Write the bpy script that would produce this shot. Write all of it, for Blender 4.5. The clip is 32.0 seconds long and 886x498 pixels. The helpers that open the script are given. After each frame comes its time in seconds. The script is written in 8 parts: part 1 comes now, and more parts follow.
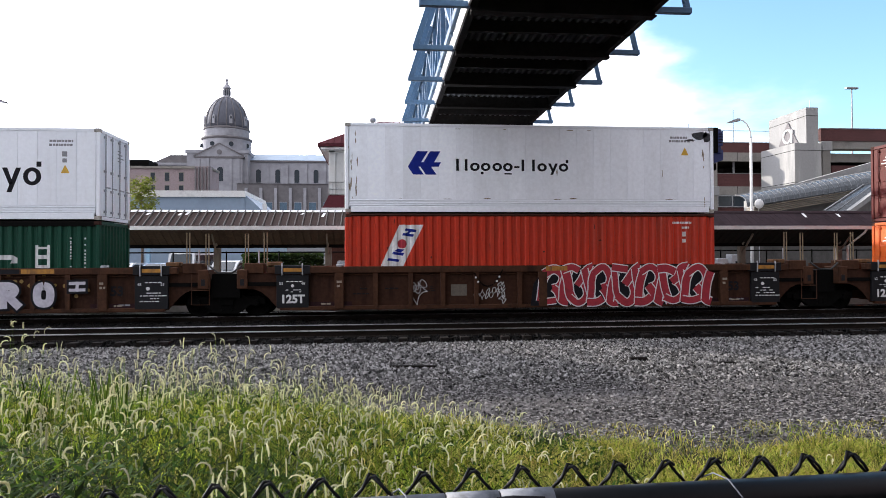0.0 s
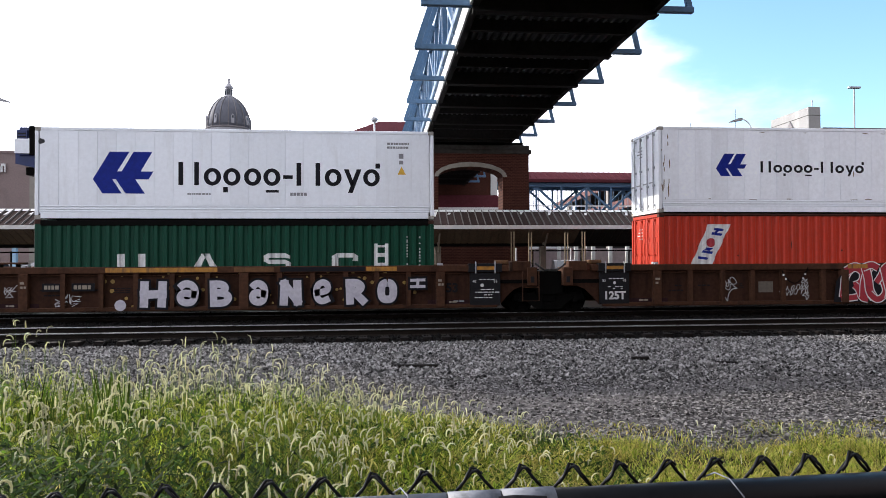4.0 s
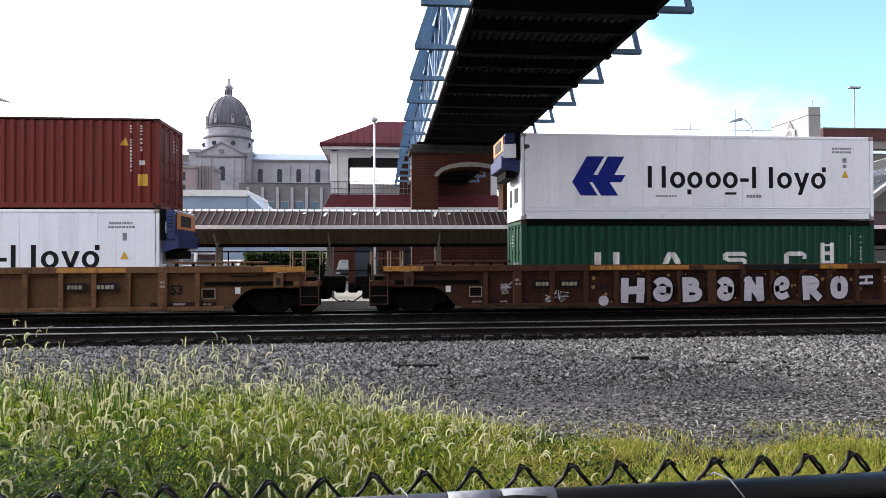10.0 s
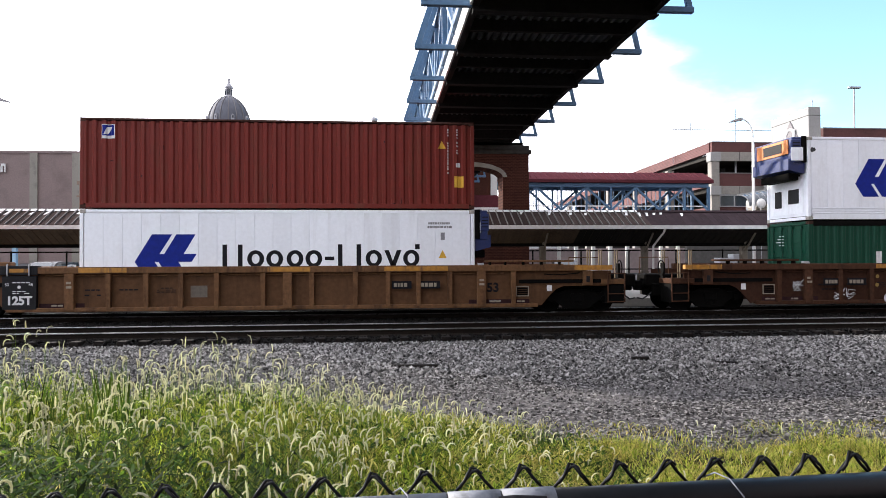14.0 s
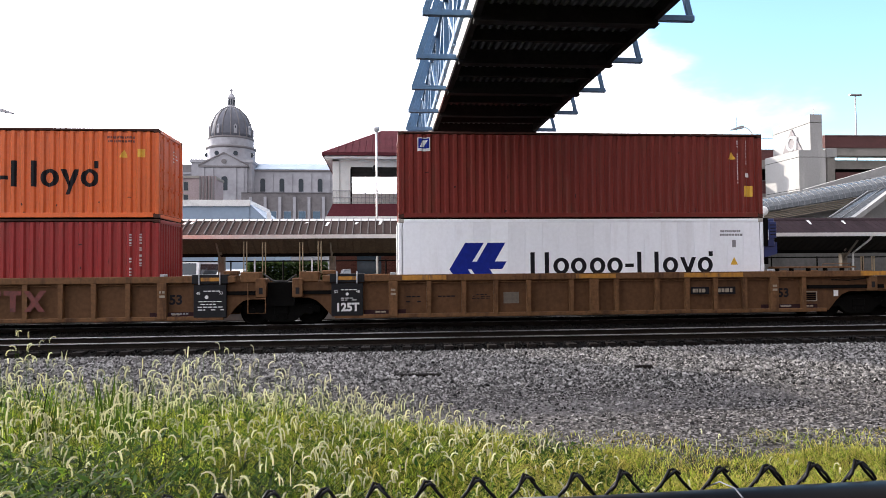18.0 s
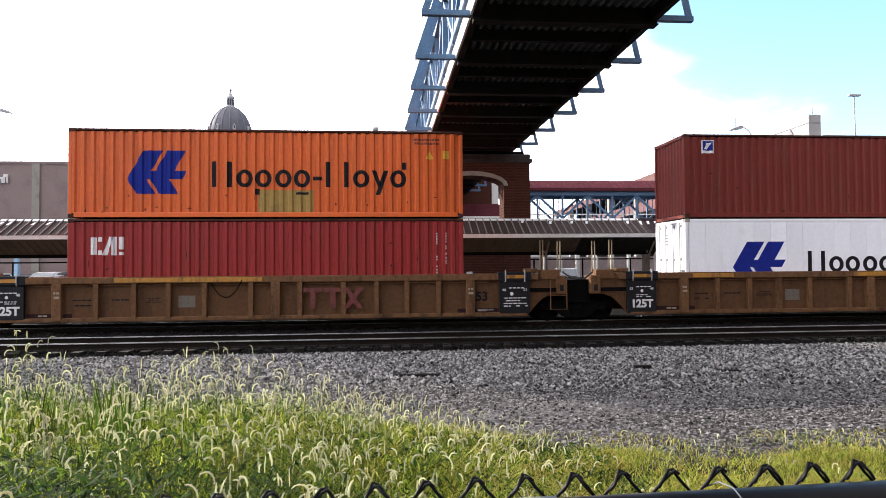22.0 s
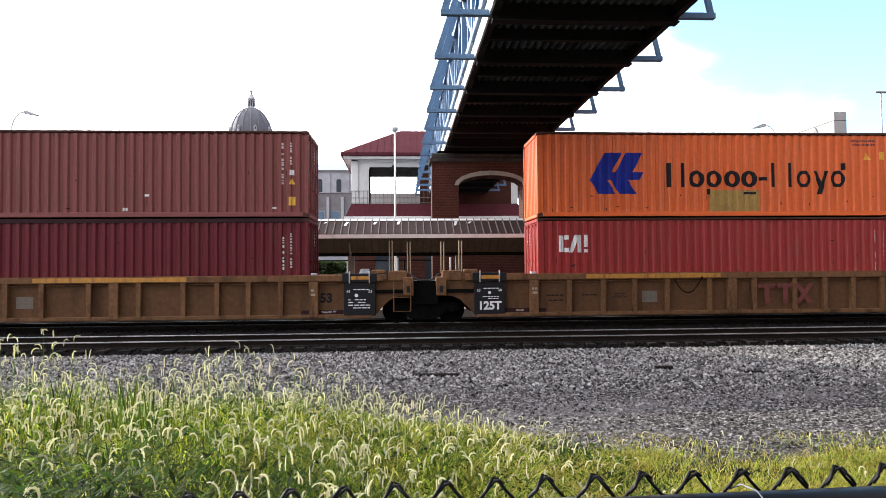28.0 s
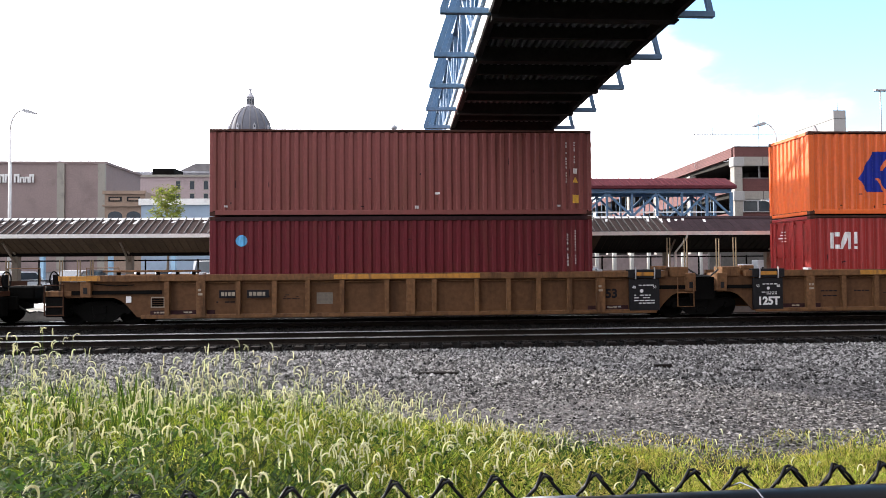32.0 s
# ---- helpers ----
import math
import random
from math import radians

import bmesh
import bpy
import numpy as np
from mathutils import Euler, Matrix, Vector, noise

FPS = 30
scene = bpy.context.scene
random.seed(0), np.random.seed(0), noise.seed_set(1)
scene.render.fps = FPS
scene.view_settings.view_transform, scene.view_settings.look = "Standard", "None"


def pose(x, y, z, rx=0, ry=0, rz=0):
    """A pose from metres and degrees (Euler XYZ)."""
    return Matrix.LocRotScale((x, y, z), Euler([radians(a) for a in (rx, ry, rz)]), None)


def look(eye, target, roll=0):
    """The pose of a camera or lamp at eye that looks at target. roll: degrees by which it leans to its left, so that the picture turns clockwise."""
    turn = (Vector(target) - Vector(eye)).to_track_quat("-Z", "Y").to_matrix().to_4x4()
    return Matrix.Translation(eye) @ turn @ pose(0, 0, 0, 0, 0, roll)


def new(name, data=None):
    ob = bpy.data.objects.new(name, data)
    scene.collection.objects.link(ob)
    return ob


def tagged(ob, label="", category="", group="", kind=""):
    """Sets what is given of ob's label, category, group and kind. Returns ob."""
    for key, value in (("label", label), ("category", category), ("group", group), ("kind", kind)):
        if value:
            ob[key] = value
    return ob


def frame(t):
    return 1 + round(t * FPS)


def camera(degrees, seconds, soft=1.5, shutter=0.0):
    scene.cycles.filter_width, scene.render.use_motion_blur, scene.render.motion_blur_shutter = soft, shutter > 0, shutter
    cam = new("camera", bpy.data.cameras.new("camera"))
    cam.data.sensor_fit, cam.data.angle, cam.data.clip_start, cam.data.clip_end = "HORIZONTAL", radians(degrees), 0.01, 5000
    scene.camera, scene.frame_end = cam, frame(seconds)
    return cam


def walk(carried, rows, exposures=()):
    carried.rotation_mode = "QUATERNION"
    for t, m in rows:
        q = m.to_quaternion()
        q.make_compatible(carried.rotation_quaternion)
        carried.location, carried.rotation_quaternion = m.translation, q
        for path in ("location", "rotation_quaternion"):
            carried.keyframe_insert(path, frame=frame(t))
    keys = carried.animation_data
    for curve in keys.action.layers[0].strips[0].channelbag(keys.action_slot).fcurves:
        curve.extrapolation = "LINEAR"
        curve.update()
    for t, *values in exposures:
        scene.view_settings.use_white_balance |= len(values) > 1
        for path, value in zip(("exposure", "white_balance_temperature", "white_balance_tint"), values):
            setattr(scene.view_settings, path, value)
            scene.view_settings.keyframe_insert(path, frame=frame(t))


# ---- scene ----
EYE = 1.80
cam = camera(67.1, 32.0, soft=0.8)


def aim(yaw, pitch, roll):
    """The camera's turn: degrees to the right of the line square to the tracks, upwards, and its lean."""
    turn = Matrix.Rotation(radians(-yaw), 4, "Z") @ Matrix.Rotation(radians(pitch), 4, "X") @ Matrix.Rotation(radians(roll), 4, "Y")
    return Matrix.Translation((0, 0, EYE)) @ turn @ Matrix.Rotation(radians(90), 4, "X")


# the camera stands on one spot and turns a little: seconds, then yaw, pitch and roll
walk(cam, [
    (0.0, aim(5.23, 0.83, 0.277)),
    (0.5, aim(5.222, 0.789, 0.267)),
    (1.0, aim(5.231, 0.763, 0.259)),
    (1.5, aim(5.231, 0.768, 0.255)),
    (2.0, aim(5.231, 0.761, 0.246)),
    (2.5, aim(5.033, 1.263, 0.366)),
    (3.0, aim(5.086, 0.779, 0.235)),
    (5.5, aim(5.086, 0.779, 0.235)),
    (17.5, aim(5.086, 0.779, 0.235)),
    (18.0, aim(4.895, 1.54, 0.465)),
    (18.5, aim(4.97, 0.834, 0.276)),
    (19.0, aim(4.972, 1.542, 0.449)),
    (19.5, aim(4.972, 1.542, 0.449)),
    (20.0, aim(4.972, 1.554, 0.447)),
    (20.5, aim(4.972, 1.547, 0.444)),
    (21.0, aim(4.971, 1.549, 0.453)),
    (21.5, aim(4.971, 1.549, 0.453)),
    (22.0, aim(4.977, 1.545, 0.436)),
    (22.5, aim(4.999, 1.446, 0.385)),
    (23.0, aim(5.005, 1.576, 0.545)),
    (23.5, aim(5.026, 1.575, 0.464)),
    (24.0, aim(5.004, 1.028, 0.279)),
    (24.5, aim(4.974, 1.532, 0.457)),
    (25.0, aim(4.973, 1.544, 0.449)),
    (25.5, aim(4.973, 1.544, 0.449)),
    (27.5, aim(3.329, 1.454, 0.449)),
    (28.0, aim(3.326, 1.543, 0.434)),
    (28.5, aim(3.329, 1.55, 0.406)),
    (29.0, aim(3.393, 1.466, 0.447)),
    (29.5, aim(3.391, 1.578, 0.436)),
    (30.0, aim(3.391, 1.548, 0.438)),
    (30.5, aim(3.328, 1.521, 0.439)),
    (31.0, aim(3.376, 0.894, 0.202)),
    (31.5, aim(3.387, 0.908, 0.227)),
    (32.0, aim(3.377, 1.403, 0.439)),
], exposures=(
    (0.0, -0.30, 6350, 13), (7.0, -0.28, 6350, 13), (9.0, -0.18, 6350, 13), (13.0, 0.0, 6420, 13), (17.0, 0.02, 6520, 13), (19.0, 0.12, 6580, 14),
    (22.0, 0.14, 6580, 14), (24.0, 0.03, 6580, 13), (25.0, 0.03, 6580, 13), (28.0, 0.30, 6560, 13), (32.0, 0.30, 6520, 12),
))

# ---- world and sun ----
scene.view_settings.exposure = 0.0
SUN_EL, SUN_AZ = radians(20), radians(-50)  # azimuth from the line square to the tracks, to the left and behind the train
sun_dir = Vector((math.sin(SUN_AZ) * math.cos(SUN_EL), math.cos(SUN_AZ) * math.cos(SUN_EL), math.sin(SUN_EL)))
sun = new("sun", bpy.data.lights.new("sun", "SUN"))
sun.data.energy, sun.data.angle, sun.data.color = 7.8, radians(0.6), (1.0, 0.93, 0.8)
sun.matrix_world = look((0, 0, 60), Vector((0, 0, 60)) - sun_dir)

world = bpy.data.worlds.new("world")
scene.world = world
world.use_nodes = True
wn, wl = world.node_tree.nodes, world.node_tree.links
bg = wn["Background"]
sky = wn.new("ShaderNodeTexSky")
sky.sky_type, sky.sun_disc = "NISHITA", False
sky.sun_elevation, sky.sun_rotation = SUN_EL, SUN_AZ
sky.dust_density, sky.ozone_density = 1.0, 1.0
scale_sky = wn.new("ShaderNodeVectorMath")
scale_sky.operation = "MULTIPLY"
scale_sky.inputs[1].default_value = (0.31, 0.39, 0.405)
wl.new(sky.outputs[0], scale_sky.inputs[0])
coord = wn.new("ShaderNodeTexCoord")
cloud = wn.new("ShaderNodeTexNoise")
cloud.inputs["Scale"].default_value, cloud.inputs["Detail"].default_value, cloud.inputs["Roughness"].default_value = 3.2, 7.0, 0.55
stretch = wn.new("ShaderNodeMapping")
stretch.inputs["Scale"].default_value = (1.0, 1.0, 2.4)
wl.new(coord.outputs["Generated"], stretch.inputs["Vector"])
wl.new(stretch.outputs[0], cloud.inputs["Vector"])
# the veil of cloud thins towards the right, away from the sun
away = wn.new("ShaderNodeVectorMath")
away.operation = "DOT_PRODUCT"
away.inputs[1].default_value = Vector((0.60, 0.62, 0.50)).normalized()
wl.new(coord.outputs["Generated"], away.inputs[0])
thin = wn.new("ShaderNodeMapRange")
thin.interpolation_type = "SMOOTHSTEP"
for key, value in (("From Min", 0.80), ("From Max", 0.99), ("To Min", 0.75), ("To Max", -0.36)):
    thin.inputs[key].default_value = value
wl.new(away.outputs["Value"], thin.inputs["Value"])
add = wn.new("ShaderNodeMath")
wl.new(cloud.outputs["Fac"], add.inputs[0])
wl.new(thin.outputs[0], add.inputs[1])
cover = wn.new("ShaderNodeMapRange")
cover.interpolation_type = "SMOOTHSTEP"
for key, value in (("From Min", 0.42), ("From Max", 0.78), ("To Min", 0.0), ("To Max", 1.0)):
    cover.inputs[key].default_value = value
wl.new(add.outputs[0], cover.inputs["Value"])
mix = wn.new("ShaderNodeMixRGB")
# thin cloud is brightest round the sun
glow = wn.new("ShaderNodeVectorMath")
glow.operation = "DOT_PRODUCT"
glow.inputs[1].default_value = sun_dir
wl.new(coord.outputs["Generated"], glow.inputs[0])
lit = wn.new("ShaderNodeMapRange")
for key, value in (("From Min", -0.3), ("From Max", 1.0), ("To Min", 0.78), ("To Max", 4.5)):
    lit.inputs[key].default_value = value
wl.new(glow.outputs["Value"], lit.inputs["Value"])
veil = wn.new("ShaderNodeVectorMath")
veil.operation = "SCALE"
veil.inputs[0].default_value = (0.985, 1.0, 1.07)
wl.new(lit.outputs[0], veil.inputs["Scale"])
wl.new(veil.outputs[0], mix.inputs[2])
wl.new(cover.outputs[0], mix.inputs[0])
wl.new(scale_sky.outputs[0], mix.inputs[1])
wl.new(mix.outputs[0], bg.inputs["Color"])
bg.inputs["Strength"].default_value = 1.0


# ---- materials ----
def material(name, colour, rough=0.7, metal=0.0, grain=20.0, vary=0.25, stain=1.2, stain_by=0.3, bump=0.15, bump_scale=None, dark=(0.3, 0.3, 0.3), random_by=0.0, spec=0.5, streak=None, coords="Object"):
    """A procedural surface: fine grain, large stains towards dark, rust-like streaks, and relief."""
    m = bpy.data.materials.new(name)
    m.use_nodes = True
    n, l = m.node_tree.nodes, m.node_tree.links
    b = n["Principled BSDF"]
    tc = n.new("ShaderNodeTexCoord")
    src = tc.outputs[coords]
    if random_by:
        info = n.new("ShaderNodeObjectInfo")
        off = n.new("ShaderNodeVectorMath")
        off.operation = "SCALE"
        off.inputs[0].default_value = (37, 51, 23)
        l.new(info.outputs["Random"], off.inputs["Scale"])
        sm = n.new("ShaderNodeVectorMath")
        l.new(src, sm.inputs[0])
        l.new(off.outputs[0], sm.inputs[1])
        src = sm.outputs[0]
    fine = n.new("ShaderNodeTexNoise")
    fine.inputs["Scale"].default_value, fine.inputs["Detail"].default_value = grain, 5.0
    l.new(src, fine.inputs["Vector"])
    big = n.new("ShaderNodeTexNoise")
    big.inputs["Scale"].default_value, big.inputs["Detail"].default_value, big.inputs["Roughness"].default_value = stain, 6.0, 0.65
    if streak:
        mp = n.new("ShaderNodeMapping")
        mp.inputs["Scale"].default_value = streak
        l.new(src, mp.inputs["Vector"])
        l.new(mp.outputs[0], big.inputs["Vector"])
    else:
        l.new(src, big.inputs["Vector"])
    hsv = n.new("ShaderNodeHueSaturation")
    hsv.inputs["Color"].default_value = (*colour, 1)
    rng = n.new("ShaderNodeMapRange")
    for key, value in (("From Min", 0.25), ("From Max", 0.75), ("To Min", 1 - vary), ("To Max", 1 + vary)):
        rng.inputs[key].default_value = value
    l.new(fine.outputs["Fac"], rng.inputs["Value"])
    l.new(rng.outputs[0], hsv.inputs["Value"])
    st = n.new("ShaderNodeMapRange")
    st.interpolation_type = "SMOOTHSTEP"
    for key, value in (("From Min", 0.48), ("From Max", 0.72), ("To Min", 0.0), ("To Max", stain_by)):
        st.inputs[key].default_value = value
    l.new(big.outputs["Fac"], st.inputs["Value"])
    mx = n.new("ShaderNodeMixRGB")
    mx.inputs[2].default_value = (*[c * d for c, d in zip(colour, dark)], 1) if max(dark) <= 1.0 and not streak else (*dark, 1)
    l.new(st.outputs[0], mx.inputs[0])
    l.new(hsv.outputs[0], mx.inputs[1])
    out = mx.outputs[0]
    if random_by:
        h2 = n.new("ShaderNodeHueSaturation")
        r2 = n.new("ShaderNodeMapRange")
        r2.inputs["To Min"].default_value, r2.inputs["To Max"].default_value = 1 - random_by, 1 + random_by
        l.new(info.outputs["Random"], r2.inputs["Value"])
        l.new(r2.outputs[0], h2.inputs["Value"])
        l.new(out, h2.inputs["Color"])
        out = h2.outputs[0]
    l.new(out, b.inputs["Base Color"])
    rr = n.new("ShaderNodeMapRange")
    rr.inputs["To Min"].default_value, rr.inputs["To Max"].default_value = max(rough - 0.12, 0.02), min(rough + 0.12, 1)
    l.new(fine.outputs["Fac"], rr.inputs["Value"])
    l.new(rr.outputs[0], b.inputs["Roughness"])
    b.inputs["Metallic"].default_value = metal
    b.inputs["Specular IOR Level"].default_value = spec
    if bump:
        bp = n.new("ShaderNodeBump")
        bp.inputs["Strength"].default_value, bp.inputs["Distance"].default_value = bump, 0.02
        if bump_scale:
            bn = n.new("ShaderNodeTexNoise")
            bn.inputs["Scale"].default_value, bn.inputs["Detail"].default_value = bump_scale, 4.0
            l.new(src, bn.inputs["Vector"])
            l.new(bn.outputs["Fac"], bp.inputs["Height"])
        else:
            l.new(fine.outputs["Fac"], bp.inputs["Height"])
        l.new(bp.outputs[0], b.inputs["Normal"])
    return m


RUST = (0.10, 0.045, 0.025)
DOWN = (2.2, 2.2, 0.35)  # streaks that run down


def paint(name, colour, rough=0.5, **k):
    return material(name, colour, rough, grain=k.pop("grain", 9), vary=k.pop("vary", 0.10), stain=k.pop("stain", 1.0), stain_by=k.pop("stain_by", 0.45), dark=k.pop("dark", RUST), streak=k.pop("streak", DOWN), bump=k.pop("bump", 0.05), random_by=k.pop("random_by", 0.06), **k)


WHITE_BOX = paint("white container paint", (0.83, 0.86, 0.91), 0.42, stain_by=0.16, dark=(0.35, 0.33, 0.30), vary=0.04)
WHITE_OLD = paint("weathered white container paint", (0.86, 0.89, 0.94), 0.5, stain_by=0.09, dark=(0.30, 0.28, 0.24), vary=0.06)
ORANGE_RED = paint("orange-red container paint", (0.46, 0.030, 0.010), 0.42, stain_by=0.25, spec=0.3)
GREEN_BOX = paint("green container paint", (0.003, 0.046, 0.026), 0.5, spec=0.2, stain_by=0.2, dark=(0.004, 0.03, 0.02))
RED_BOX = paint("brick red container paint", (0.150, 0.020, 0.014), 0.45, stain_by=0.4, spec=0.22)
MAROON_BOX = paint("maroon container paint", (0.100, 0.011, 0.016), 0.5, stain_by=0.3, spec=0.2)
CRIMSON_BOX = paint("faded crimson container paint", (0.24, 0.018, 0.017), 0.4, stain_by=0.3, spec=0.3)
FADED_BOX = paint("faded pinkish red container paint", (0.175, 0.050, 0.045), 0.55, stain_by=0.4, spec=0.25)
DARK_RED = paint("dark red container paint", (0.09, 0.012, 0.011), 0.5, stain_by=0.3, spec=0.2)
ORANGE_BOX = paint("orange container paint", (0.60, 0.105, 0.014), 0.40, spec=0.45, stain_by=0.35, dark=(0.30, 0.06, 0.015))
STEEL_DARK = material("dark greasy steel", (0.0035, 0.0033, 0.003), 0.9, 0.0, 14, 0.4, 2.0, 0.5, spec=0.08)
RUBBER = material("black rubber", (0.02, 0.02, 0.02), 0.8)
CAR_TAN = paint("weathered tan well car paint", (0.132, 0.066, 0.030), 0.7, spec=0.15, stain_by=0.75, dark=(0.030, 0.014, 0.009), vary=0.3, stain=1.3)
CAR_BROWN = paint("rusty brown well car paint", (0.060, 0.027, 0.015), 0.8, spec=0.12, stain_by=0.7, dark=(0.016, 0.008, 0.006), vary=0.3, stain=1.3)
# recessed sheets: grimy paint, toned darker than the posts as painted shade
TAN_SHEET = paint("grimy tan sheet with recess shade", (0.098, 0.049, 0.024), 0.75, spec=0.12, stain_by=0.55, dark=(0.034, 0.018, 0.011), vary=0.2, stain=0.8)
BROWN_SHEET = paint("grimy brown sheet with recess shade", (0.040, 0.018, 0.011), 0.8, spec=0.1, stain_by=0.7, dark=(0.014, 0.007, 0.005), vary=0.3, stain=1.1)
CAR_YELLOW = paint("worn yellow paint", (0.38, 0.17, 0.018), 0.65, stain_by=0.9, stain=2.6, dark=(0.07, 0.035, 0.02), vary=0.3)
BLACK_PANEL = material("black painted panel", (0.009, 0.009, 0.011), 0.6, 0, 12, 0.3, spec=0.2)
MARK_BLACK = material("black marking paint", (0.008, 0.008, 0.011), 0.6, 0, 12, 0.2, bump=0, spec=0.15)
MARK_BLUE = material("blue marking paint", (0.006, 0.018, 0.21), 0.5, 0, 12, 0.15, bump=0, spec=0.15)
MARK_WHITE = material("white marking paint", (0.66, 0.66, 0.66), 0.5, 0, 12, 0.15, 3.0, 0.3, bump=0)
MARK_YELLOW = material("yellow marking paint", (0.62, 0.36, 0.03), 0.5, 0, 12, 0.15, bump=0)
MARK_RED = material("faded red marking paint", (0.12, 0.022, 0.017), 0.6, 0, 12, 0.3, 4.0, 0.6, bump=0)
MARK_SOOT = material("exhaust soot", (0.06, 0.06, 0.065), 0.9, 0, 20, 0.5, 3, 0.5, bump=0, spec=0.1)
RUST_STAIN = material("thin rust stain", (0.22, 0.17, 0.12), 0.8, 0, 30, 0.4, 4, 0.5, bump=0, spec=0.1)
MARK_GREY = material("grey marking paint", (0.22, 0.22, 0.24), 0.6, 0, 12, 0.2, bump=0)
MARK_CYAN = material("light blue marking paint", (0.08, 0.34, 0.62), 0.5, 0, 12, 0.2, bump=0)
SPRAY_RED = material("red spray paint", (0.33, 0.014, 0.028), 0.6, 0, 10, 0.2, 3.0, 0.3, bump=0)
NUMBER_TAN = material("faded tan stencil paint", (0.26, 0.22, 0.17), 0.6, 0, 12, 0.2, 3.0, 0.4, bump=0)
SPRAY_LILAC = material("lilac-white spray paint", (0.50, 0.48, 0.54), 0.55, 0, 10, 0.15, 2.2, 0.45, bump=0, dark=(0.55, 0.5, 0.62))
SPRAY_WHITE = material("white spray paint", (0.62, 0.62, 0.62), 0.55, 0, 10, 0.15, 4.0, 0.3, bump=0)
OLIVE_PATCH = material("olive primer patch", (0.29, 0.180, 0.040), 0.6, 0, 8, 0.15, 2.5, 0.4, bump=0.03)
GALV = material("galvanised steel", (0.34, 0.35, 0.37), 0.5, 0.4, 30, 0.12, 2.0, 0.3)
BLUE_STEEL = material("blue-grey painted steel", (0.085, 0.160, 0.265), 0.55, 0, 10, 0.15, 1.5, 0.35, bump=0.03, spec=0.3)
BLUE_MESH = material("pale blue screen panel", (0.20, 0.33, 0.45), 0.5, 0, 30, 0.1, 2, 0.2, bump=0.03)
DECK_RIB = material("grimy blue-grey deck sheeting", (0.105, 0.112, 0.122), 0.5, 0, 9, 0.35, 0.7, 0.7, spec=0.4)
RAIL_GRIME = material("rusty grime on a container rail", (0.055, 0.024, 0.018), 0.8, 0, 12, 0.4, 2.0, 0.6, spec=0.15)
WHITE_GRIME = material("stained white corner casting", (0.34, 0.32, 0.29), 0.7, 0, 14, 0.4, 5.0, 0.7, spec=0.2)
GRIME_AND_GAP = material("purple-brown of grime and rail gaps", (0.030, 0.014, 0.016), 0.85, 0, 12, 0.3, spec=0.1)
# underside steel set near black to carry the shade under the deck
DECK_DARK = material("rusty deck steel darkened for the underside", (0.012, 0.011, 0.011), 0.85, 0, 9, 0.4, 1.2, 0.6, spec=0.12)
BRICK = material("red-brown brick", (0.050, 0.018, 0.012), 0.9, 0, 16, 0.3, 1.0, 0.4, random_by=0.12, spec=0.15)
BRICK_FAR = material("brown brick wall", (0.23, 0.175, 0.168), 0.85, 0, 6, 0.2, 0.3, 0.3)
STONE = material("pale limestone", (0.26, 0.245, 0.215), 0.8, 0, 10, 0.15, 1.0, 0.4)
ROOF_BROWN = material("brown metal roofing", (0.054, 0.037, 0.033), 0.75, 0.0, 8, 0.2, 0.9, 0.5, random_by=0.08, dark=(0.5, 0.45, 0.45), spec=0.06)
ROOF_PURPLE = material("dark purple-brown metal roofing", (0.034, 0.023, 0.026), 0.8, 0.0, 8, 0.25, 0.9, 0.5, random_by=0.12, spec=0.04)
ROOF_SEAM = material("worn pale roof seam", (0.105, 0.092, 0.086), 0.7, 0, 12, 0.4, 3, 0.5)
SOFFIT_DARK = material("near-black soffit boards", (0.010, 0.009, 0.008), 0.9, 0, 14, 0.3, spec=0.05)
SOFFIT = material("brown soffit boards", (0.055, 0.039, 0.026), 0.9, 0, 14, 0.3, 1.5, 0.4, random_by=0.12, spec=0.1)
GUTTER = material("off-white gutter", (0.72, 0.72, 0.71), 0.5, 0, 12, 0.1, 1.5, 0.3)
POST_TAN = material("tan concrete post", (0.13, 0.11, 0.088), 0.85, 0, 14, 0.2, 2, 0.3)
RED_ROOF = material("dark red metal roofing", (0.088, 0.025, 0.031), 0.85, 0, 6, 0.15, 0.8, 0.3, spec=0.03)
WHITE_WALL = material("white painted wall", (0.62, 0.62, 0.60), 0.7, 0, 10, 0.06, 0.8, 0.25)
CONCRETE = material("weathered concrete", (0.24, 0.225, 0.205), 0.85, 0, 9, 0.15, 0.6, 0.5)
GARAGE_BRICK = material("dark red brick parapet", (0.085, 0.030, 0.028), 0.85, 0, 8, 0.2, 0.5, 0.35)
DARK_INSIDE = material("near-black infill", (0.018, 0.017, 0.016), 0.9, 0, 4, 0.3, spec=0.1)
GLASS_DARK = material("dark window glass", (0.02, 0.03, 0.04), 0.08, 0, 3, 0.2, bump=0)
ROOF_GLASS = material("grey weathered roof glass", (0.085, 0.095, 0.105), 0.25, 0, 6, 0.3, 1.5, 0.4, bump=0.03)
PALE_CONCRETE = material("pale cast concrete", (0.27, 0.27, 0.268), 0.85, 0, 7, 0.10, 0.35, 0.35, streak=(1.6, 1.6, 0.25), dark=(0.6, 0.58, 0.55))
TAN_BAND = material("tan and grey cornice", (0.22, 0.19, 0.15), 0.8, 0, 7, 0.15, 0.8, 0.4)
GLAZING = material("grey glazing bar", (0.17, 0.175, 0.185), 0.5, 0.2, 12, 0.1)
HANDRAIL = material("worn tan handrail", (0.21, 0.16, 0.10), 0.7, 0, 20, 0.3, 4, 0.5, spec=0.2)
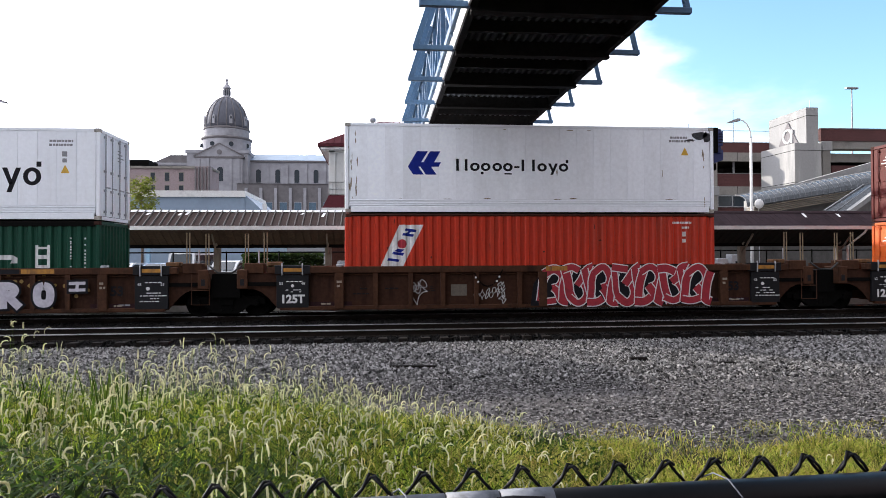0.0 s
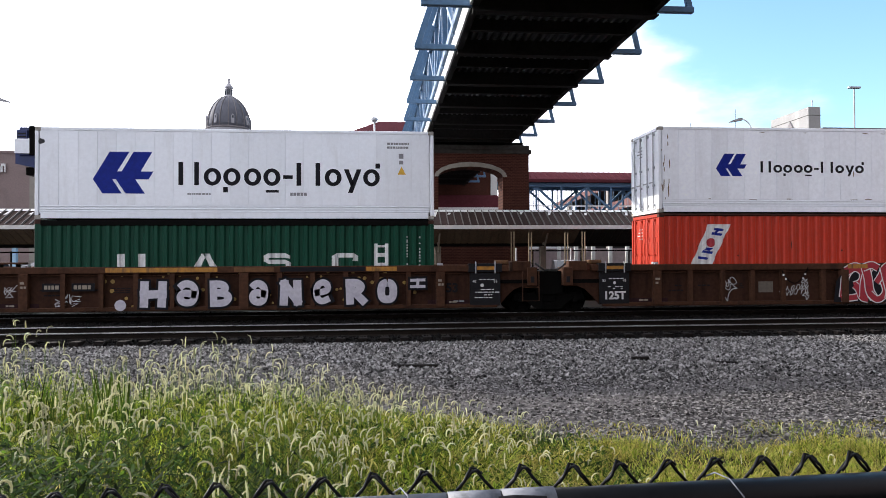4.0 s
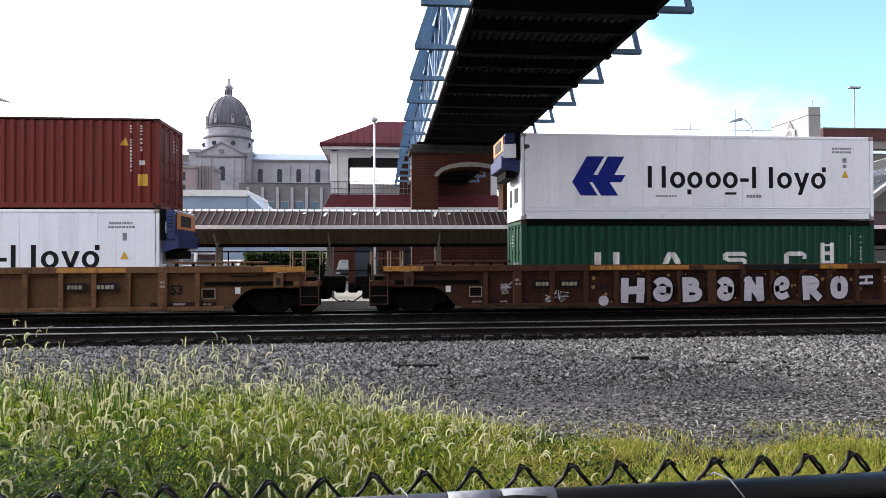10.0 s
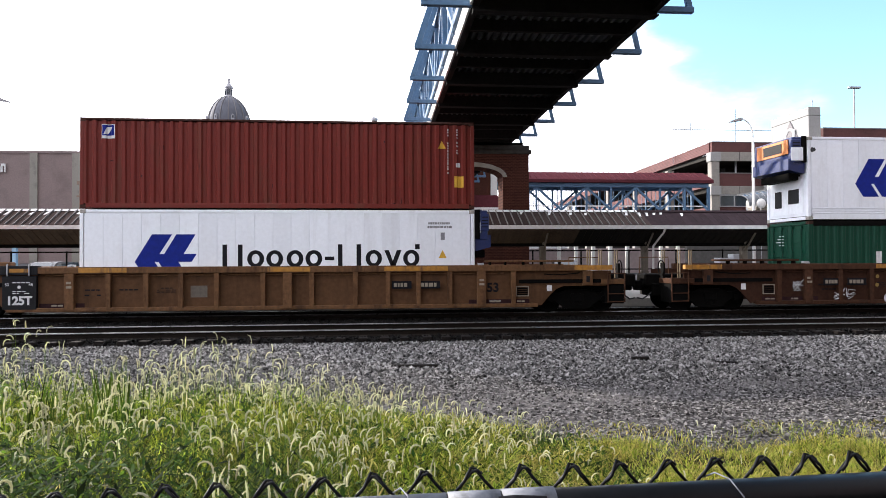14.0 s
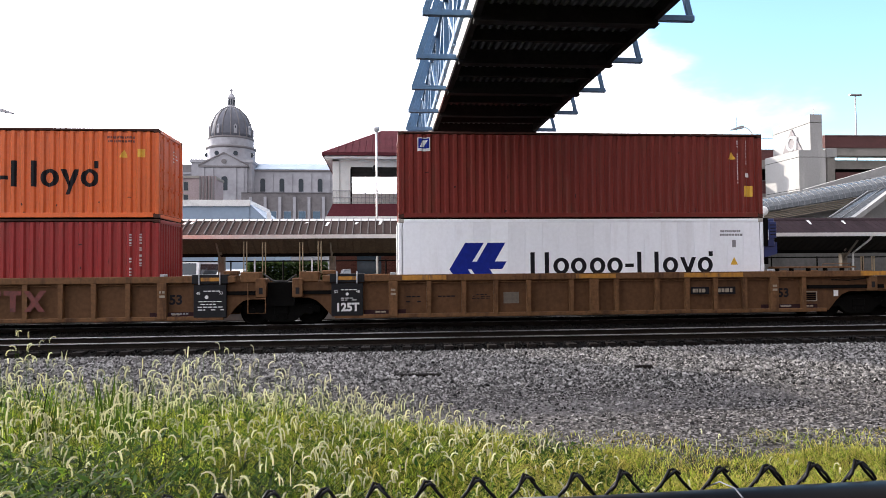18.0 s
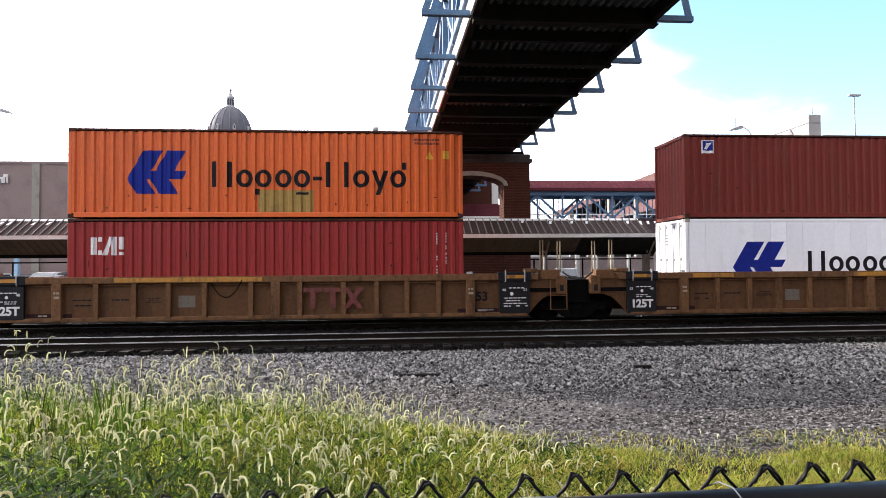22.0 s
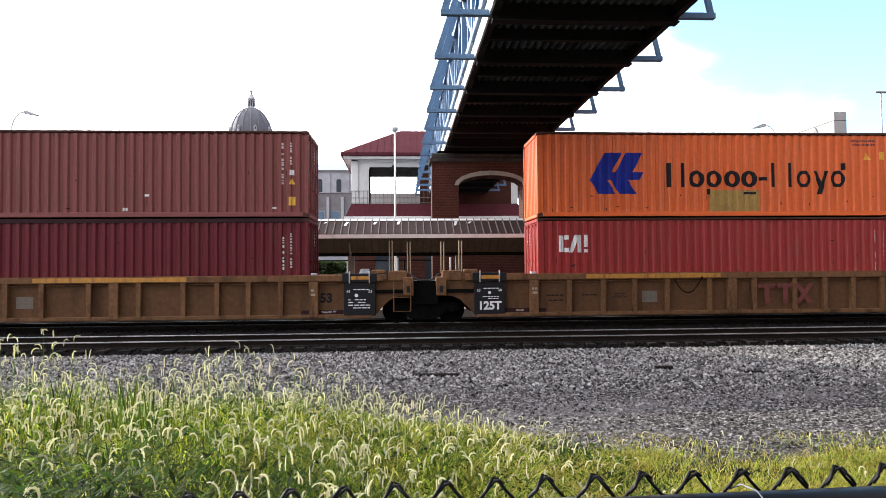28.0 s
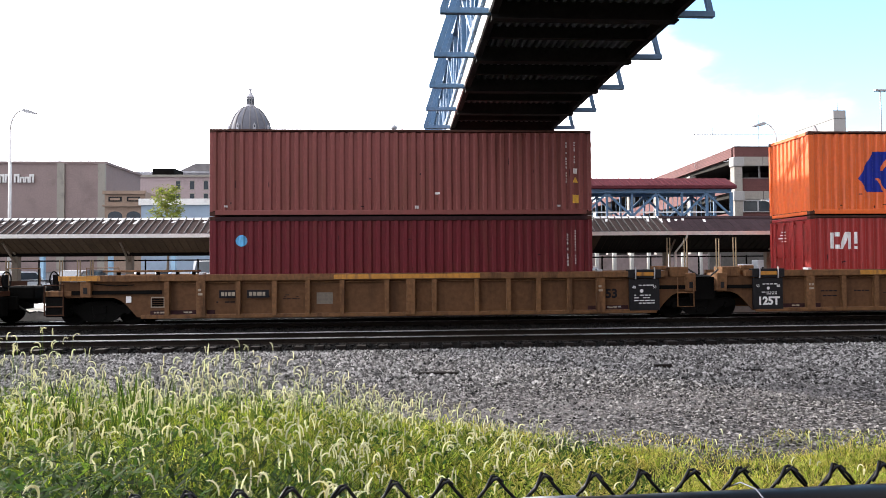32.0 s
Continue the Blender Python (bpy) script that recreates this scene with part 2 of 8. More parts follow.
WALL_STAINED = material("streaked grey concrete wall", (0.085, 0.082, 0.078), 0.9, 0, 5, 0.2, 0.6, 0.6, spec=0.1, streak=(1.2, 1.2, 0.25), dark=(0.03, 0.029, 0.028))
STAINED = material("dark stained concrete", (0.040, 0.038, 0.035), 0.9, 0, 6, 0.25, 0.5, 0.6, spec=0.1)
GLASS_SKY = material("sky-blue window glass", (0.10, 0.17, 0.24), 0.08, 0, 3, 0.2, bump=0)
CATH_STONE = material("grey cathedral stone", (0.375, 0.375, 0.405), 0.85, 0, 0.7, 0.12, 0.12, 0.35, spec=0.2)
CATH_DARK = material("dark weathered cathedral stone", (0.19, 0.18, 0.185), 0.85, 0, 0.7, 0.2, 0.15, 0.4, spec=0.2)
DOME_LEAD = material("grey dome sheeting", (0.125, 0.130, 0.155), 0.7, 0, 0.8, 0.25, 0.2, 0.5, spec=0.2)
PALE_BLUE_WALL = material("pale blue metal cladding", (0.25, 0.33, 0.43), 0.6, 0, 3, 0.06, 0.3, 0.2)
PINK_WALL = material("pinkish brick wall", (0.34, 0.275, 0.28), 0.85, 0, 3, 0.15, 0.3, 0.3)
TAN_WALL = material("tan terracotta facade", (0.24, 0.17, 0.125), 0.8, 0, 5, 0.15, 0.5, 0.3)
RAIL_SIDE = material("rusty rail side", (0.012, 0.009, 0.007), 0.85, 0.0, 20, 0.3, spec=0.1)
RAIL_TOP = material("polished rail head", (0.42, 0.42, 0.42), 0.30, 0.95, 20, 0.15, bump=0.02)
TIE = material("dark creosoted sleeper", (0.012, 0.010, 0.009), 0.9, 0, 18, 0.5, 2, 0.4, bump=0.4, random_by=0.3, spec=0.1)
FENCE_VINYL = material("black vinyl-coated wire", (0.004, 0.004, 0.005), 0.5, 0, 40, 0.3, bump=0.04, spec=0.15)
FENCE_RAIL = material("smooth black rail coating", (0.004, 0.0047, 0.0062), 0.40, 0, 60, 0.2, bump=0.01, spec=0.22)
FENCE_SCUFF = material("scuffed grey rail sleeve", (0.13, 0.14, 0.16), 0.6, 0, 60, 0.3, 25, 0.8, bump=0.1)
CAR_WHITE = material("white car paint", (0.62, 0.63, 0.65), 0.3, 0, 5, 0.03, bump=0)
CAR_BLUE = material("blue car paint", (0.10, 0.17, 0.28), 0.3, 0, 5, 0.03, bump=0)
CAR_GREY = material("dark grey car paint", (0.06, 0.06, 0.065), 0.3, 0, 5, 0.03, bump=0)
GENSET_BLUE = paint("blue generator housing", (0.006, 0.020, 0.105), 0.4, stain_by=0.3, dark=(0.01, 0.015, 0.04))
GENSET_ORANGE = paint("orange generator panel", (0.50, 0.16, 0.03), 0.5, stain_by=0.3)
BARK = material("grey bark", (0.13, 0.10, 0.075), 0.9, 0, 12, 0.3)


def leafy(name, colour, through_colour, vary=0.35, scale=3.0):
    """Leaves and blades: a surface that lets part of the sun through, each piece with a tone of its own."""
    m = bpy.data.materials.new(name)
    m.use_nodes = True
    n, l = m.node_tree.nodes, m.node_tree.links
    b = n["Principled BSDF"]
    b.inputs["Roughness"].default_value = 0.7
    b.inputs["Specular IOR Level"].default_value = 0.05
    geo = n.new("ShaderNodeNewGeometry")
    tc = n.new("ShaderNodeTexCoord")
    nz = n.new("ShaderNodeTexNoise")
    nz.inputs["Scale"].default_value = scale
    l.new(tc.outputs["Object"], nz.inputs["Vector"])
    mixed = []
    for base in (colour, through_colour):
        h = n.new("ShaderNodeHueSaturation")
        h.inputs["Color"].default_value = (*base, 1)
        r = n.new("ShaderNodeMapRange")
        r.inputs["To Min"].default_value, r.inputs["To Max"].default_value = 1 - vary, 1 + vary
        l.new(geo.outputs["Random Per Island"], r.inputs["Value"])
        l.new(r.outputs[0], h.inputs["Value"])
        hue = n.new("ShaderNodeMapRange")
        for key, value in (("From Min", 0.3), ("From Max", 0.7), ("To Min", 0.475), ("To Max", 0.525)):
            hue.inputs[key].default_value = value
        l.new(nz.outputs["Fac"], hue.inputs["Value"])
        l.new(hue.outputs[0], h.inputs["Hue"])
        mixed.append(h.outputs[0])
    l.new(mixed[0], b.inputs["Base Color"])
    tr = n.new("ShaderNodeBsdfTranslucent")
    l.new(mixed[1], tr.inputs["Color"])
    ms = n.new("ShaderNodeMixShader")
    ms.inputs[0].default_value = 0.38
    l.new(b.outputs[0], ms.inputs[1])
    l.new(tr.outputs[0], ms.inputs[2])
    l.new(ms.outputs[0], n["Material Output"].inputs["Surface"])
    return m


GRASS = leafy("green grass blade", (0.100, 0.142, 0.018), (0.46, 0.53, 0.052), 0.85)
# leaf tone lowered to stand in for shade inside the bank
WEED = leafy("weed leaf darkened for bank shade", (0.020, 0.042, 0.008), (0.075, 0.130, 0.014), 0.85)
DRY_GRASS = leafy("yellowing grass blade", (0.33, 0.30, 0.085), (0.70, 0.62, 0.16), 0.45)
SEED = leafy("pale foxtail seed head", (0.50, 0.50, 0.33), (0.74, 0.72, 0.50), 0.40)
HEDGE = leafy("dark hedge leaf", (0.022, 0.038, 0.014), (0.05, 0.08, 0.02))
LEAF = leafy("tree leaf", (0.115, 0.150, 0.035), (0.28, 0.31, 0.06))


def brickwork(m, scale, mortar):
    """Lays brick courses into an existing brick material."""
    n, l = m.node_tree.nodes, m.node_tree.links
    b = n["Principled BSDF"]
    old = b.inputs["Base Color"].links[0].from_socket
    tc, mp, bt, mx = n.new("ShaderNodeTexCoord"), n.new("ShaderNodeMapping"), n.new("ShaderNodeTexBrick"), n.new("ShaderNodeMixRGB")
    mp.inputs["Rotation"].default_value = (radians(90), 0, 0)
    l.new(tc.outputs["Object"], mp.inputs["Vector"])
    l.new(mp.outputs[0], bt.inputs["Vector"])
    bt.inputs["Scale"].default_value, bt.inputs["Mortar Size"].default_value = scale, 0.014
    bt.inputs["Brick Width"].default_value, bt.inputs["Row Height"].default_value = 0.21, 0.075
    bt.inputs["Color1"].default_value, bt.inputs["Color2"].default_value, bt.inputs["Mortar"].default_value = (1, 1, 1, 1), (0.55, 0.5, 0.5, 1), (*mortar, 1)
    mx.blend_type = "MULTIPLY"
    mx.inputs[0].default_value = 0.75
    l.new(old, mx.inputs[1])
    l.new(bt.outputs["Color"], mx.inputs[2])
    l.new(mx.outputs[0], b.inputs["Base Color"])


brickwork(BRICK, 1.0, (1.6, 1.7, 1.8))
brickwork(GARAGE_BRICK, 1.0, (1.5, 1.6, 1.7))


# ---- mesh helpers ----
class Shape:
    """A mesh in the making: boxes, prisms and tubes gathered into one."""

    def __init__(self):
        self.v, self.f = [], []

    def add(self, verts, faces):
        k = len(self.v)
        self.v += [tuple(p) for p in verts]
        self.f += [tuple(i + k for i in q) for q in faces]
        return self

    def box(self, x0, x1, y0, y1, z0, z1, c=0.0):
        """A box, with its edges chamfered by c."""
        if not c:
            v = [(x, y, z) for x in (x0, x1) for y in (y0, y1) for z in (z0, z1)]
            return self.add(v, [(0, 1, 3, 2), (4, 6, 7, 5), (0, 4, 5, 1), (2, 3, 7, 6), (0, 2, 6, 4), (1, 5, 7, 3)])
        lo, hi, v, key = (x0, y0, z0), (x1, y1, z1), [], {}
        for s in [(i, j, k) for i in (0, 1) for j in (0, 1) for k in (0, 1)]:
            for axis in range(3):
                p = [(hi[a] if s[a] else lo[a]) if a == axis else (hi[a] - c if s[a] else lo[a] + c) for a in range(3)]
                key[s, axis] = len(v)
                v.append(p)
        f = []
        for axis in range(3):
            a, b = (axis + 1) % 3, (axis + 2) % 3
            for side in (0, 1):
                ring = []
                for i, j in ((0, 0), (1, 0), (1, 1), (0, 1)):
                    s = [0, 0, 0]
                    s[axis], s[a], s[b] = side, i, j
                    ring.append(key[tuple(s), axis])
                f.append(ring if side else ring[::-1])
            for i in (0, 1):
                for j in (0, 1):
                    s0, s1 = [0, 0, 0], [0, 0, 0]
                    s0[a] = s1[a] = i
                    s0[b] = s1[b] = j
                    s1[axis] = 1
                    s0, s1 = tuple(s0), tuple(s1)
                    ring = [key[s0, a], key[s1, a], key[s1, b], key[s0, b]]
                    f.append(ring if (i + j) % 2 else ring[::-1])
        for s in [(i, j, k) for i in (0, 1) for j in (0, 1) for k in (0, 1)]:
            ring = [key[s, 0], key[s, 1], key[s, 2]]
            f.append(ring if sum(s) % 2 else ring[::-1])
        return self.add(v, f)

    def prism(self, poly, y0, y1, axis="y"):
        """A polygon drawn in the x-z plane (axis y), the y-z plane (x) or the x-y plane (z), pushed from y0 to y1."""
        put = {"y": lambda a, b, d: (a, d, b), "x": lambda a, b, d: (d, a, b), "z": lambda a, b, d: (a, b, d)}[axis]
        n = len(poly)
        v = [put(a, b, y0) for a, b in poly] + [put(a, b, y1) for a, b in poly]
        return self.add(v, [tuple(range(n)), tuple(range(2 * n - 1, n - 1, -1))] + [(i, i + n, (i + 1) % n + n, (i + 1) % n) for i in range(n)])

    def tube(self, path, r, n=8, r1=None, caps=True):
        """A round bar along the points of path, its radius going from r to r1."""
        path = [Vector(p) for p in path]
        m = len(path)
        v, f = [], []
        side = None
        for i, p in enumerate(path):
            d = (path[min(i + 1, m - 1)] - path[max(i - 1, 0)]).normalized()
            if side is None:
                side = d.orthogonal().normalized()
            side = (side - d * side.dot(d)).normalized()
            up = d.cross(side)
            rad = r if r1 is None else r + (r1 - r) * i / (m - 1)
            v += [p + rad * (math.cos(2 * math.pi * k / n) * side + math.sin(2 * math.pi * k / n) * up) for k in range(n)]
        for i in range(m - 1):
            f += [(i * n + k, i * n + (k + 1) % n, (i + 1) * n + (k + 1) % n, (i + 1) * n + k) for k in range(n)]
        if caps:
            f += [tuple(range(n - 1, -1, -1)), tuple(range((m - 1) * n, m * n))]
        return self.add(v, f)

    def bar(self, p, q, w, h=None):
        """A square bar from p to q."""
        p, q, h = Vector(p), Vector(q), h or w
        d = (q - p).normalized()
        a = d.cross(Vector((0, 0, 1)))
        a = Vector((1, 0, 0)) if a.length < 1e-3 else a.normalized()
        b = a.cross(d)
        v = [e + sa * a * w / 2 + sb * b * h / 2 for e in (p, q) for sa, sb in ((-1, -1), (1, -1), (1, 1), (-1, 1))]
        return self.add(v, [(3, 2, 1, 0), (4, 5, 6, 7)] + [(i, (i + 1) % 4, (i + 1) % 4 + 4, i + 4) for i in range(4)])

    def lathe(self, profile, n=16, centre=(0, 0, 0), axis="z"):
        """Turns (radius, height) pairs round an axis."""
        v, f, m = [], [], len(profile)
        for r, h in profile:
            for k in range(n):
                a = 2 * math.pi * k / n
                p = (r * math.cos(a), r * math.sin(a), h) if axis == "z" else (r * math.cos(a), h, r * math.sin(a))
                v.append(tuple(c + q for c, q in zip(centre, p)))
        for i in range(m - 1):
            f += [(i * n + k, i * n + (k + 1) % n, (i + 1) * n + (k + 1) % n, (i + 1) * n + k) for k in range(n)]
        f += [tuple(range(n - 1, -1, -1)), tuple(range((m - 1) * n, m * n))]
        return self.add(v, f)

    def mesh(self, name, mat, smooth=False):
        me = bpy.data.meshes.new(name)
        me.from_pydata(self.v, [], self.f)
        me.validate()
        bm = bmesh.new()
        bm.from_mesh(me)
        bmesh.ops.recalc_face_normals(bm, faces=bm.faces)
        bm.to_mesh(me)
        bm.free()
        me.materials.append(mat)
        if smooth:
            me.shade_smooth()
        return me


def thing(name, label, category, at=(0, 0, 0), group="", kind=""):
    ob = new(name)
    ob.location = at
    ob.empty_display_size = 0.2
    return tagged(ob, label, category, group, kind)


def part(name, shape, mat, parent, label="", smooth=False, at=None):
    me = shape if isinstance(shape, bpy.types.Mesh) else shape.mesh(name, mat, smooth)
    ob = new(name, me)
    ob.parent = parent
    if at is not None:
        ob.location = at
    return tagged(ob, label)


def solo(name, shape, mat, label, category="", kind="", group="", smooth=False):
    return tagged(new(name, shape.mesh(name, mat, smooth)), label, category, group, kind)


def lettering(text, size, depth=0.004, bold=0.0):
    """Mesh of a word in the built-in font, upright in the x-z plane, centred, facing -y."""
    cu = bpy.data.curves.new("word", "FONT")
    cu.body, cu.size, cu.extrude, cu.align_x, cu.align_y, cu.offset = text, size, depth, "CENTER", "CENTER", bold
    ob = bpy.data.objects.new("word", cu)
    scene.collection.objects.link(ob)
    me = bpy.data.meshes.new_from_object(ob.evaluated_get(bpy.context.evaluated_depsgraph_get()))
    bpy.data.objects.remove(ob)
    me.transform(Matrix.Rotation(radians(90), 4, "X"))
    return me


# ---- ground and tracks ----
TRACK_A, TRACK_B = 22.56, 17.84  # centre lines: the train's track and the near one
LEFT, RIGHT = -150.0, 150.0


def ground_height(y):
    """The lie of the land across the tracks."""
    pts = ((-60, 0.1), (1.5, 0.0), (4.0, -0.25), (7.0, -0.42), (9.5, -0.40), (13.5, -0.33), (15.6, -0.31), (16.45, -0.28), (16.8, -0.18), (25.0, -0.17), (26.0, -0.05), (40, 0.1), (100, 1.5), (180, 8.0), (400, 12.0))
    for (a, p), (b, q) in zip(pts, pts[1:]):
        if y <= b:
            u = min(max((y - a) / (b - a), 0), 1)
            return p + (q - p) * u * u * (3 - 2 * u)
    return pts[-1][1]


def ground_material():
    m = bpy.data.materials.new("gravel, ballast and asphalt")
    m.use_nodes = True
    n, l = m.node_tree.nodes, m.node_tree.links
    b = n["Principled BSDF"]
    b.inputs["Roughness"].default_value = 0.95
    b.inputs["Specular IOR Level"].default_value = 0.1
    tc = n.new("ShaderNodeTexCoord")
    stones = n.new("ShaderNodeTexVoronoi")
    stones.inputs["Scale"].default_value = 26
    l.new(tc.outputs["Object"], stones.inputs["Vector"])
    bw = n.new("ShaderNodeSeparateColor")
    l.new(stones.outputs["Color"], bw.inputs[0])
    ramp = n.new("ShaderNodeValToRGB")
    ramp.color_ramp.elements[0].color, ramp.color_ramp.elements[1].color = (0.012, 0.011, 0.011, 1), (0.25, 0.235, 0.235, 1)
    ramp.color_ramp.elements.new(0.6).color = (0.068, 0.062, 0.062, 1)
    l.new(bw.outputs[0], ramp.inputs[0])
    # fine grit lies in wheel-worn strips along the yard
    grit = n.new("ShaderNodeTexNoise")
    grit.inputs["Scale"].default_value, grit.inputs["Detail"].default_value = 60, 3
    l.new(tc.outputs["Object"], grit.inputs["Vector"])
    gr = n.new("ShaderNodeValToRGB")
    gr.color_ramp.elements[0].color, gr.color_ramp.elements[1].color = (0.085, 0.078, 0.078, 1), (0.185, 0.173, 0.172, 1)
    l.new(grit.outputs["Fac"], gr.inputs[0])
    strip = n.new("ShaderNodeTexNoise")
    strip.inputs["Scale"].default_value, strip.inputs["Detail"].default_value = 0.55, 4
    mp = n.new("ShaderNodeMapping")
    mp.inputs["Scale"].default_value = (0.25, 1.4, 1)
    l.new(tc.outputs["Object"], mp.inputs["Vector"])
    l.new(mp.outputs[0], strip.inputs["Vector"])
    sm = n.new("ShaderNodeMapRange")
    sm.interpolation_type = "SMOOTHSTEP"
    sm.inputs["From Min"].default_value, sm.inputs["From Max"].default_value, sm.inputs["To Max"].default_value = 0.47, 0.70, 0.65
    l.new(strip.outputs["Fac"], sm.inputs["Value"])
    mx = n.new("ShaderNodeMixRGB")
    l.new(sm.outputs[0], mx.inputs[0])
    l.new(ramp.outputs[0], mx.inputs[1])
    l.new(gr.outputs[0], mx.inputs[2])
    # oil and brake dust blacken both tracks' ballast; the tone also holds the shade
    sep = n.new("ShaderNodeSeparateXYZ")
    l.new(tc.outputs["Object"], sep.inputs[0])
    wob = n.new("ShaderNodeTexNoise")
    wob.inputs["Scale"].default_value = 3.0
    l.new(tc.outputs["Object"], wob.inputs["Vector"])
    ya = n.new("ShaderNodeMath")
    ya.operation = "MULTIPLY_ADD"
    ya.inputs[1].default_value = 0.5
    l.new(wob.outputs["Fac"], ya.inputs[0])
    l.new(sep.outputs["Y"], ya.inputs[2])
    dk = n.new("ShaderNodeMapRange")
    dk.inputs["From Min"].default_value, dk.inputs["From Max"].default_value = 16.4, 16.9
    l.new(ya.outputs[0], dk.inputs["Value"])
    oil_shade = n.new("ShaderNodeMixRGB")
    oil_shade.inputs[2].default_value = (0.006, 0.0055, 0.005, 1)
    l.new(dk.outputs[0], oil_shade.inputs[0])
    l.new(mx.outputs[0], oil_shade.inputs[1])
    # soil under the weeds, darkened so gaps between blades read as shade
    soil = n.new("ShaderNodeMapRange")
    soil.inputs["From Min"].default_value, soil.inputs["From Max"].default_value = 8.3, 7.3
    l.new(ya.outputs[0], soil.inputs["Value"])
    earth = n.new("ShaderNodeMixRGB")
    earth.inputs[2].default_value = (0.022, 0.019, 0.011, 1)
    l.new(soil.outputs[0], earth.inputs[0])
    l.new(oil_shade.outputs[0], earth.inputs[1])
    # beyond the platform lies a car park
    far = n.new("ShaderNodeMapRange")
    far.inputs["From Min"].default_value, far.inputs["From Max"].default_value = 25.6, 25.8
    l.new(sep.outputs["Y"], far.inputs["Value"])
    asph = n.new("ShaderNodeMixRGB")
    asph.inputs[2].default_value = (0.085, 0.085, 0.09, 1)
    l.new(far.outputs[0], asph.inputs[0])
    l.new(earth.outputs[0], asph.inputs[1])
    l.new(asph.outputs[0], b.inputs["Base Color"])
    bp = n.new("ShaderNodeBump")
    bp.inputs["Strength"].default_value, bp.inputs["Distance"].default_value = 0.8, 0.03
    l.new(stones.outputs["Distance"], bp.inputs["Height"])
    l.new(bp.outputs[0], b.inputs["Normal"])
    return m


GROUND = ground_material()


def build_ground():
    ys = [-60, -20, -5] + [0.5 * i for i in range(0, 60)] + [32, 36, 40, 50, 60, 80, 100, 130, 160, 200, 260, 320, 400, 700, 1500]
    xs = [-1500, -600, -300] + [LEFT + 10 * i for i in range(31)] + [300, 600, 1500]
    v = [(x, y, ground_height(y)) for y in ys for x in xs]
    n = len(xs)
    f = [(j * n + i, j * n + i + 1, (j + 1) * n + i + 1, (j + 1) * n + i) for j in range(len(ys) - 1) for i in range(n - 1)]
    s = Shape().add(v, f)
    solo("ground", s, GROUND, "grey gravel yard with dark ballast under the tracks", "ground", "structure", smooth=True)


build_ground()


def stones(name, count, x0, x1, y0, y1, r0, r1, mat, label, lift=0.0, seed=1):
    """Loose stones, each a rough eight-sided lump, in one mesh."""
    rng = np.random.default_rng(seed)
    base = np.array([(1, 0, 0), (0, 1, 0), (-1, 0, 0), (0, -1, 0), (0, 0, 1), (0, 0, -1)], float)
    tri = np.array([(0, 1, 4), (1, 2, 4), (2, 3, 4), (3, 0, 4), (1, 0, 5), (2, 1, 5), (3, 2, 5), (0, 3, 5)])
    x, y = rng.uniform(x0, x1, count), y0 + (y1 - y0) * rng.uniform(0, 1, count) ** 0.72
    r = (r0 + (r1 - r0) * rng.uniform(0, 1, count) ** 1.6) * rng.uniform(0.7, 1.4, count)
    a = rng.uniform(0, 6.28, count)
    p = base[None] * (1 + rng.uniform(-0.35, 0.35, (count, 6, 3))) + rng.uniform(-0.25, 0.25, (count, 6, 3))
    p *= r[:, None, None] * np.array([1, 1, 0.85])
    c, s = np.cos(a)[:, None], np.sin(a)[:, None]
    px, py = p[:, :, 0] * c - p[:, :, 1] * s, p[:, :, 0] * s + p[:, :, 1] * c
    z = np.array([ground_height(v) for v in y])
    out = np.stack([px + x[:, None], py + y[:, None], p[:, :, 2] + (z + r * 0.34 + lift)[:, None]], -1).reshape(-1, 3)
    faces = (tri[None] + 6 * np.arange(count)[:, None, None]).reshape(-1, 3)
    me = bpy.data.meshes.new(name)
    me.from_pydata(out.tolist(), [], faces.tolist())
    me.materials.append(mat)
    return tagged(new(name, me), label, "gravel", kind="stuff")


def stone_material(name, lo, hi):
    m = bpy.data.materials.new(name)
    m.use_nodes = True
    n, l = m.node_tree.nodes, m.node_tree.links
    geo = n.new("ShaderNodeNewGeometry")
    ramp = n.new("ShaderNodeValToRGB")
    ramp.color_ramp.elements[0].color, ramp.color_ramp.elements[1].color = (*lo, 1), (*hi, 1)
    ramp.color_ramp.elements.new(0.60).color = (*[a + 0.40 * (b - a) for a, b in zip(lo, hi)], 1)
    l.new(geo.outputs["Random Per Island"], ramp.inputs[0])
    tc, nz = n.new("ShaderNodeTexCoord"), n.new("ShaderNodeTexNoise")
    nz.inputs["Scale"].default_value = 80
    l.new(tc.outputs["Object"], nz.inputs["Vector"])
    mx = n.new("ShaderNodeMixRGB")
    mx.blend_type = "MULTIPLY"
    mx.inputs[0].default_value = 0.5
    l.new(ramp.outputs[0], mx.inputs[1])
    l.new(nz.outputs["Fac"], mx.inputs[2])
    l.new(mx.outputs[0], n["Principled BSDF"].inputs["Base Color"])
    n["Principled BSDF"].inputs["Roughness"].default_value = 0.9
    n["Principled BSDF"].inputs["Specular IOR Level"].default_value = 0.12
    return m


STONE_GREY = stone_material("grey crushed stone", (0.006, 0.0056, 0.0056), (0.50, 0.485, 0.475))
STONE_FINE = stone_material("fine dark grey gravel", (0.008, 0.0075, 0.0075), (0.40, 0.385, 0.375))
# black beyond oil alone: the tone includes the shade of the train
STONE_DARK = stone_material("oily ballast with shade in its tone", (0.004, 0.004, 0.004), (0.014, 0.0125, 0.0115))
stones("ballast_edge", 80000, -13, 20, 11.4, 16.5, 0.013, 0.038, STONE_GREY, "coarse grey ballast stones spilling from the track", seed=2)
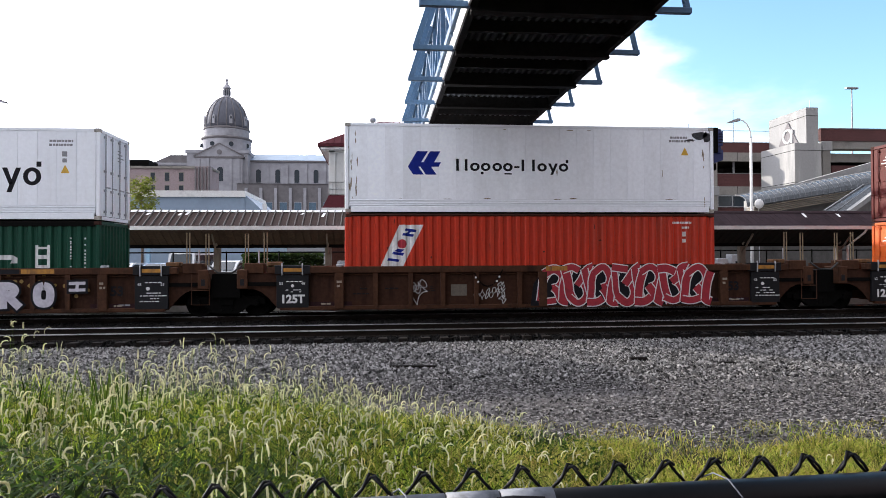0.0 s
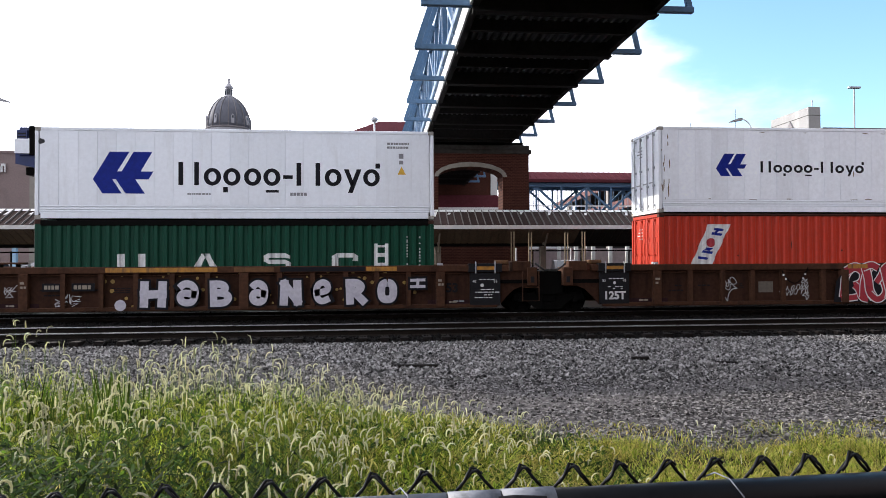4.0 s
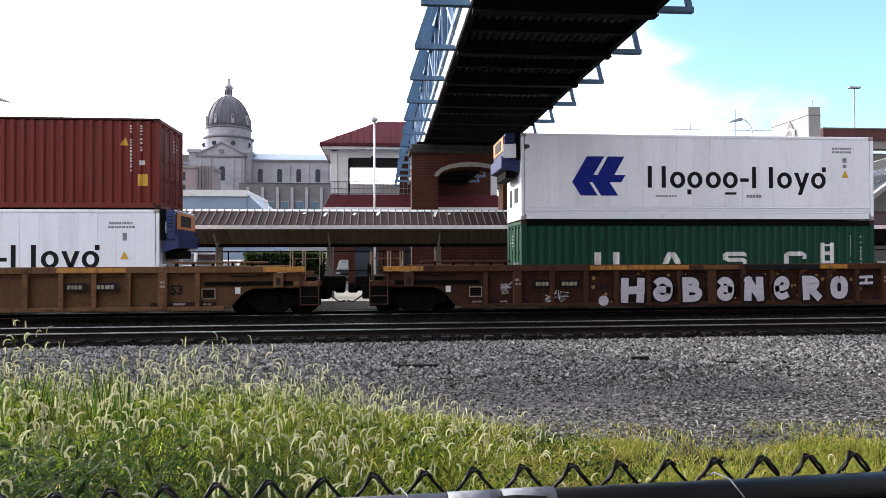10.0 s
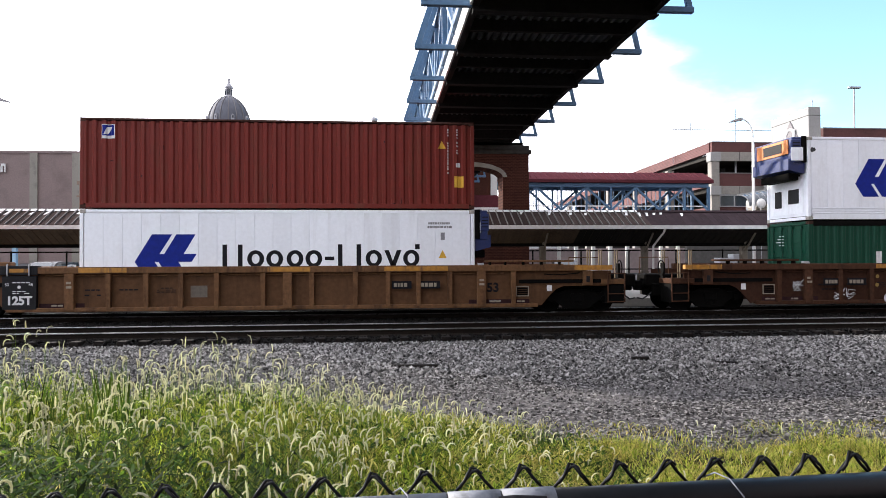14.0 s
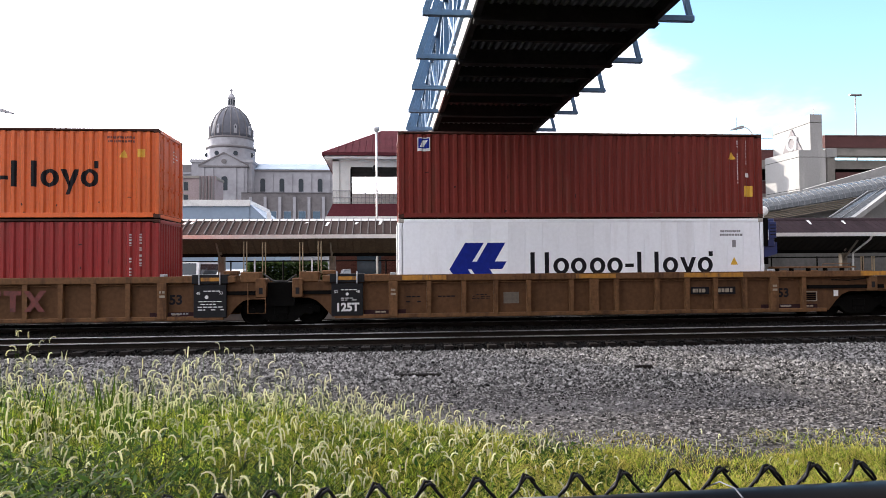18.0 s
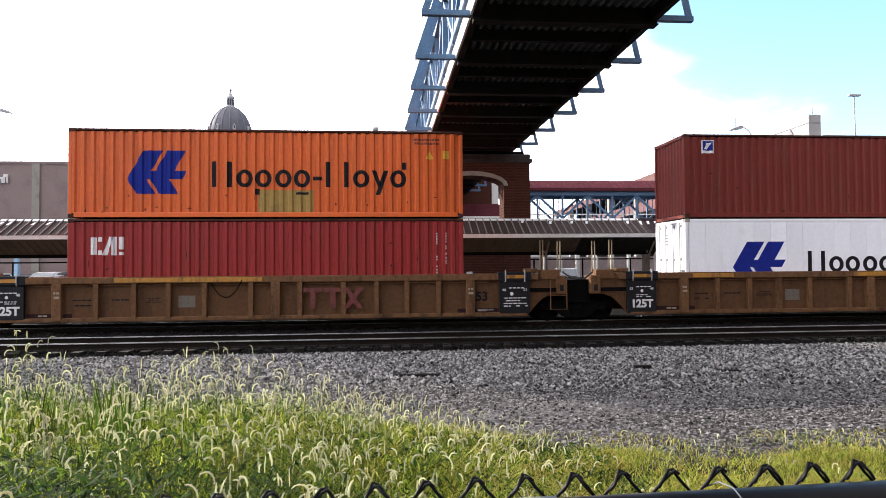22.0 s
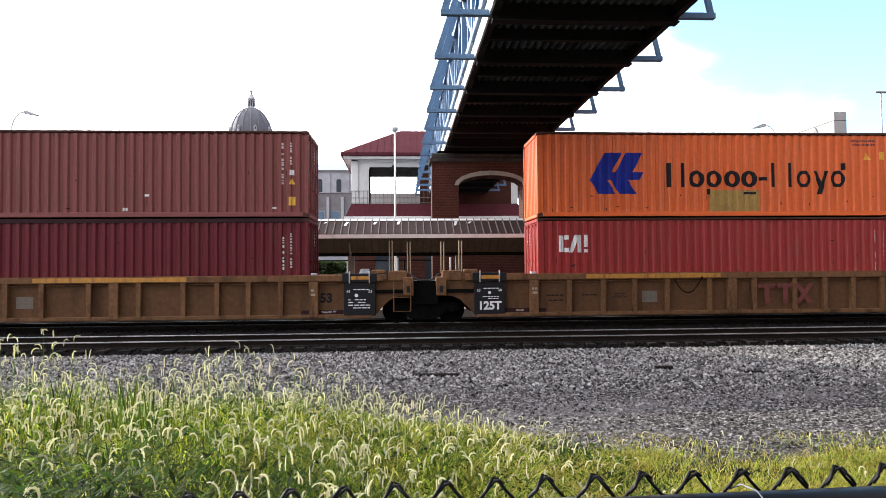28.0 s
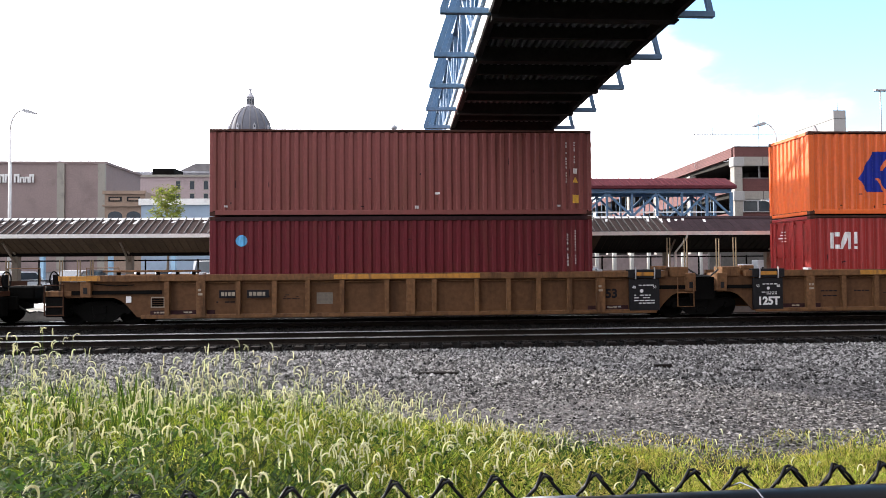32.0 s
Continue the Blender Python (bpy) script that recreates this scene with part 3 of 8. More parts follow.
stones("sleeper_gap_stones", 1500, -14, 21, 16.5, 16.9, 0.025, 0.05, STONE_DARK, "black oily stones, toned as dark gaps along the sleeper ends", lift=0.01, seed=6)
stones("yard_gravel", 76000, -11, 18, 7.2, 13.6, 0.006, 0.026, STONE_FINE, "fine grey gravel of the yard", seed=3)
stones("track_ballast", 14000, -17, 24, 16.6, 24.4, 0.025, 0.05, STONE_DARK, "oily ballast, toned black for the shade between the sleepers", seed=4)


def build_track(name, yc, label):
    """Two rails with heads, webs and feet, on sleepers with tie plates."""
    prof = [(-0.075, -0.17), (0.075, -0.17), (0.075, -0.155), (0.012, -0.13), (0.012, -0.045), (0.036, -0.035), (0.036, -0.004), (0.028, 0.0), (-0.028, 0.0), (-0.036, -0.004), (-0.036, -0.035), (-0.012, -0.045), (-0.012, -0.13), (-0.075, -0.155)]
    t = thing(name, label, "railway track", (0, yc, 0), kind="structure")
    for side in (-0.754, 0.754):
        part("rail", Shape().prism([(a + side, b) for a, b in prof], LEFT, RIGHT, "x"), RAIL_SIDE, t, "rusty steel rail")
        part("rail_head", Shape().prism([(side - 0.038, -0.016), (side + 0.038, -0.016), (side + 0.030, 0.003), (side - 0.030, 0.003)], LEFT, RIGHT, "x"), RAIL_TOP, t, "polished running surface")
    tie = Shape().box(-0.115, 0.115, -1.3, 1.3, -0.34, -0.155, 0.012).mesh("sleeper", TIE)
    plate = Shape().box(-0.09, 0.09, -0.93, -0.58, -0.158, -0.145).box(-0.09, 0.09, 0.58, 0.93, -0.158, -0.145).mesh("tie_plate", RAIL_SIDE)
    rng = random.Random(int(yc))
    for i in range(-36, 48):
        ob = part("sleeper", tie, TIE, t, at=(i * 0.52 + rng.uniform(-0.03, 0.03), rng.uniform(-0.05, 0.05), rng.uniform(-0.006, 0.004)))
        ob.rotation_euler.z = rng.uniform(-0.012, 0.012)
        part("tie_plate", plate, RAIL_SIDE, ob)


build_track("track_near", TRACK_B, "empty railway track with dark sleepers")
build_track("track_train", TRACK_A, "railway track under the container train")


# ---- the train: well cars ----
def travel(t):
    """Metres that the train has gone, 0 at 9 s; it slows a little."""
    u = t - 16
    return -0.004852 * u * u + 2.4185 * u + 17.173


OFFSET = travel(9.0)
HALF_JOINT = 9.79
SIDE = 1.50  # half width of a well car
Z_TOP, Z_CHORD, Z_LOW, Z_ARCH = 1.57, 1.37, 0.27, 0.88
moving, wheels = [], []


def wheelset_mesh():
    s = Shape()
    s.lathe([(0.07, -0.9), (0.09, -0.8), (0.09, 0.8), (0.07, 0.9)], 10, axis="y")
    for k in (-1, 1):
        y = 0.754 * k
        prof = [(0.10, y - 0.085), (0.36, y - 0.05), (0.40, y - 0.065), (0.42, y - 0.06), (0.42, y + 0.05), (0.45, y + 0.06 * 1), (0.45, y + 0.075), (0.36, y + 0.06), (0.10, y + 0.085)] if k < 0 else [(0.10, y - 0.085), (0.36, y - 0.06), (0.45, y - 0.075), (0.45, y - 0.06), (0.42, y - 0.05), (0.42, y + 0.06), (0.40, y + 0.065), (0.36, y + 0.05), (0.10, y + 0.085)]
        s.lathe(prof, 28, axis="y")
        for h in range(4):
            a = h * math.pi / 2
            s.box(0.2 * math.cos(a) - 0.03, 0.2 * math.cos(a) + 0.03, y - 0.075, y + 0.075, 0.2 * math.sin(a) - 0.03, 0.2 * math.sin(a) + 0.03)
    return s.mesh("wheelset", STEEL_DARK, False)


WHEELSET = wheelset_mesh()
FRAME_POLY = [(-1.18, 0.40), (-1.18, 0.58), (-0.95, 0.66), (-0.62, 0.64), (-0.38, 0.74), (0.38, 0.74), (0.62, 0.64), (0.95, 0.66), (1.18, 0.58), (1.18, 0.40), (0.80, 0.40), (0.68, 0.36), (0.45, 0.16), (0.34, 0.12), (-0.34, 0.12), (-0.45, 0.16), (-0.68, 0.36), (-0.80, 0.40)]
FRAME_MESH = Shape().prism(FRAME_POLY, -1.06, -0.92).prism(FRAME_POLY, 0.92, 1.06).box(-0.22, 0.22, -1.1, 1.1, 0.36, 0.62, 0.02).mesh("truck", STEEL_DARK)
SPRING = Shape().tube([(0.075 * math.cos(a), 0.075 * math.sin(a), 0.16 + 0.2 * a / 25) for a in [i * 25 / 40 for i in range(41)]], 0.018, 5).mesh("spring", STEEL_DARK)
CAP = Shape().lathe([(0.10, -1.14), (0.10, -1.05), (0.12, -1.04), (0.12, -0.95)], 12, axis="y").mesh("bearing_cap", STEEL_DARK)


def add_truck(car, x):
    tr = part("truck", FRAME_MESH, STEEL_DARK, car, "black greasy cast-steel truck", at=(x, 0, 0))
    for dx in (-0.89, 0.89):
        w = part("wheelset", WHEELSET, STEEL_DARK, tr, at=(dx, 0, 0.42))
        wheels.append((w, dx))
        part("bearing_cap", CAP, STEEL_DARK, tr, at=(dx, 0, 0.45))
    for dx in (-0.14, 0.14):
        part("spring", SPRING, STEEL_DARK, tr, at=(dx, -1.0, 0.0))


def arch(x0, x1, up):
    """Points of a wheel arch's edge from (x0, Z_LOW) up to the level over the truck."""
    s = 1 if x1 > x0 else -1
    return [(x0, Z_LOW), (x0 + s * 0.30, 0.62), (x0 + s * 0.48, 0.78), (x0 + s * 0.72, Z_ARCH), (x1, Z_ARCH)] if up else []


def half_side(kind):
    """Outline of the right half of a car's side sheet; joint ends hang over a shared truck."""
    if kind == "joint":
        end = HALF_JOINT - 0.42
        return [(0, Z_LOW), *arch(8.18, end, True), (end, Z_CHORD), (0, Z_CHORD)]
    return [(0, Z_LOW), *arch(8.25, 10.55, True), (10.55, 1.16), (10.55, Z_CHORD), (0, Z_CHORD)]


POSTS = (-6.28, -5.15, -4.04, -3.02, -1.95, -0.55, 0.20, 0.94, 2.29, 3.31, 4.27, 5.27, 6.28)

B_POSTS = (-6.28, -5.15, -4.04, -3.02, -1.95, -0.89, 0.20, 1.28, 2.29, 3.31, 4.27, 5.27, 6.28)


def text_bars(shape, x, z, width, rows, y, h=0.045, gap=0.085, seed=0, fill=0.8):
    """Lines of small writing that cannot be read, as short bars."""
    rng = random.Random(seed)
    for r in range(rows):
        p = x + (rng.uniform(0, 0.12) * width)
        while p < x + width * rng.uniform(0.75, 1.0):
            w = rng.uniform(0.05, 0.16)
            if rng.random() < fill:
                shape.box(p, p + w, y - 0.004, y + 0.004, z - r * gap, z - r * gap + h)
            p += w + 0.03


def well_car(xc, left, right, mat, seed, label, trucks=(False, False), posts=POSTS, plate125=True):
    car = thing("well_car", label, "rail car", (xc, TRACK_A, 0), "cars of the train")
    moving.append(car)
    L = [(-x, z) for x, z in half_side(left)]
    poly = [(0, Z_LOW)] + half_side(right)[1:-1] + L[1:-1][::-1]
    for s, nm in ((-1, "side_sheet"), (1, "side_sheet")):
        y = s * (SIDE - 0.17)
        part(nm, Shape().prism(poly, y - 0.02, y + 0.02), TAN_SHEET if mat is CAR_TAN else BROWN_SHEET, car)
        xe = [HALF_JOINT - 0.42 if k == "joint" else 10.6 for k in (left, right)]
        chord = Shape().box(-xe[0] + 0.9, xe[1] - 0.9, min(s * (SIDE - 0.20), s * SIDE), max(s * (SIDE - 0.20), s * SIDE), Z_CHORD, Z_TOP, 0.012)
        chord.box(-7.6, 7.6, min(s * (SIDE - 0.34), s * (SIDE - 0.19)), max(s * (SIDE - 0.34), s * (SIDE - 0.19)), Z_TOP - 0.09, Z_TOP - 0.03)
        part("top_chord", chord, mat, car)
        if s < 0:
            part("air_pipe", Shape().tube([(-7.0, -SIDE + 0.10, Z_CHORD - 0.06), (7.0, -SIDE + 0.10, Z_CHORD - 0.06)], 0.022, 6), mat, car)
        part("bottom_rail", Shape().box(-8.1, 8.1, min(s * (SIDE - 0.16), s * (SIDE - 0.03)), max(s * (SIDE - 0.16), s * (SIDE - 0.03)), 0.22, 0.34, 0.012), mat, car)
        if s < 0:
            post = Shape().prism([(-0.065, 0.30), (0.065, 0.30), (0.075, Z_CHORD), (-0.075, Z_CHORD)], -SIDE + 0.01, -SIDE + 0.16).mesh("post", mat)
            wide = Shape().box(-0.14, 0.14, -SIDE - 0.005, -SIDE + 0.16, 0.26, Z_CHORD, 0.012).mesh("post", mat)
            for x in posts:
                part("post", wide if abs(x) in (6.28, 0.20) else post, mat, car, at=(x, 0, 0))
        else:
            for x in POSTS[::3]:
                part("post", Shape().box(-0.07, 0.07, SIDE - 0.16, SIDE - 0.01, 0.30, Z_CHORD), mat, car, at=(x, 0, 0))
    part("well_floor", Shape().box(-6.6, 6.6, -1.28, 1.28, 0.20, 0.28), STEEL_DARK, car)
    for s in (-1, 1):
        part("bulkhead", Shape().prism([(s * 6.9, 0.25), (s * 7.0, 0.25), (s * 7.5, 1.30), (s * 7.4, 1.30)], -1.30, 1.30), mat, car)
        part("corner_guide", Shape().box(s * 6.28 - 0.09, s * 6.28 + 0.09, -SIDE + 0.12, -SIDE + 0.3, Z_TOP, Z_TOP + 0.07, 0.01).box(s * 6.28 - 0.07, s * 6.28 + 0.05, -SIDE + 0.04, -SIDE + 0.16, Z_TOP, Z_TOP + 0.05), GALV, car)
    front = -SIDE + 0.15
    for s, kind in ((-1, left), (1, right)):
        # deck over the truck, end sill and centre plate
        e = HALF_JOINT - 0.42 if kind == "joint" else 10.9
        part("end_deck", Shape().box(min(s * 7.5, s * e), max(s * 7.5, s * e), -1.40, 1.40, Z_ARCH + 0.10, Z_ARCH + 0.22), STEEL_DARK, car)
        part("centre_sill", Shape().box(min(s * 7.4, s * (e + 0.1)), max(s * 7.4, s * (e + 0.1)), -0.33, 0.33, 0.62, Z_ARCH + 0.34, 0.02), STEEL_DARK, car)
        if kind == "joint":
            # black stencilled panel with its grab irons
            x0, x1 = sorted((s * 7.22, s * 8.20))
            part("black_panel", Shape().box(x0, x1, front - 0.125, front - 0.02, 0.30, Z_CHORD - 0.05, 0.008), BLACK_PANEL, car, "black panel with white stencilling")
            part("chord_cover", Shape().box(x0 - 0.05, x1 + 0.05, -SIDE - 0.01, -SIDE + 0.22, Z_CHORD - 0.03, Z_TOP + 0.05, 0.012), BLACK_PANEL, car)
            part("yellow_strip", Shape().box(x0 + 0.22, x1 - 0.2, -SIDE - 0.02, -SIDE - 0.008, Z_CHORD + 0.05, Z_TOP - 0.04), CAR_YELLOW, car)
            for dx in (x0 + 0.18, x1 - 0.18):
                part("grab_iron", Shape().tube([(dx, -SIDE - 0.03, Z_CHORD - 0.06), (dx, -SIDE - 0.05, Z_TOP + 0.02), (dx, -SIDE - 0.02, Z_TOP + 0.11)], 0.022, 6), GALV, car)
            yb = front - 0.130
            bars = Shape()
            xm = (x0 + x1) / 2
            text_bars(bars, x0 + 0.25, 1.10, 0.5, 1, yb, 0.03)
            if s < 0 and plate125:
                me = lettering("125T", 0.35, 0.003, 0.014)
                ob = part("stencil", me, MARK_WHITE, car, "stencilled weight mark", at=(xm, yb, 0.56))
                me.materials.append(MARK_WHITE)
                bars.lathe([(0.05, yb - 0.003), (0.05, yb + 0.003)], 8, (xm, 0, 0.98), "y")
                text_bars(bars, x0 + 0.25, 0.84, 0.5, 2, yb, 0.025, 0.06, seed)
            else:
                bars.lathe([(0.06, yb - 0.003), (0.06, yb + 0.003)], 8, (xm - 0.1, 0, 0.93), "y")
                text_bars(bars, x0 + 0.12, 0.78, 0.74, 4, yb, 0.03, 0.085, seed)
            me = lettering("53" if s > 0 else "48", 0.12, 0.003)
            me.materials.append(MARK_WHITE)
            part("stencil", me, MARK_WHITE, car, at=(x1 - 0.16, yb, 1.05))
            me = lettering("48" if s > 0 else "53", 0.12, 0.003)
            me.materials.append(MARK_WHITE)
            part("stencil", me, MARK_WHITE, car, at=(x0 + 0.14, yb, 1.05))
            tagged(part("small_writing", bars, MARK_WHITE, car), kind="stuff")
            # bolster box, hose bracket and tread over the shared truck
            bx = s * (HALF_JOINT - 0.55)
            part("end_box", Shape().box(bx - 0.16, bx + 0.16, -SIDE + 0.02, -0.75, Z_ARCH + 0.02, Z_TOP - 0.08, 0.02).box(bx - 0.34 * s - 0.30, bx - 0.34 * s + 0.30, -SIDE + 0.10, -0.8, Z_CHORD, Z_TOP + 0.12, 0.02), mat, car)
            part("hole", Shape().box(bx - 0.06, bx + 0.06, -SIDE + 0.012, -SIDE + 0.03, Z_ARCH + 0.12, Z_ARCH + 0.32), BLACK_PANEL, car)
            for dx, hh in ((-0.60, 1.08), (-0.02, 1.05)):
                xx = bx + s * dx
                part("handrail", Shape().tube([(xx, -1.05, Z_TOP + 0.02), (xx, -1.05, Z_TOP + hh), (xx + 0.09, -1.05, Z_TOP + hh), (xx + 0.09, -1.05, Z_TOP + 0.02)], 0.02, 6), HANDRAIL, car, "worn looped handrail")
            part("brake_valve", Shape().box(bx - s * 0.95 - 0.22, bx - s * 0.95 + 0.22, -1.30, -0.95, Z_TOP + 0.02, Z_TOP + 0.16, 0.03), CAR_TAN, car)
            part("riser_pipe", Shape().tube([(bx - s * 0.35, -0.6, Z_TOP), (bx - s * 0.35, -0.6, Z_TOP + 0.55)], 0.03, 6), GALV, car)
        else:
            # end platform: sill, dark fill, ladder, brake gear and coupler
            part("end_sill", Shape().box(min(s * 10.2, s * 11.0), max(s * 10.2, s * 11.0), -1.42, 1.42, 0.93, 1.10, 0.012), mat, car)
            part("yellow_strip", Shape().box(min(s * 9.3, s * 10.55), max(s * 9.3, s * 10.55), -SIDE - 0.008, -SIDE + 0.19, Z_CHORD + 0.03, Z_TOP - 0.02), CAR_YELLOW, car, "worn yellow edge")
            bx = s * 9.75
            part("end_box", Shape().box(bx - 0.16, bx + 0.16, -SIDE + 0.02, -0.75, Z_ARCH + 0.02, Z_CHORD, 0.02), mat, car)
            part("hole", Shape().box(bx - 0.06, bx + 0.06, -SIDE + 0.012, -SIDE + 0.03, Z_ARCH + 0.12, Z_ARCH + 0.32), BLACK_PANEL, car)
            ladder = Shape()
            x0, x1 = s * 10.42, s * 10.98
            for x in (x0, x1):
                ladder.tube([(x, -1.44, 0.34), (x, -1.44, 1.30)], 0.022, 6)
            for z in (0.36, 0.62, 1.28):
                ladder.tube([(x0, -1.44, z), (x1, -1.44, z)], 0.018, 6)
            part("ladder", ladder, CAR_BROWN, car, "rusty steel ladder and handhold")
            for x in (s * 10.0, s * 10.4, s * 10.95):
                part("handrail", Shape().tube([(x, -0.6, 1.10), (x, -0.6, 2.05), (x + 0.08, -0.6, 2.05), (x + 0.08, -0.6, 1.10)], 0.02, 6), HANDRAIL, car, "worn looped handrail")
            part("handrail", Shape().tube([(s * 9.9, 1.3, 1.0), (s * 9.9, 1.3, 1.8), (s * 11.0, 1.3, 1.8), (s * 11.0, 1.3, 1.0)], 0.02, 6), CAR_TAN, car, "worn handrail")
            # solid black block added for the dark space behind the ladder
            part("dark_fill", Shape().box(min(s * 10.40, s * 10.98), max(s * 10.40, s * 10.98), -1.38, -0.5, 0.30, 0.92, 0.02), STEEL_DARK, car, "black block added to fill the dark under the end sill")
            part("brake_rigging", Shape().box(min(s * 10.3, s * 11.25), max(s * 10.3, s * 11.25), -0.5, 0.5, 0.48, 0.92, 0.03).box(min(s * 10.8, s * 11.5), max(s * 10.8, s * 11.74), -0.45, 0.3, 0.80, 1.24, 0.05), STEEL_DARK, car, "greasy brake rigging")
            part("coupler", Shape().box(min(s * 10.9, s * 11.55), max(s * 10.9, s * 11.55), -0.10, 0.10, 0.72, 0.95, 0.02).box(min(s * 11.4, s * 11.72), max(s * 11.4, s * 11.72), -0.18, 0.16, 0.66, 1.0, 0.04), STEEL_DARK, car)
            part("air_hose", Shape().tube([(s * 11.0, -0.35, 0.80), (s * 11.3, -0.38, 0.55), (s * 11.55, -0.36, 0.38), (s * 11.75, -0.34, 0.42)], 0.028, 6), RUBBER, car, smooth=True)
            part("brake_wheel", Shape().tube([(s * 11.05 + 0.0, -0.75 + 0.25 * math.cos(a), 1.45 + 0.25 * math.sin(a)) for a in [i * math.pi / 8 for i in range(17)]], 0.02, 6).box(s * 11.0 - 0.03, s * 11.0 + 0.05, -0.85, -0.65, 1.1, 1.6), STEEL_DARK, car)
            # framed louvre, white plate, extra post, and the running board raised over the chord
            part("post", post, mat, car, at=(s * 7.31, 0, 0))
            lx = s * 7.62
            part("louvre_frame", Shape().box(lx - 0.21, lx + 0.21, front - 0.03, front - 0.01, 0.86, 0.89).box(lx - 0.21, lx + 0.21, front - 0.03, front - 0.01, 0.56, 0.59).box(lx - 0.21, lx - 0.18, front - 0.03, front - 0.01, 0.59, 0.86).box(lx + 0.18, lx + 0.21, front - 0.03, front - 0.01, 0.59, 0.86), NUMBER_TAN, car, "pale louvre frame")
            for k in range(4):
                part("louvre", Shape().box(lx - 0.18, lx + 0.18, front - 0.022, front - 0.012, 0.60 + k * 0.065, 0.645 + k * 0.065), STEEL_DARK, car)
            part("white_plate", Shape().box(s * 8.50 - 0.08, s * 8.50 + 0.08, front - 0.025, front - 0.015, 0.72, 0.92), MARK_WHITE, car, "small white plate")
            part("running_board", Shape().box(min(s * 6.45, s * 9.35), max(s * 6.45, s * 9.35), -1.24, -0.86, Z_TOP + 0.09, Z_TOP + 0.15, 0.01), mat, car, "raised steel running board")
            for x in (6.6, 7.1, 7.7, 8.3, 8.9):
                part("board_bracket", Shape().box(s * x - 0.03, s * x + 0.03, -1.22, -1.05, Z_TOP - 0.05, Z_TOP + 0.10), STEEL_DARK, car)
            part("brake_pipe", Shape().tube([(s * 8.3, -SIDE + 0.05, Z_CHORD - 0.10), (s * 8.9, -SIDE + 0.03, Z_CHORD - 0.12), (s * 9.5, -SIDE + 0.04, Z_CHORD - 0.06)], 0.018, 6), STEEL_DARK, car)
        if s > 0:
            me = lettering("53", 0.40, 0.003, 0.014)
            me.materials.append(MARK_BLACK)
            part("stencil", me, MARK_BLACK, car, at=(6.66, front - 0.008, 0.84))
            small = Shape()
            text_bars(small, 6.50, 0.40, 0.5, 1, front - 0.008, 0.05, seed=seed)
            tagged(part("small_writing", small, MARK_GREY, car), kind="stuff")
        grime_end = 7.85 if kind == "coupler" else 7.2
        part("grime_patch", Shape().box(min(s * 5.88, s * grime_end), max(s * 5.88, s * grime_end), front - 0.006, front + 0.002, 0.26, 0.47), GRIME_AND_GAP, car, "purple-brown of grime and rail gaps along the bottom edge")
        low = Shape()
        text_bars(low, s * 6.7 - 0.16, 0.38, 0.30, 1, front - 0.012, 0.05, seed=seed + 21, fill=1)
        if kind == "coupler":
            text_bars(low, s * 7.6 - 0.16, 0.38, 0.30, 1, front - 0.012, 0.05, seed=seed + 22, fill=1)
        text_bars(low, s * 6.28 - 0.08, 1.06, 0.12, 2, -SIDE - 0.010, 0.07, 0.13, seed=seed + 23, fill=1)
        tagged(part("small_writing", low, NUMBER_TAN, car), kind="stuff")
        if s * 1 < 0 and trucks[0] or s > 0 and trucks[1]:
            add_truck(car, s * (HALF_JOINT if kind == "joint" else 9.5))
            if kind == "joint":
                jx = s * HALF_JOINT
                part("articulated_joint", Shape().prism([(jx - 0.42, 0.62), (jx + 0.42, 0.62), (jx + 0.46, 1.05), (jx + 0.40, 1.36), (jx - 0.40, 1.36), (jx - 0.46, 1.05)], -1.22, 1.1), STEEL_DARK, car, "black greasy articulated joint")
                part("brake_hose", Shape().tube([(jx - 0.5, -1.30, 1.62), (jx - 0.2, -1.36, 1.40), (jx + 0.2, -1.36, 1.38), (jx + 0.5, -1.30, 1.60)], 0.03, 6), RUBBER, car, smooth=True)
                part("step_frame", Shape().tube([(jx - 0.95, -SIDE - 0.02, 1.36), (jx - 0.95, -SIDE - 0.02, 0.42), (jx - 0.42, -SIDE - 0.02, 0.42), (jx - 0.42, -SIDE - 0.02, 1.36)], 0.018, 6).tube([(jx - 0.95, -SIDE - 0.02, 0.86), (jx - 0.42, -SIDE - 0.02, 0.86)], 0.016, 6), mat, car, "thin step frame over the truck")
    # pale square patches and stencils between the posts
    small = Shape()
    text_bars(small, -5.9, 0.85, 0.6, 2, front - 0.008, 0.04, 0.16, seed + 5)
    text_bars(small, -4.9, 0.85, 0.7, 1, front - 0.008, 0.04, 0.16, seed + 6)
    text_bars(small, -3.8, 0.9, 0.6, 3, front - 0.008, 0.025, 0.06, seed + 7)
    tagged(part("small_writing", small, MARK_BLACK, car), kind="stuff")
    if posts is POSTS:
        part("pale_patch", Shape().box(-2.75, -2.25, front - 0.006, front + 0.002, 0.62, 0.98), POST_TAN, car, "pale square patch")
    return car


CARS = {}
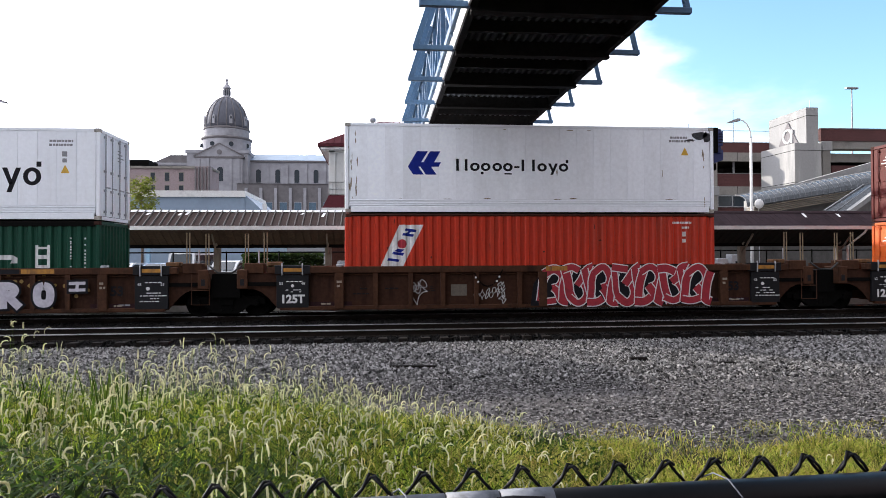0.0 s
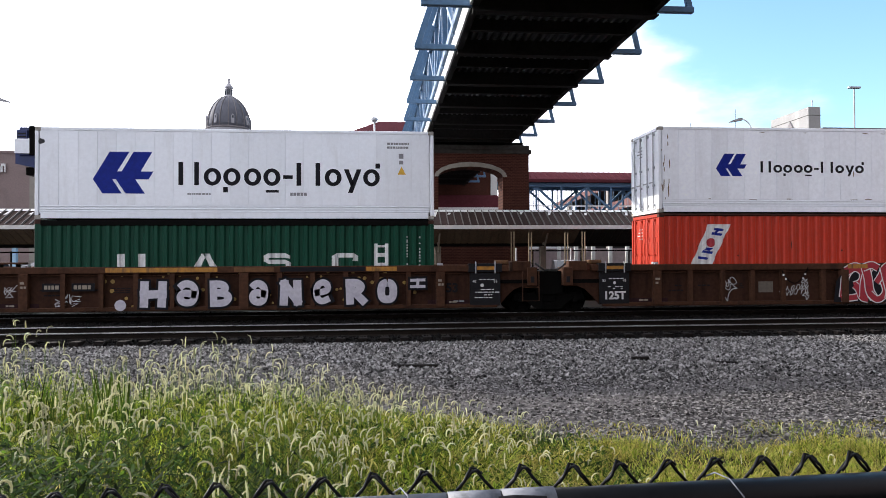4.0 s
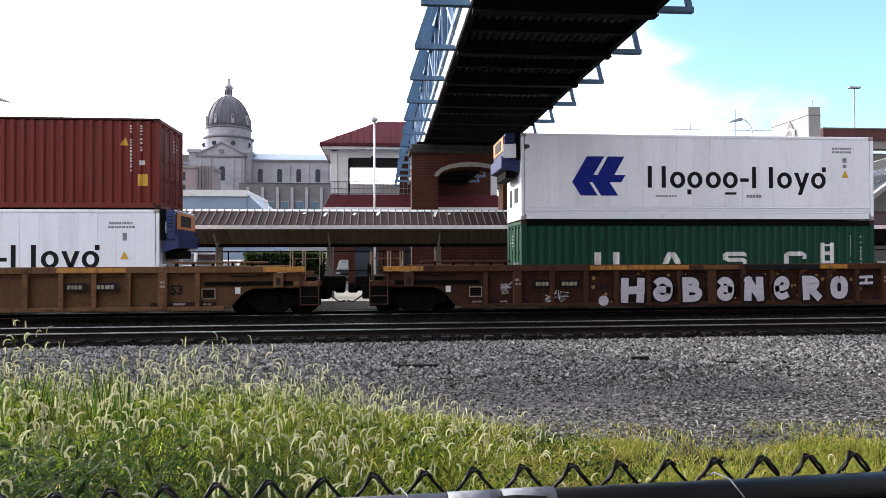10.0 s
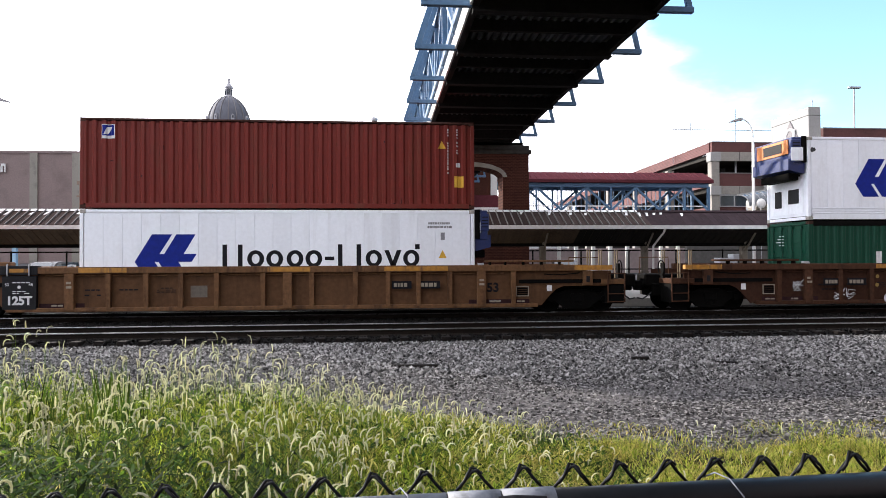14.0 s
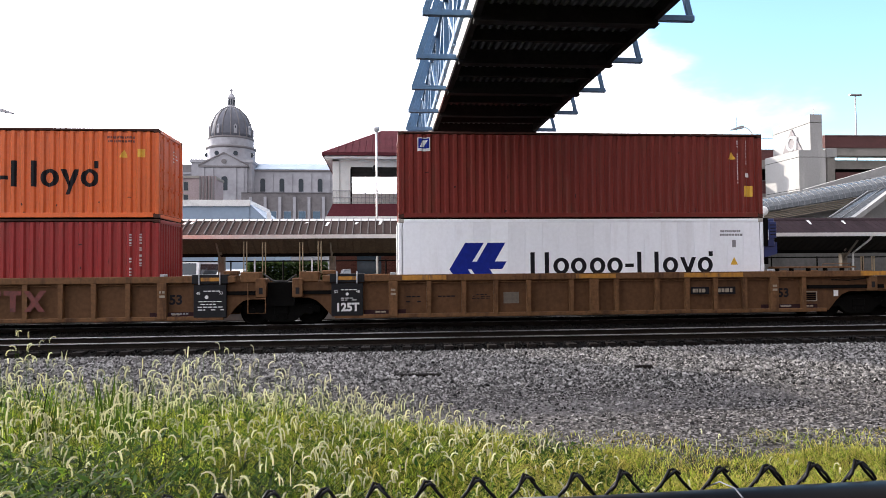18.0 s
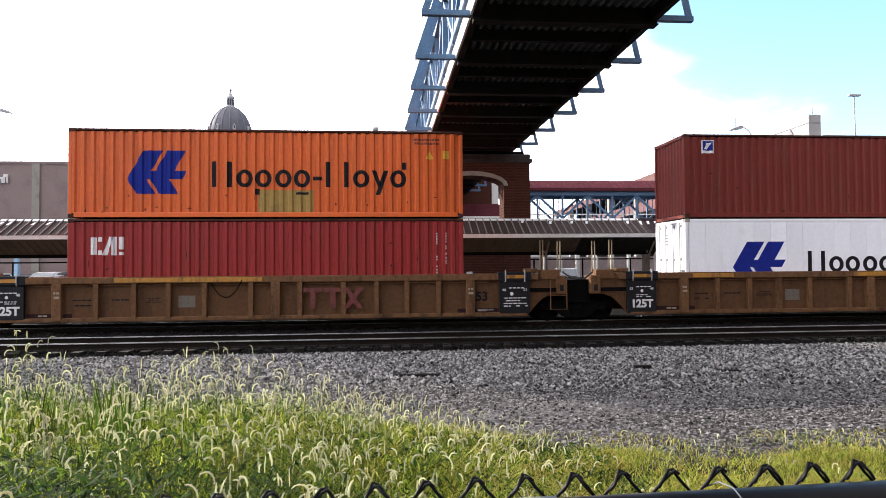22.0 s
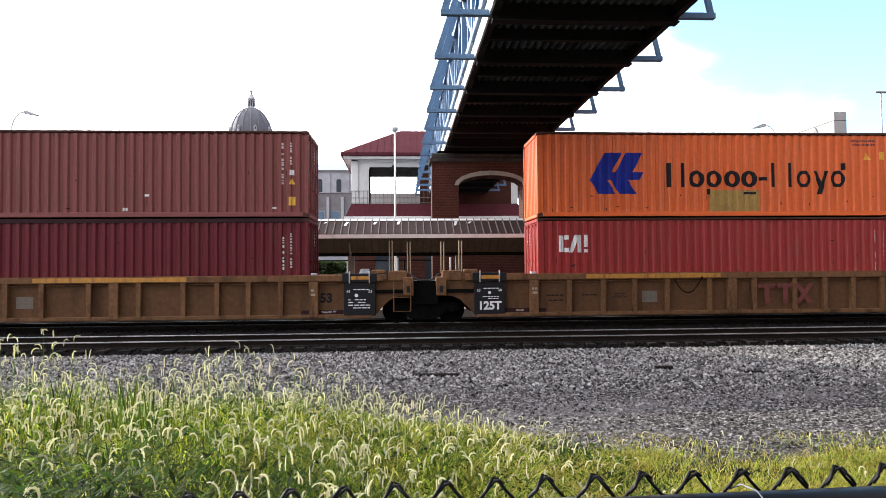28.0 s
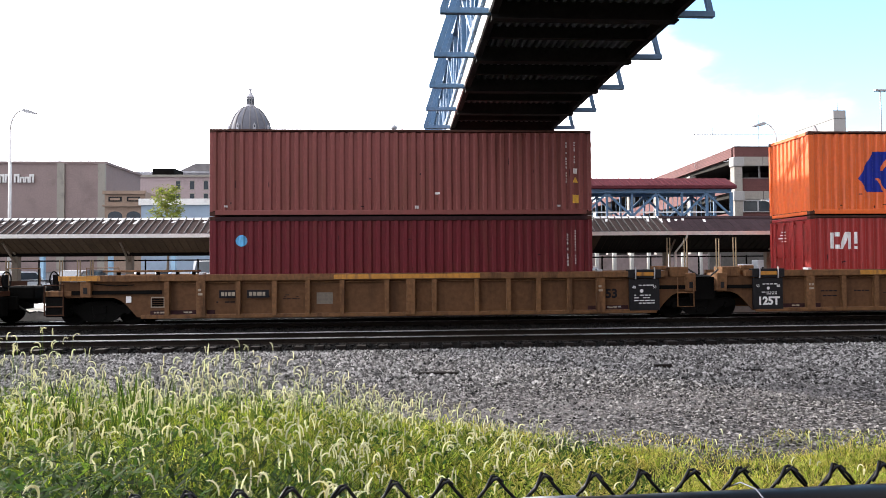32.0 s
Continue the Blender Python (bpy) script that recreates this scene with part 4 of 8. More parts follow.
for key, xl, left, right, mat, trucks, label in (
    ("Z", 41.3, "joint", "joint", CAR_BROWN, (True, False), "rusty brown well car under a dark red and an orange container"),
    ("A", 21.62, "joint", "joint", CAR_BROWN, (True, False), "rusty brown well car with red graffiti and scrawls"),
    ("B", 1.97, "coupler", "joint", CAR_BROWN, (True, False), "rusty brown well car with white graffiti letters"),
    ("C", -21.58, "joint", "coupler", CAR_TAN, (True, True), "weathered tan well car under a red and a white container"),
    ("D", -41.18, "joint", "joint", CAR_TAN, (True, False), "weathered tan well car with faded red lettering"),
    ("F", -60.70, "coupler", "joint", CAR_TAN, (True, False), "weathered tan well car under two red containers"),
    ("G", -84.25, "joint", "coupler", CAR_BROWN, (True, True), "rusty brown well car coupled behind"),
):
    CARS[key] = well_car(xl + 6.096, left, right, mat, len(CARS) + 3, label, trucks, B_POSTS if key == "B" else POSTS)


# ---- containers ----
LEN, WID = 12.192, 2.438


def corrugated(x0, x1, z0, z1, y, depth, pitch=0.285, axis="x"):
    """A trapezoid-corrugated sheet facing -y from x0 to x1."""
    pts, x, k = [], x0, 0
    n = max(int(round((x1 - x0) / pitch)), 1)
    p = (x1 - x0) / n
    for i in range(n):
        a = x0 + i * p
        pts += [(a, y), (a + 0.34 * p, y), (a + 0.5 * p, y + depth), (a + 0.84 * p, y + depth)]
    pts.append((x1, y))
    v = [(a, b, z0) for a, b in pts] + [(a, b, z1) for a, b in pts]
    m = len(pts)
    s = Shape().add(v, [(i, i + 1, i + 1 + m, i + m) for i in range(m - 1)])
    if axis == "y":
        s.v = [(b, a, c) for a, b, c in s.v]
    return s


def reefer_side(h, y):
    """Flat insulated panels with fine seams and three low ribs."""
    x0 = -LEN / 2 + 0.13
    return Shape().box(x0, -x0, y + 0.012, y + 0.03, 0.2, h - 0.08)


def rods(x, s, h):
    """A lock rod on an end wall at x (its outward side is s), with keepers and handle."""
    g, y = Shape(), 0
    g.tube([(x + s * 0.05, y, 0.16), (x + s * 0.05, y, h - 0.12)], 0.022, 6)
    for z in (0.24, 0.9, 1.5, h - 0.25):
        g.box(min(x, x + s * 0.06), max(x, x + s * 0.06), y - 0.05, y + 0.05, z, z + 0.07)
    g.box(min(x + s * 0.05, x + s * 0.08), max(x + s * 0.05, x + s * 0.08), y - 0.02, y + 0.30, 1.02, 1.06)
    return g


def container(key, xl, z0, h, mat, kind, doors, label, group="containers on the train"):
    # B_low and F_low: deep dark rails paint the gap's shade under the upper box
    rail_mat, drop = (STEEL_DARK, 0.17) if key == "B_low" else (GRIME_AND_GAP, 0.14) if key == "F_low" else (RAIL_GRIME, 0.07) if kind == "dry" else (mat, 0.10)
    cast_mat = RAIL_GRIME if kind == "dry" else WHITE_GRIME
    c = thing("shipping_container", label, "shipping container", (xl + LEN / 2, TRACK_A, z0), group)
    moving.append(c)
    hx, hy = LEN / 2, WID / 2
    if kind == "dry":
        near = corrugated(-hx + 0.09, hx - 0.09, 0.15, h - 0.09, -hy + 0.008, 0.056)
        back = corrugated(-hx + 0.09, hx - 0.09, 0.15, h - 0.09, hy - 0.008, -0.048, 0.56)
    else:
        near, back = reefer_side(h, -hy + 0.012), Shape().box(-hx + 0.09, hx - 0.09, hy - 0.04, hy - 0.01, 0.15, h - 0.09)
    part("side_wall", near, mat, c)
    if kind != "dry":
        n, x0, y = 21, -hx + 0.13, -hy + 0.012
        w = (LEN - 0.26) / n
        panel = Shape().box(0.004, w - 0.004, y, y + 0.03, 0.44, h - 0.10, 0.003).mesh("side_panel", mat)
        for i in range(n):
            part("side_panel", panel, mat, c, at=(x0 + i * w, 0, 0))
        for z in (0.22, 0.30, 0.38):
            part("low_rib", Shape().box(x0, -x0, y - 0.012, y + 0.02, z, z + 0.035, 0.008), mat, c)
    part("side_wall", back, mat, c)
    part("roof", Shape().box(-hx + 0.05, hx - 0.05, -hy + 0.05, hy - 0.05, h - 0.06, h - 0.012), mat, c)
    part("floor", Shape().box(-hx + 0.05, hx - 0.05, -hy + 0.05, hy - 0.05, 0.04, 0.15), STEEL_DARK, c)
    for s in (-1, 1):
        part("top_rail", Shape().box(-hx + 0.17, hx - 0.17, s * (hy - 0.03) - 0.03, s * (hy - 0.03) + 0.03, h - drop, h - 0.005, 0.01), rail_mat, c)
        part("bottom_rail", Shape().box(-hx + 0.17, hx - 0.17, s * (hy - 0.025) - 0.025, s * (hy - 0.025) + 0.025, 0.02, 0.17 if kind == "dry" else 0.2, 0.01), mat, c)
        for e in (-1, 1):
            part("corner_post", Shape().box(e * (hx - 0.055) - 0.055, e * (hx - 0.055) + 0.055, s * (hy - 0.06) - 0.06, s * (hy - 0.06) + 0.06, 0.118, h - 0.118, 0.012), mat, c)
            for z in (0, h - 0.118):
                part("corner_casting", Shape().box(e * (hx - 0.089) - 0.089, e * (hx - 0.089) + 0.089, s * (hy - 0.081) - 0.081, s * (hy - 0.081) + 0.081, z, z + 0.118, 0.01), cast_mat, c)
    for e in (-1, 1):
        is_door = (doors == "left") == (e < 0)
        x = e * (hx - 0.03)
        if is_door:
            for s in (-1, 1):
                door = Shape()
                y0, y1 = sorted((s * 0.012, s * (hy - 0.13)))
                door.box(min(x, x - e * 0.05), max(x, x - e * 0.05), y0, y1, 0.14, h - 0.13, 0.01)
                if kind == "dry":
                    for i in range(4):
                        zz = 0.3 + i * (h - 0.5) / 4
                        door.box(min(x, x + e * 0.015), max(x, x + e * 0.015), y0 + 0.08, y1 - 0.08, zz, zz + (h - 0.6) / 5, 0.006)
                part("door", door, mat, c)
            rod = rods(x, e, h).mesh("lock_rod", GALV if kind != "dry" else mat)
            for y in (-0.82, -0.30, 0.30, 0.82):
                part("lock_rod", rod, mat, c, at=(0, y, 0))
            t = Shape()
            for i in range(4):
                t.box(x + e * 0.018 - 0.003, x + e * 0.018 + 0.003, 0.2, 0.2 + 0.28 + 0.1 * (i % 3), h - 0.5 - i * 0.11, h - 0.465 - i * 0.11)
            tagged(part("small_writing", t, MARK_WHITE if kind == "dry" else MARK_GREY, c), kind="stuff")
        elif kind == "dry":
            part("end_wall", corrugated(-hy + 0.11, hy - 0.11, 0.14, h - 0.10, x, -e * 0.04, 0.25, "y"), mat, c)
        else:
            part("end_wall", Shape().box(min(x, x - e * 0.06), max(x, x - e * 0.06), -hy + 0.1, hy - 0.1, 0.14, h - 0.1), mat, c)
            mach = Shape().box(min(x, x + e * 0.02), max(x, x + e * 0.02), -0.95, 0.95, 0.25, h - 0.35)
            part("machinery_panel", mach, WHITE_OLD, c)
            for yy, zz, w, hh in ((-0.5, h - 1.3, 0.55, 0.55), (0.5, h - 1.3, 0.55, 0.55), (-0.4, 0.6, 0.6, 0.5), (0.5, 0.5, 0.4, 0.6)):
                part("machinery_grille", Shape().box(min(x + e * 0.02, x + e * 0.035), max(x + e * 0.02, x + e * 0.035), yy - w / 2, yy + w / 2, zz, zz + hh, 0.004), BLACK_PANEL, c)
        for z in (0.01, h - 0.12):
            part("end_rail", Shape().box(e * (hx - 0.04) - 0.04, e * (hx - 0.04) + 0.04, -hy + 0.16, hy - 0.16, z, z + 0.11, 0.008), mat, c)
    c["half"] = h
    return c


BOX = {}
for key, xl, z0, z1, mat, kind, doors, label in (
    ("A_low", 21.62, 0.36, 3.25, ORANGE_RED, "dry", "left", "orange-red corrugated container with a diagonal white stripe"),
    ("A_top", 21.62, 3.28, 6.14, WHITE_OLD, "reefer", "left", "scuffed white refrigerated container with a blue emblem"),
    ("B_low", 1.97, 0.42, 3.01, GREEN_BOX, "dry", "left", "dark green corrugated container with white letter shapes"),
    ("B_top", 1.97, 3.04, 5.86, WHITE_BOX, "reefer", "right", "clean white refrigerated container with a large blue emblem"),
    ("C_low", -21.58, 0.46, 3.34, WHITE_BOX, "reefer", "left", "white refrigerated container half sunk in the well"),
    ("C_top", -21.58, 3.37, 6.17, RED_BOX, "dry", "right", "brick red corrugated container with a small blue plate"),
    ("D_low", -41.18, 0.46, 3.36, CRIMSON_BOX, "dry", "left", "faded crimson container with white letter shapes"),
    ("D_top", -41.18, 3.39, 6.17, ORANGE_BOX, "dry", "right", "orange corrugated container with an olive patch and blue emblem"),
    ("F_low", -60.70, 0.46, 3.38, MAROON_BOX, "dry", "right", "maroon corrugated container with a round blue mark"),
    ("F_top", -60.70, 3.41, 6.16, FADED_BOX, "dry", "right", "faded pinkish red corrugated container with stains"),
    ("Z_low", 41.3, 0.42, 3.08, ORANGE_BOX, "dry", "left", "orange corrugated container with doors"),
    ("Z_top", 41.3, 3.11, 5.95, DARK_RED, "dry", "left", "dark red corrugated container with doors"),
):
    BOX[key] = container(key, xl, z0, z1 - z0, mat, kind, doors, label)


# ---- markings on the containers ----
def clip(poly, x, keep_right):
    out = []
    for (a, b), (c, d) in zip(poly, poly[1:] + poly[:1]):
        ina, inc = (a >= x) == keep_right, (c >= x) == keep_right
        if ina:
            out.append((a, b))
        if ina != inc:
            out.append((x, b + (d - b) * (x - a) / (c - a)))
    return out


def sheet_profile():
    """Bends of a dry container's side: (x, depth behind the outer face)."""
    x0, n = -LEN / 2 + 0.09, int(round((LEN - 0.18) / 0.285))
    p, pts = (LEN - 0.18) / n, []
    for i in range(n):
        a = x0 + i * p
        pts += [(a, 0.008), (a + 0.34 * p, 0.008), (a + 0.5 * p, 0.064), (a + 0.84 * p, 0.064)]
    return pts + [(-x0, 0.008)]


BENDS = sheet_profile()


def mark(key, polys, mat, name="marking", label="", flat=False, lift=0.003):
    """Paint on a container's near side, following its corrugation; polys are convex, in metres from its middle and from the rail."""
    c = BOX[key]
    z0, s = c.location.z, Shape()
    dry = not flat and key not in ("A_top", "B_top", "C_low")
    for poly in polys:
        poly = [(x, z - z0) for x, z in poly]
        if not dry:
            s.add([(x, -WID / 2 + (0.012 if not flat else 0.006) - lift, z) for x, z in poly], [tuple(range(len(poly)))])
            continue
        for (xa, da), (xb, db) in zip(BENDS, BENDS[1:]):
            q = clip(poly, xa, True)
            q = clip(q, xb, False) if len(q) > 2 else []
            if len(q) > 2:
                s.add([(x, -WID / 2 - lift + da + (db - da) * (x - xa) / (xb - xa), z) for x, z in q], [tuple(range(len(q)))])
    me = bpy.data.meshes.new(name)
    me.from_pydata(s.v, [], s.f)
    bm = bmesh.new()
    bm.from_mesh(me)
    bmesh.ops.remove_doubles(bm, verts=bm.verts, dist=0.001)
    bm.to_mesh(me)
    bm.free()
    me.materials.append(mat)
    ob = new(name, me)
    ob.parent = c
    return tagged(ob, label, kind="stuff" if name == "small_writing" else "")


def rect(x0, x1, z0, z1):
    return [(x0, z0), (x1, z0), (x1, z1), (x0, z1)]


def emblem(x0, x1, z0, z1):
    """A plain blue arrow-like emblem of slanted bars."""
    w, h = x1 - x0, z1 - z0
    shapes = ([(0, .34), (.32, .34), (.40, .53), (.603, 1), (.276, 1)], [(.476, .53), (.79, .53), (.98, 1), (.67, 1)], [(.32, .34), (.92, .34), (1, .53), (.40, .53)],
              [(0, .34), (.16, 0), (.476, 0), (.32, .34)], [(.38, .34), (.54, 0), (.86, 0), (.70, .34)])
    return [[(x0 + a * w, z0 + b * h) for a, b in p] for p in shapes]


def ring(x0, x1, z0, z1, w, n=20):
    """An oval band of width w, as convex pieces."""
    cx, cz, rx, rz = (x0 + x1) / 2, (z0 + z1) / 2, (x1 - x0) / 2, (z1 - z0) / 2
    at = lambda a, k: (cx + (rx - k) * math.cos(a), cz + (rz - 0.82 * k) * math.sin(a))
    turn = [2 * math.pi * i / n for i in range(n + 1)]
    return [[at(a, w), at(a, 0), at(b, 0), at(b, w)] for a, b in zip(turn, turn[1:])]


def word_bars(x0, x1, base, xh, cap, desc):
    """A long brand word as plain ovals and upright bars, one group for each of its eleven signs."""
    glyphs = ((.72, "HH"), (.56, "o"), (.60, "od"), (.56, "o"), (.60, "oe"), (.36, "-"), (.56, "I"), (.28, "I"), (.60, "o"), (.54, "yy"), (.60, "ob"))
    k = (x1 - x0) / sum(g[0] for g in glyphs)
    letters, x = [], x0
    w = 0.135 * k
    for adv, kind in glyphs:
        out = []
        letters.append(out)
        if kind[0] == "o":
            out += ring(x + 0.03 * k, x + 0.53 * k, base - 0.02 * xh, base + 1.02 * xh, w)
        if kind == "HH":
            out += [rect(x + 0.03 * k, x + 0.03 * k + w, base, base + cap), rect(x + 0.48 * k, x + 0.48 * k + w, base, base + cap)]
        elif kind == "I":
            out.append(rect(x + 0.04 * k, x + 0.04 * k + w, base, base + cap))
        elif kind == "-":
            out.append(rect(x + 0.01 * k, x + 0.29 * k, base + 0.40 * xh, base + 0.62 * xh))
        elif kind == "yy":
            out += [[(x, base + xh), (x + 0.20 * k, base), (x + 0.30 * k, base + 0.1 * xh), (x + 0.14 * k, base + xh)], [(x + 0.12 * k, base - desc), (x + 0.26 * k, base - desc), (x + 0.52 * k, base + xh), (x + 0.38 * k, base + xh)]]
        elif kind == "od":
            out.append(rect(x + 0.03 * k, x + 0.03 * k + w, base - desc, base - 0.10 * xh))
        elif kind == "oe":
            out.append(rect(x + 0.10 * k, x + 0.48 * k, base - desc, base - desc + 0.55 * w))
        elif kind == "ob":
            out.append(rect(x + 0.40 * k, x + 0.40 * k + w, base + 1.06 * xh, base + cap))
        x += adv * k
    return letters


def mark_word(key, *size, lift=0.003):
    for k, polys in enumerate(word_bars(*size)):
        ovals = [p for p in polys if len(polys) > 4][:20]
        for group in ([ovals] if ovals else []) + [[p] for p in polys[len(ovals):]]:
            mark(key, group, MARK_BLACK, "word_shape", "black ovals and bars of a brand word" if k == 0 else "", lift=lift)


def small_lines(x0, z, rows, seed, w=0.7, h=0.07, gap=0.12):
    rng, out = random.Random(seed), []
    for r in range(rows):
        x = x0 + rng.uniform(0, 0.1)
        while x < x0 + w:
            d = rng.uniform(0.05, 0.12)
            out.append(rect(x, x + d * 0.8, z - r * gap, z - r * gap + h))
            x += d
    return out


def small_column(x, z0, z1, seed, w=0.07):
    rng, out, z = random.Random(seed), [], z1
    while z > z0:
        d = rng.uniform(0.06, 0.11)
        if rng.random() < 0.8:
            out.append(rect(x, x + 0.75 * w, z - d * rng.uniform(0.45, 0.8), z))
        z -= d * rng.uniform(0.9, 1.3)
    return out


def triangle(x, z, r=0.13):
    return [(x - r, z - r), (x + r, z - r), (x, z + r)]


def mark_emblem(key, *box):
    for k, poly in enumerate(emblem(*box)):
        mark(key, [poly], MARK_BLUE, "emblem_bar", "blue slanted emblem bar" if k == 0 else "")


mark_emblem("B_top", -4.40, -2.60, 3.83, 5.12)
mark_word("B_top", -1.88, 4.45, 4.10, 0.53, 0.72, 0.22)
mark("B_top", small_lines(4.6, 5.42, 2, 1), MARK_GREY, "small_writing")
mark("B_top", [rect(4.98, 5.13, 4.98, 5.14), rect(4.99, 5.12, 4.80, 4.92), *small_lines(-1.6, 3.80, 1, 4, 0.7, 0.05), *small_lines(1.5, 3.78, 1, 5, 0.5, 0.10)], MARK_GREY, "label_plate")
mark("B_top", [triangle(5.07, 4.6)], MARK_YELLOW, "warning_mark", "yellow warning triangle")
for poly in [rect(-3.67, -3.45, 1.5, 1.97), rect(-3.05, -2.83, 1.5, 1.97)]:
    mark("B_low", [poly], MARK_WHITE, "letter_shape", "white painted letter shape")
for poly in [[(-1.42, 1.5), (-1.2, 1.5), (-0.98, 1.97), (-1.16, 1.97)], [(-0.88, 1.5), (-0.66, 1.5), (-0.92, 1.97), (-1.10, 1.97)]]:
    mark("B_low", [poly], MARK_WHITE, "letter_shape")
S_BAR = [[(0.88, 1.97), (0.74, 1.90), (0.74, 1.80), (0.88, 1.83)], rect(0.88, 1.42, 1.83, 1.97), [(1.42, 1.97), (1.42, 1.83), (1.56, 1.80), (1.56, 1.90)], [(0.74, 1.80), (0.74, 1.72), (0.90, 1.64), (0.90, 1.83)], [(0.90, 1.64), (1.42, 1.64), (1.42, 1.77), (0.90, 1.77)], [(1.42, 1.77), (1.42, 1.50), (1.58, 1.50), (1.58, 1.68)]]
C_BAR = [[(3.02, 1.97), (2.86, 1.88), (2.86, 1.5), (3.06, 1.5), (3.06, 1.83)], rect(3.02, 3.54, 1.83, 1.97), [(3.54, 1.97), (3.54, 1.83), (3.50, 1.72), (3.68, 1.72), (3.68, 1.88)]]
for poly in S_BAR + C_BAR:
    mark("B_low", [poly], MARK_WHITE, "letter_shape")
for poly in [rect(4.19, 4.30, 1.5, 2.27), rect(4.53, 4.64, 1.5, 2.27), rect(4.30, 4.53, 1.85, 1.97), rect(4.30, 4.53, 2.15, 2.22), rect(4.30, 4.53, 1.55, 1.66)]:
    mark("B_low", [poly], MARK_WHITE, "letter_shape")
mark("B_low", [*small_column(5.22, 1.6, 2.5, 9, 0.06), *small_column(5.62, 1.6, 2.5, 10, 0.06)], MARK_WHITE, "small_writing")
mark_emblem("A_top", -4.11, -3.04, 4.50, 5.25)
mark_word("A_top", -2.57, 1.18, 4.63, 0.26, 0.38, 0.11)
mark("A_top", small_lines(4.5, 5.75, 2, 2), MARK_GREY, "small_writing")
mark("A_top", [triangle(5.10, 5.33)], MARK_YELLOW, "warning_mark")
mark("A_low", [[(-5.02, 1.5), (-4.30, 1.5), (-3.61, 2.89), (-4.39, 2.89)]], MARK_WHITE, "stripe", "slanted white stripe")
mark("A_low", [[(-4.78, 1.75), (-4.42, 1.70), (-4.38, 1.78), (-4.74, 1.83)], [(-4.62, 1.95), (-4.28, 1.90), (-4.24, 1.98), (-4.58, 2.03)], [(-4.55, 2.05), (-4.35, 2.0), (-4.22, 2.10), (-4.45, 2.12)], [(-4.30, 2.55), (-3.95, 2.50), (-3.92, 2.58), (-4.26, 2.63)], [(-4.22, 2.70), (-3.86, 2.65), (-3.83, 2.73), (-4.18, 2.78)], [(-4.18, 2.60), (-4.08, 2.60), (-3.98, 2.70), (-4.08, 2.70)]], MARK_BLUE, "letter_shape", lift=0.006)
mark("A_low", [[(-4.30 + 0.15 * math.cos(a), 2.28 + 0.15 * math.sin(a)) for a in [i * math.pi / 6 for i in range(12)]]], SPRAY_RED, "round_mark", lift=0.006)
mark("A_low", [*small_lines(4.62, 2.92, 1, 3), *small_lines(4.9, 2.76, 1, 6, 0.3), rect(5.0, 5.12, 2.5, 2.66), rect(5.0, 5.12, 2.3, 2.42)], MARK_WHITE, "small_writing")
mark_emblem("C_low", -4.47, -2.61, 1.28, 2.57)
mark_word("C_low", -1.86, 4.39, 1.54, 0.52, 0.71, 0.2)
mark("C_low", [*small_lines(4.57, 2.88, 2, 7), rect(5.0, 5.13, 2.38, 2.62)], MARK_GREY, "small_writing")
mark("C_low", [triangle(5.06, 1.93)], MARK_YELLOW, "warning_mark")
mark("C_top", [rect(-5.47, -5.06, 5.53, 5.97)], MARK_WHITE, "plate", "small white-edged blue plate")
mark("C_top", [rect(-5.44, -5.09, 5.62, 5.94)], MARK_BLUE, "plate_field", lift=0.006)
mark("C_top", [[(-5.40, 5.66), (-5.28, 5.66), (-5.13, 5.88), (-5.30, 5.88)]], MARK_WHITE, "plate_device", lift=0.009)
mark("C_top", [triangle(5.05, 5.45)], MARK_YELLOW, "warning_mark")
mark("C_top", [rect(5.45, 5.75, 4.07, 4.43)], MARK_YELLOW, "label_plate", "yellow label plate")
mark("C_top", [*small_column(5.22, 4.5, 5.95, 11), *small_column(5.52, 5.2, 5.95, 12), rect(5.50, 5.64, 4.72, 4.86)], MARK_WHITE, "small_writing")
mark_emblem("D_top", -4.36, -2.56, 4.14, 5.49)
mark_word("D_top", -1.83, 4.35, 4.36, 0.54, 0.80, 0.24, lift=0.006)
mark("D_top", [rect(-0.38, 1.34, 3.56, 4.27)], OLIVE_PATCH, "patch", "olive primer patch")
mark("D_top", [triangle(5.03, 5.40)], MARK_YELLOW, "warning_mark")
mark("D_top", [rect(5.45, 5.66, 5.28, 5.54)], MARK_YELLOW, "label_plate")
mark("D_top", [*small_lines(4.5, 5.86, 2, 8, 0.8)], MARK_RED, "small_writing")
for poly in [rect(-5.41, -5.25, 2.26, 2.79), rect(-5.22, -5.08, 2.66, 2.80), rect(-5.22, -5.08, 2.25, 2.39)]:
    mark("D_low", [poly], MARK_WHITE, "letter_shape", "white painted letter shape")
for poly in [[(-5.08, 2.24), (-4.94, 2.24), (-4.74, 2.81), (-4.88, 2.81)], rect(-4.80, -4.66, 2.24, 2.81)]:
    mark("D_low", [poly], MARK_WHITE, "letter_shape")
for poly in [rect(-4.58, -4.44, 2.42, 2.81), rect(-4.58, -4.44, 2.24, 2.34)]:
    mark("D_low", [poly], MARK_WHITE, "letter_shape")
mark("D_low", [*small_column(5.22, 1.6, 2.9, 13), *small_column(5.52, 1.9, 2.9, 14)], MARK_WHITE, "small_writing")
mark("F_top", [*small_column(5.25, 4.43, 5.78, 15), *small_column(5.52, 5.1, 5.78, 16), rect(5.50, 5.64, 4.75, 4.92), rect(4.95, 5.08, 3.68, 3.74), rect(-5.65, -5.55, 3.68, 3.74), rect(0.35, 0.48, 3.62, 3.72), rect(1.0, 1.16, 4.08, 4.15)], MARK_WHITE, "small_writing")
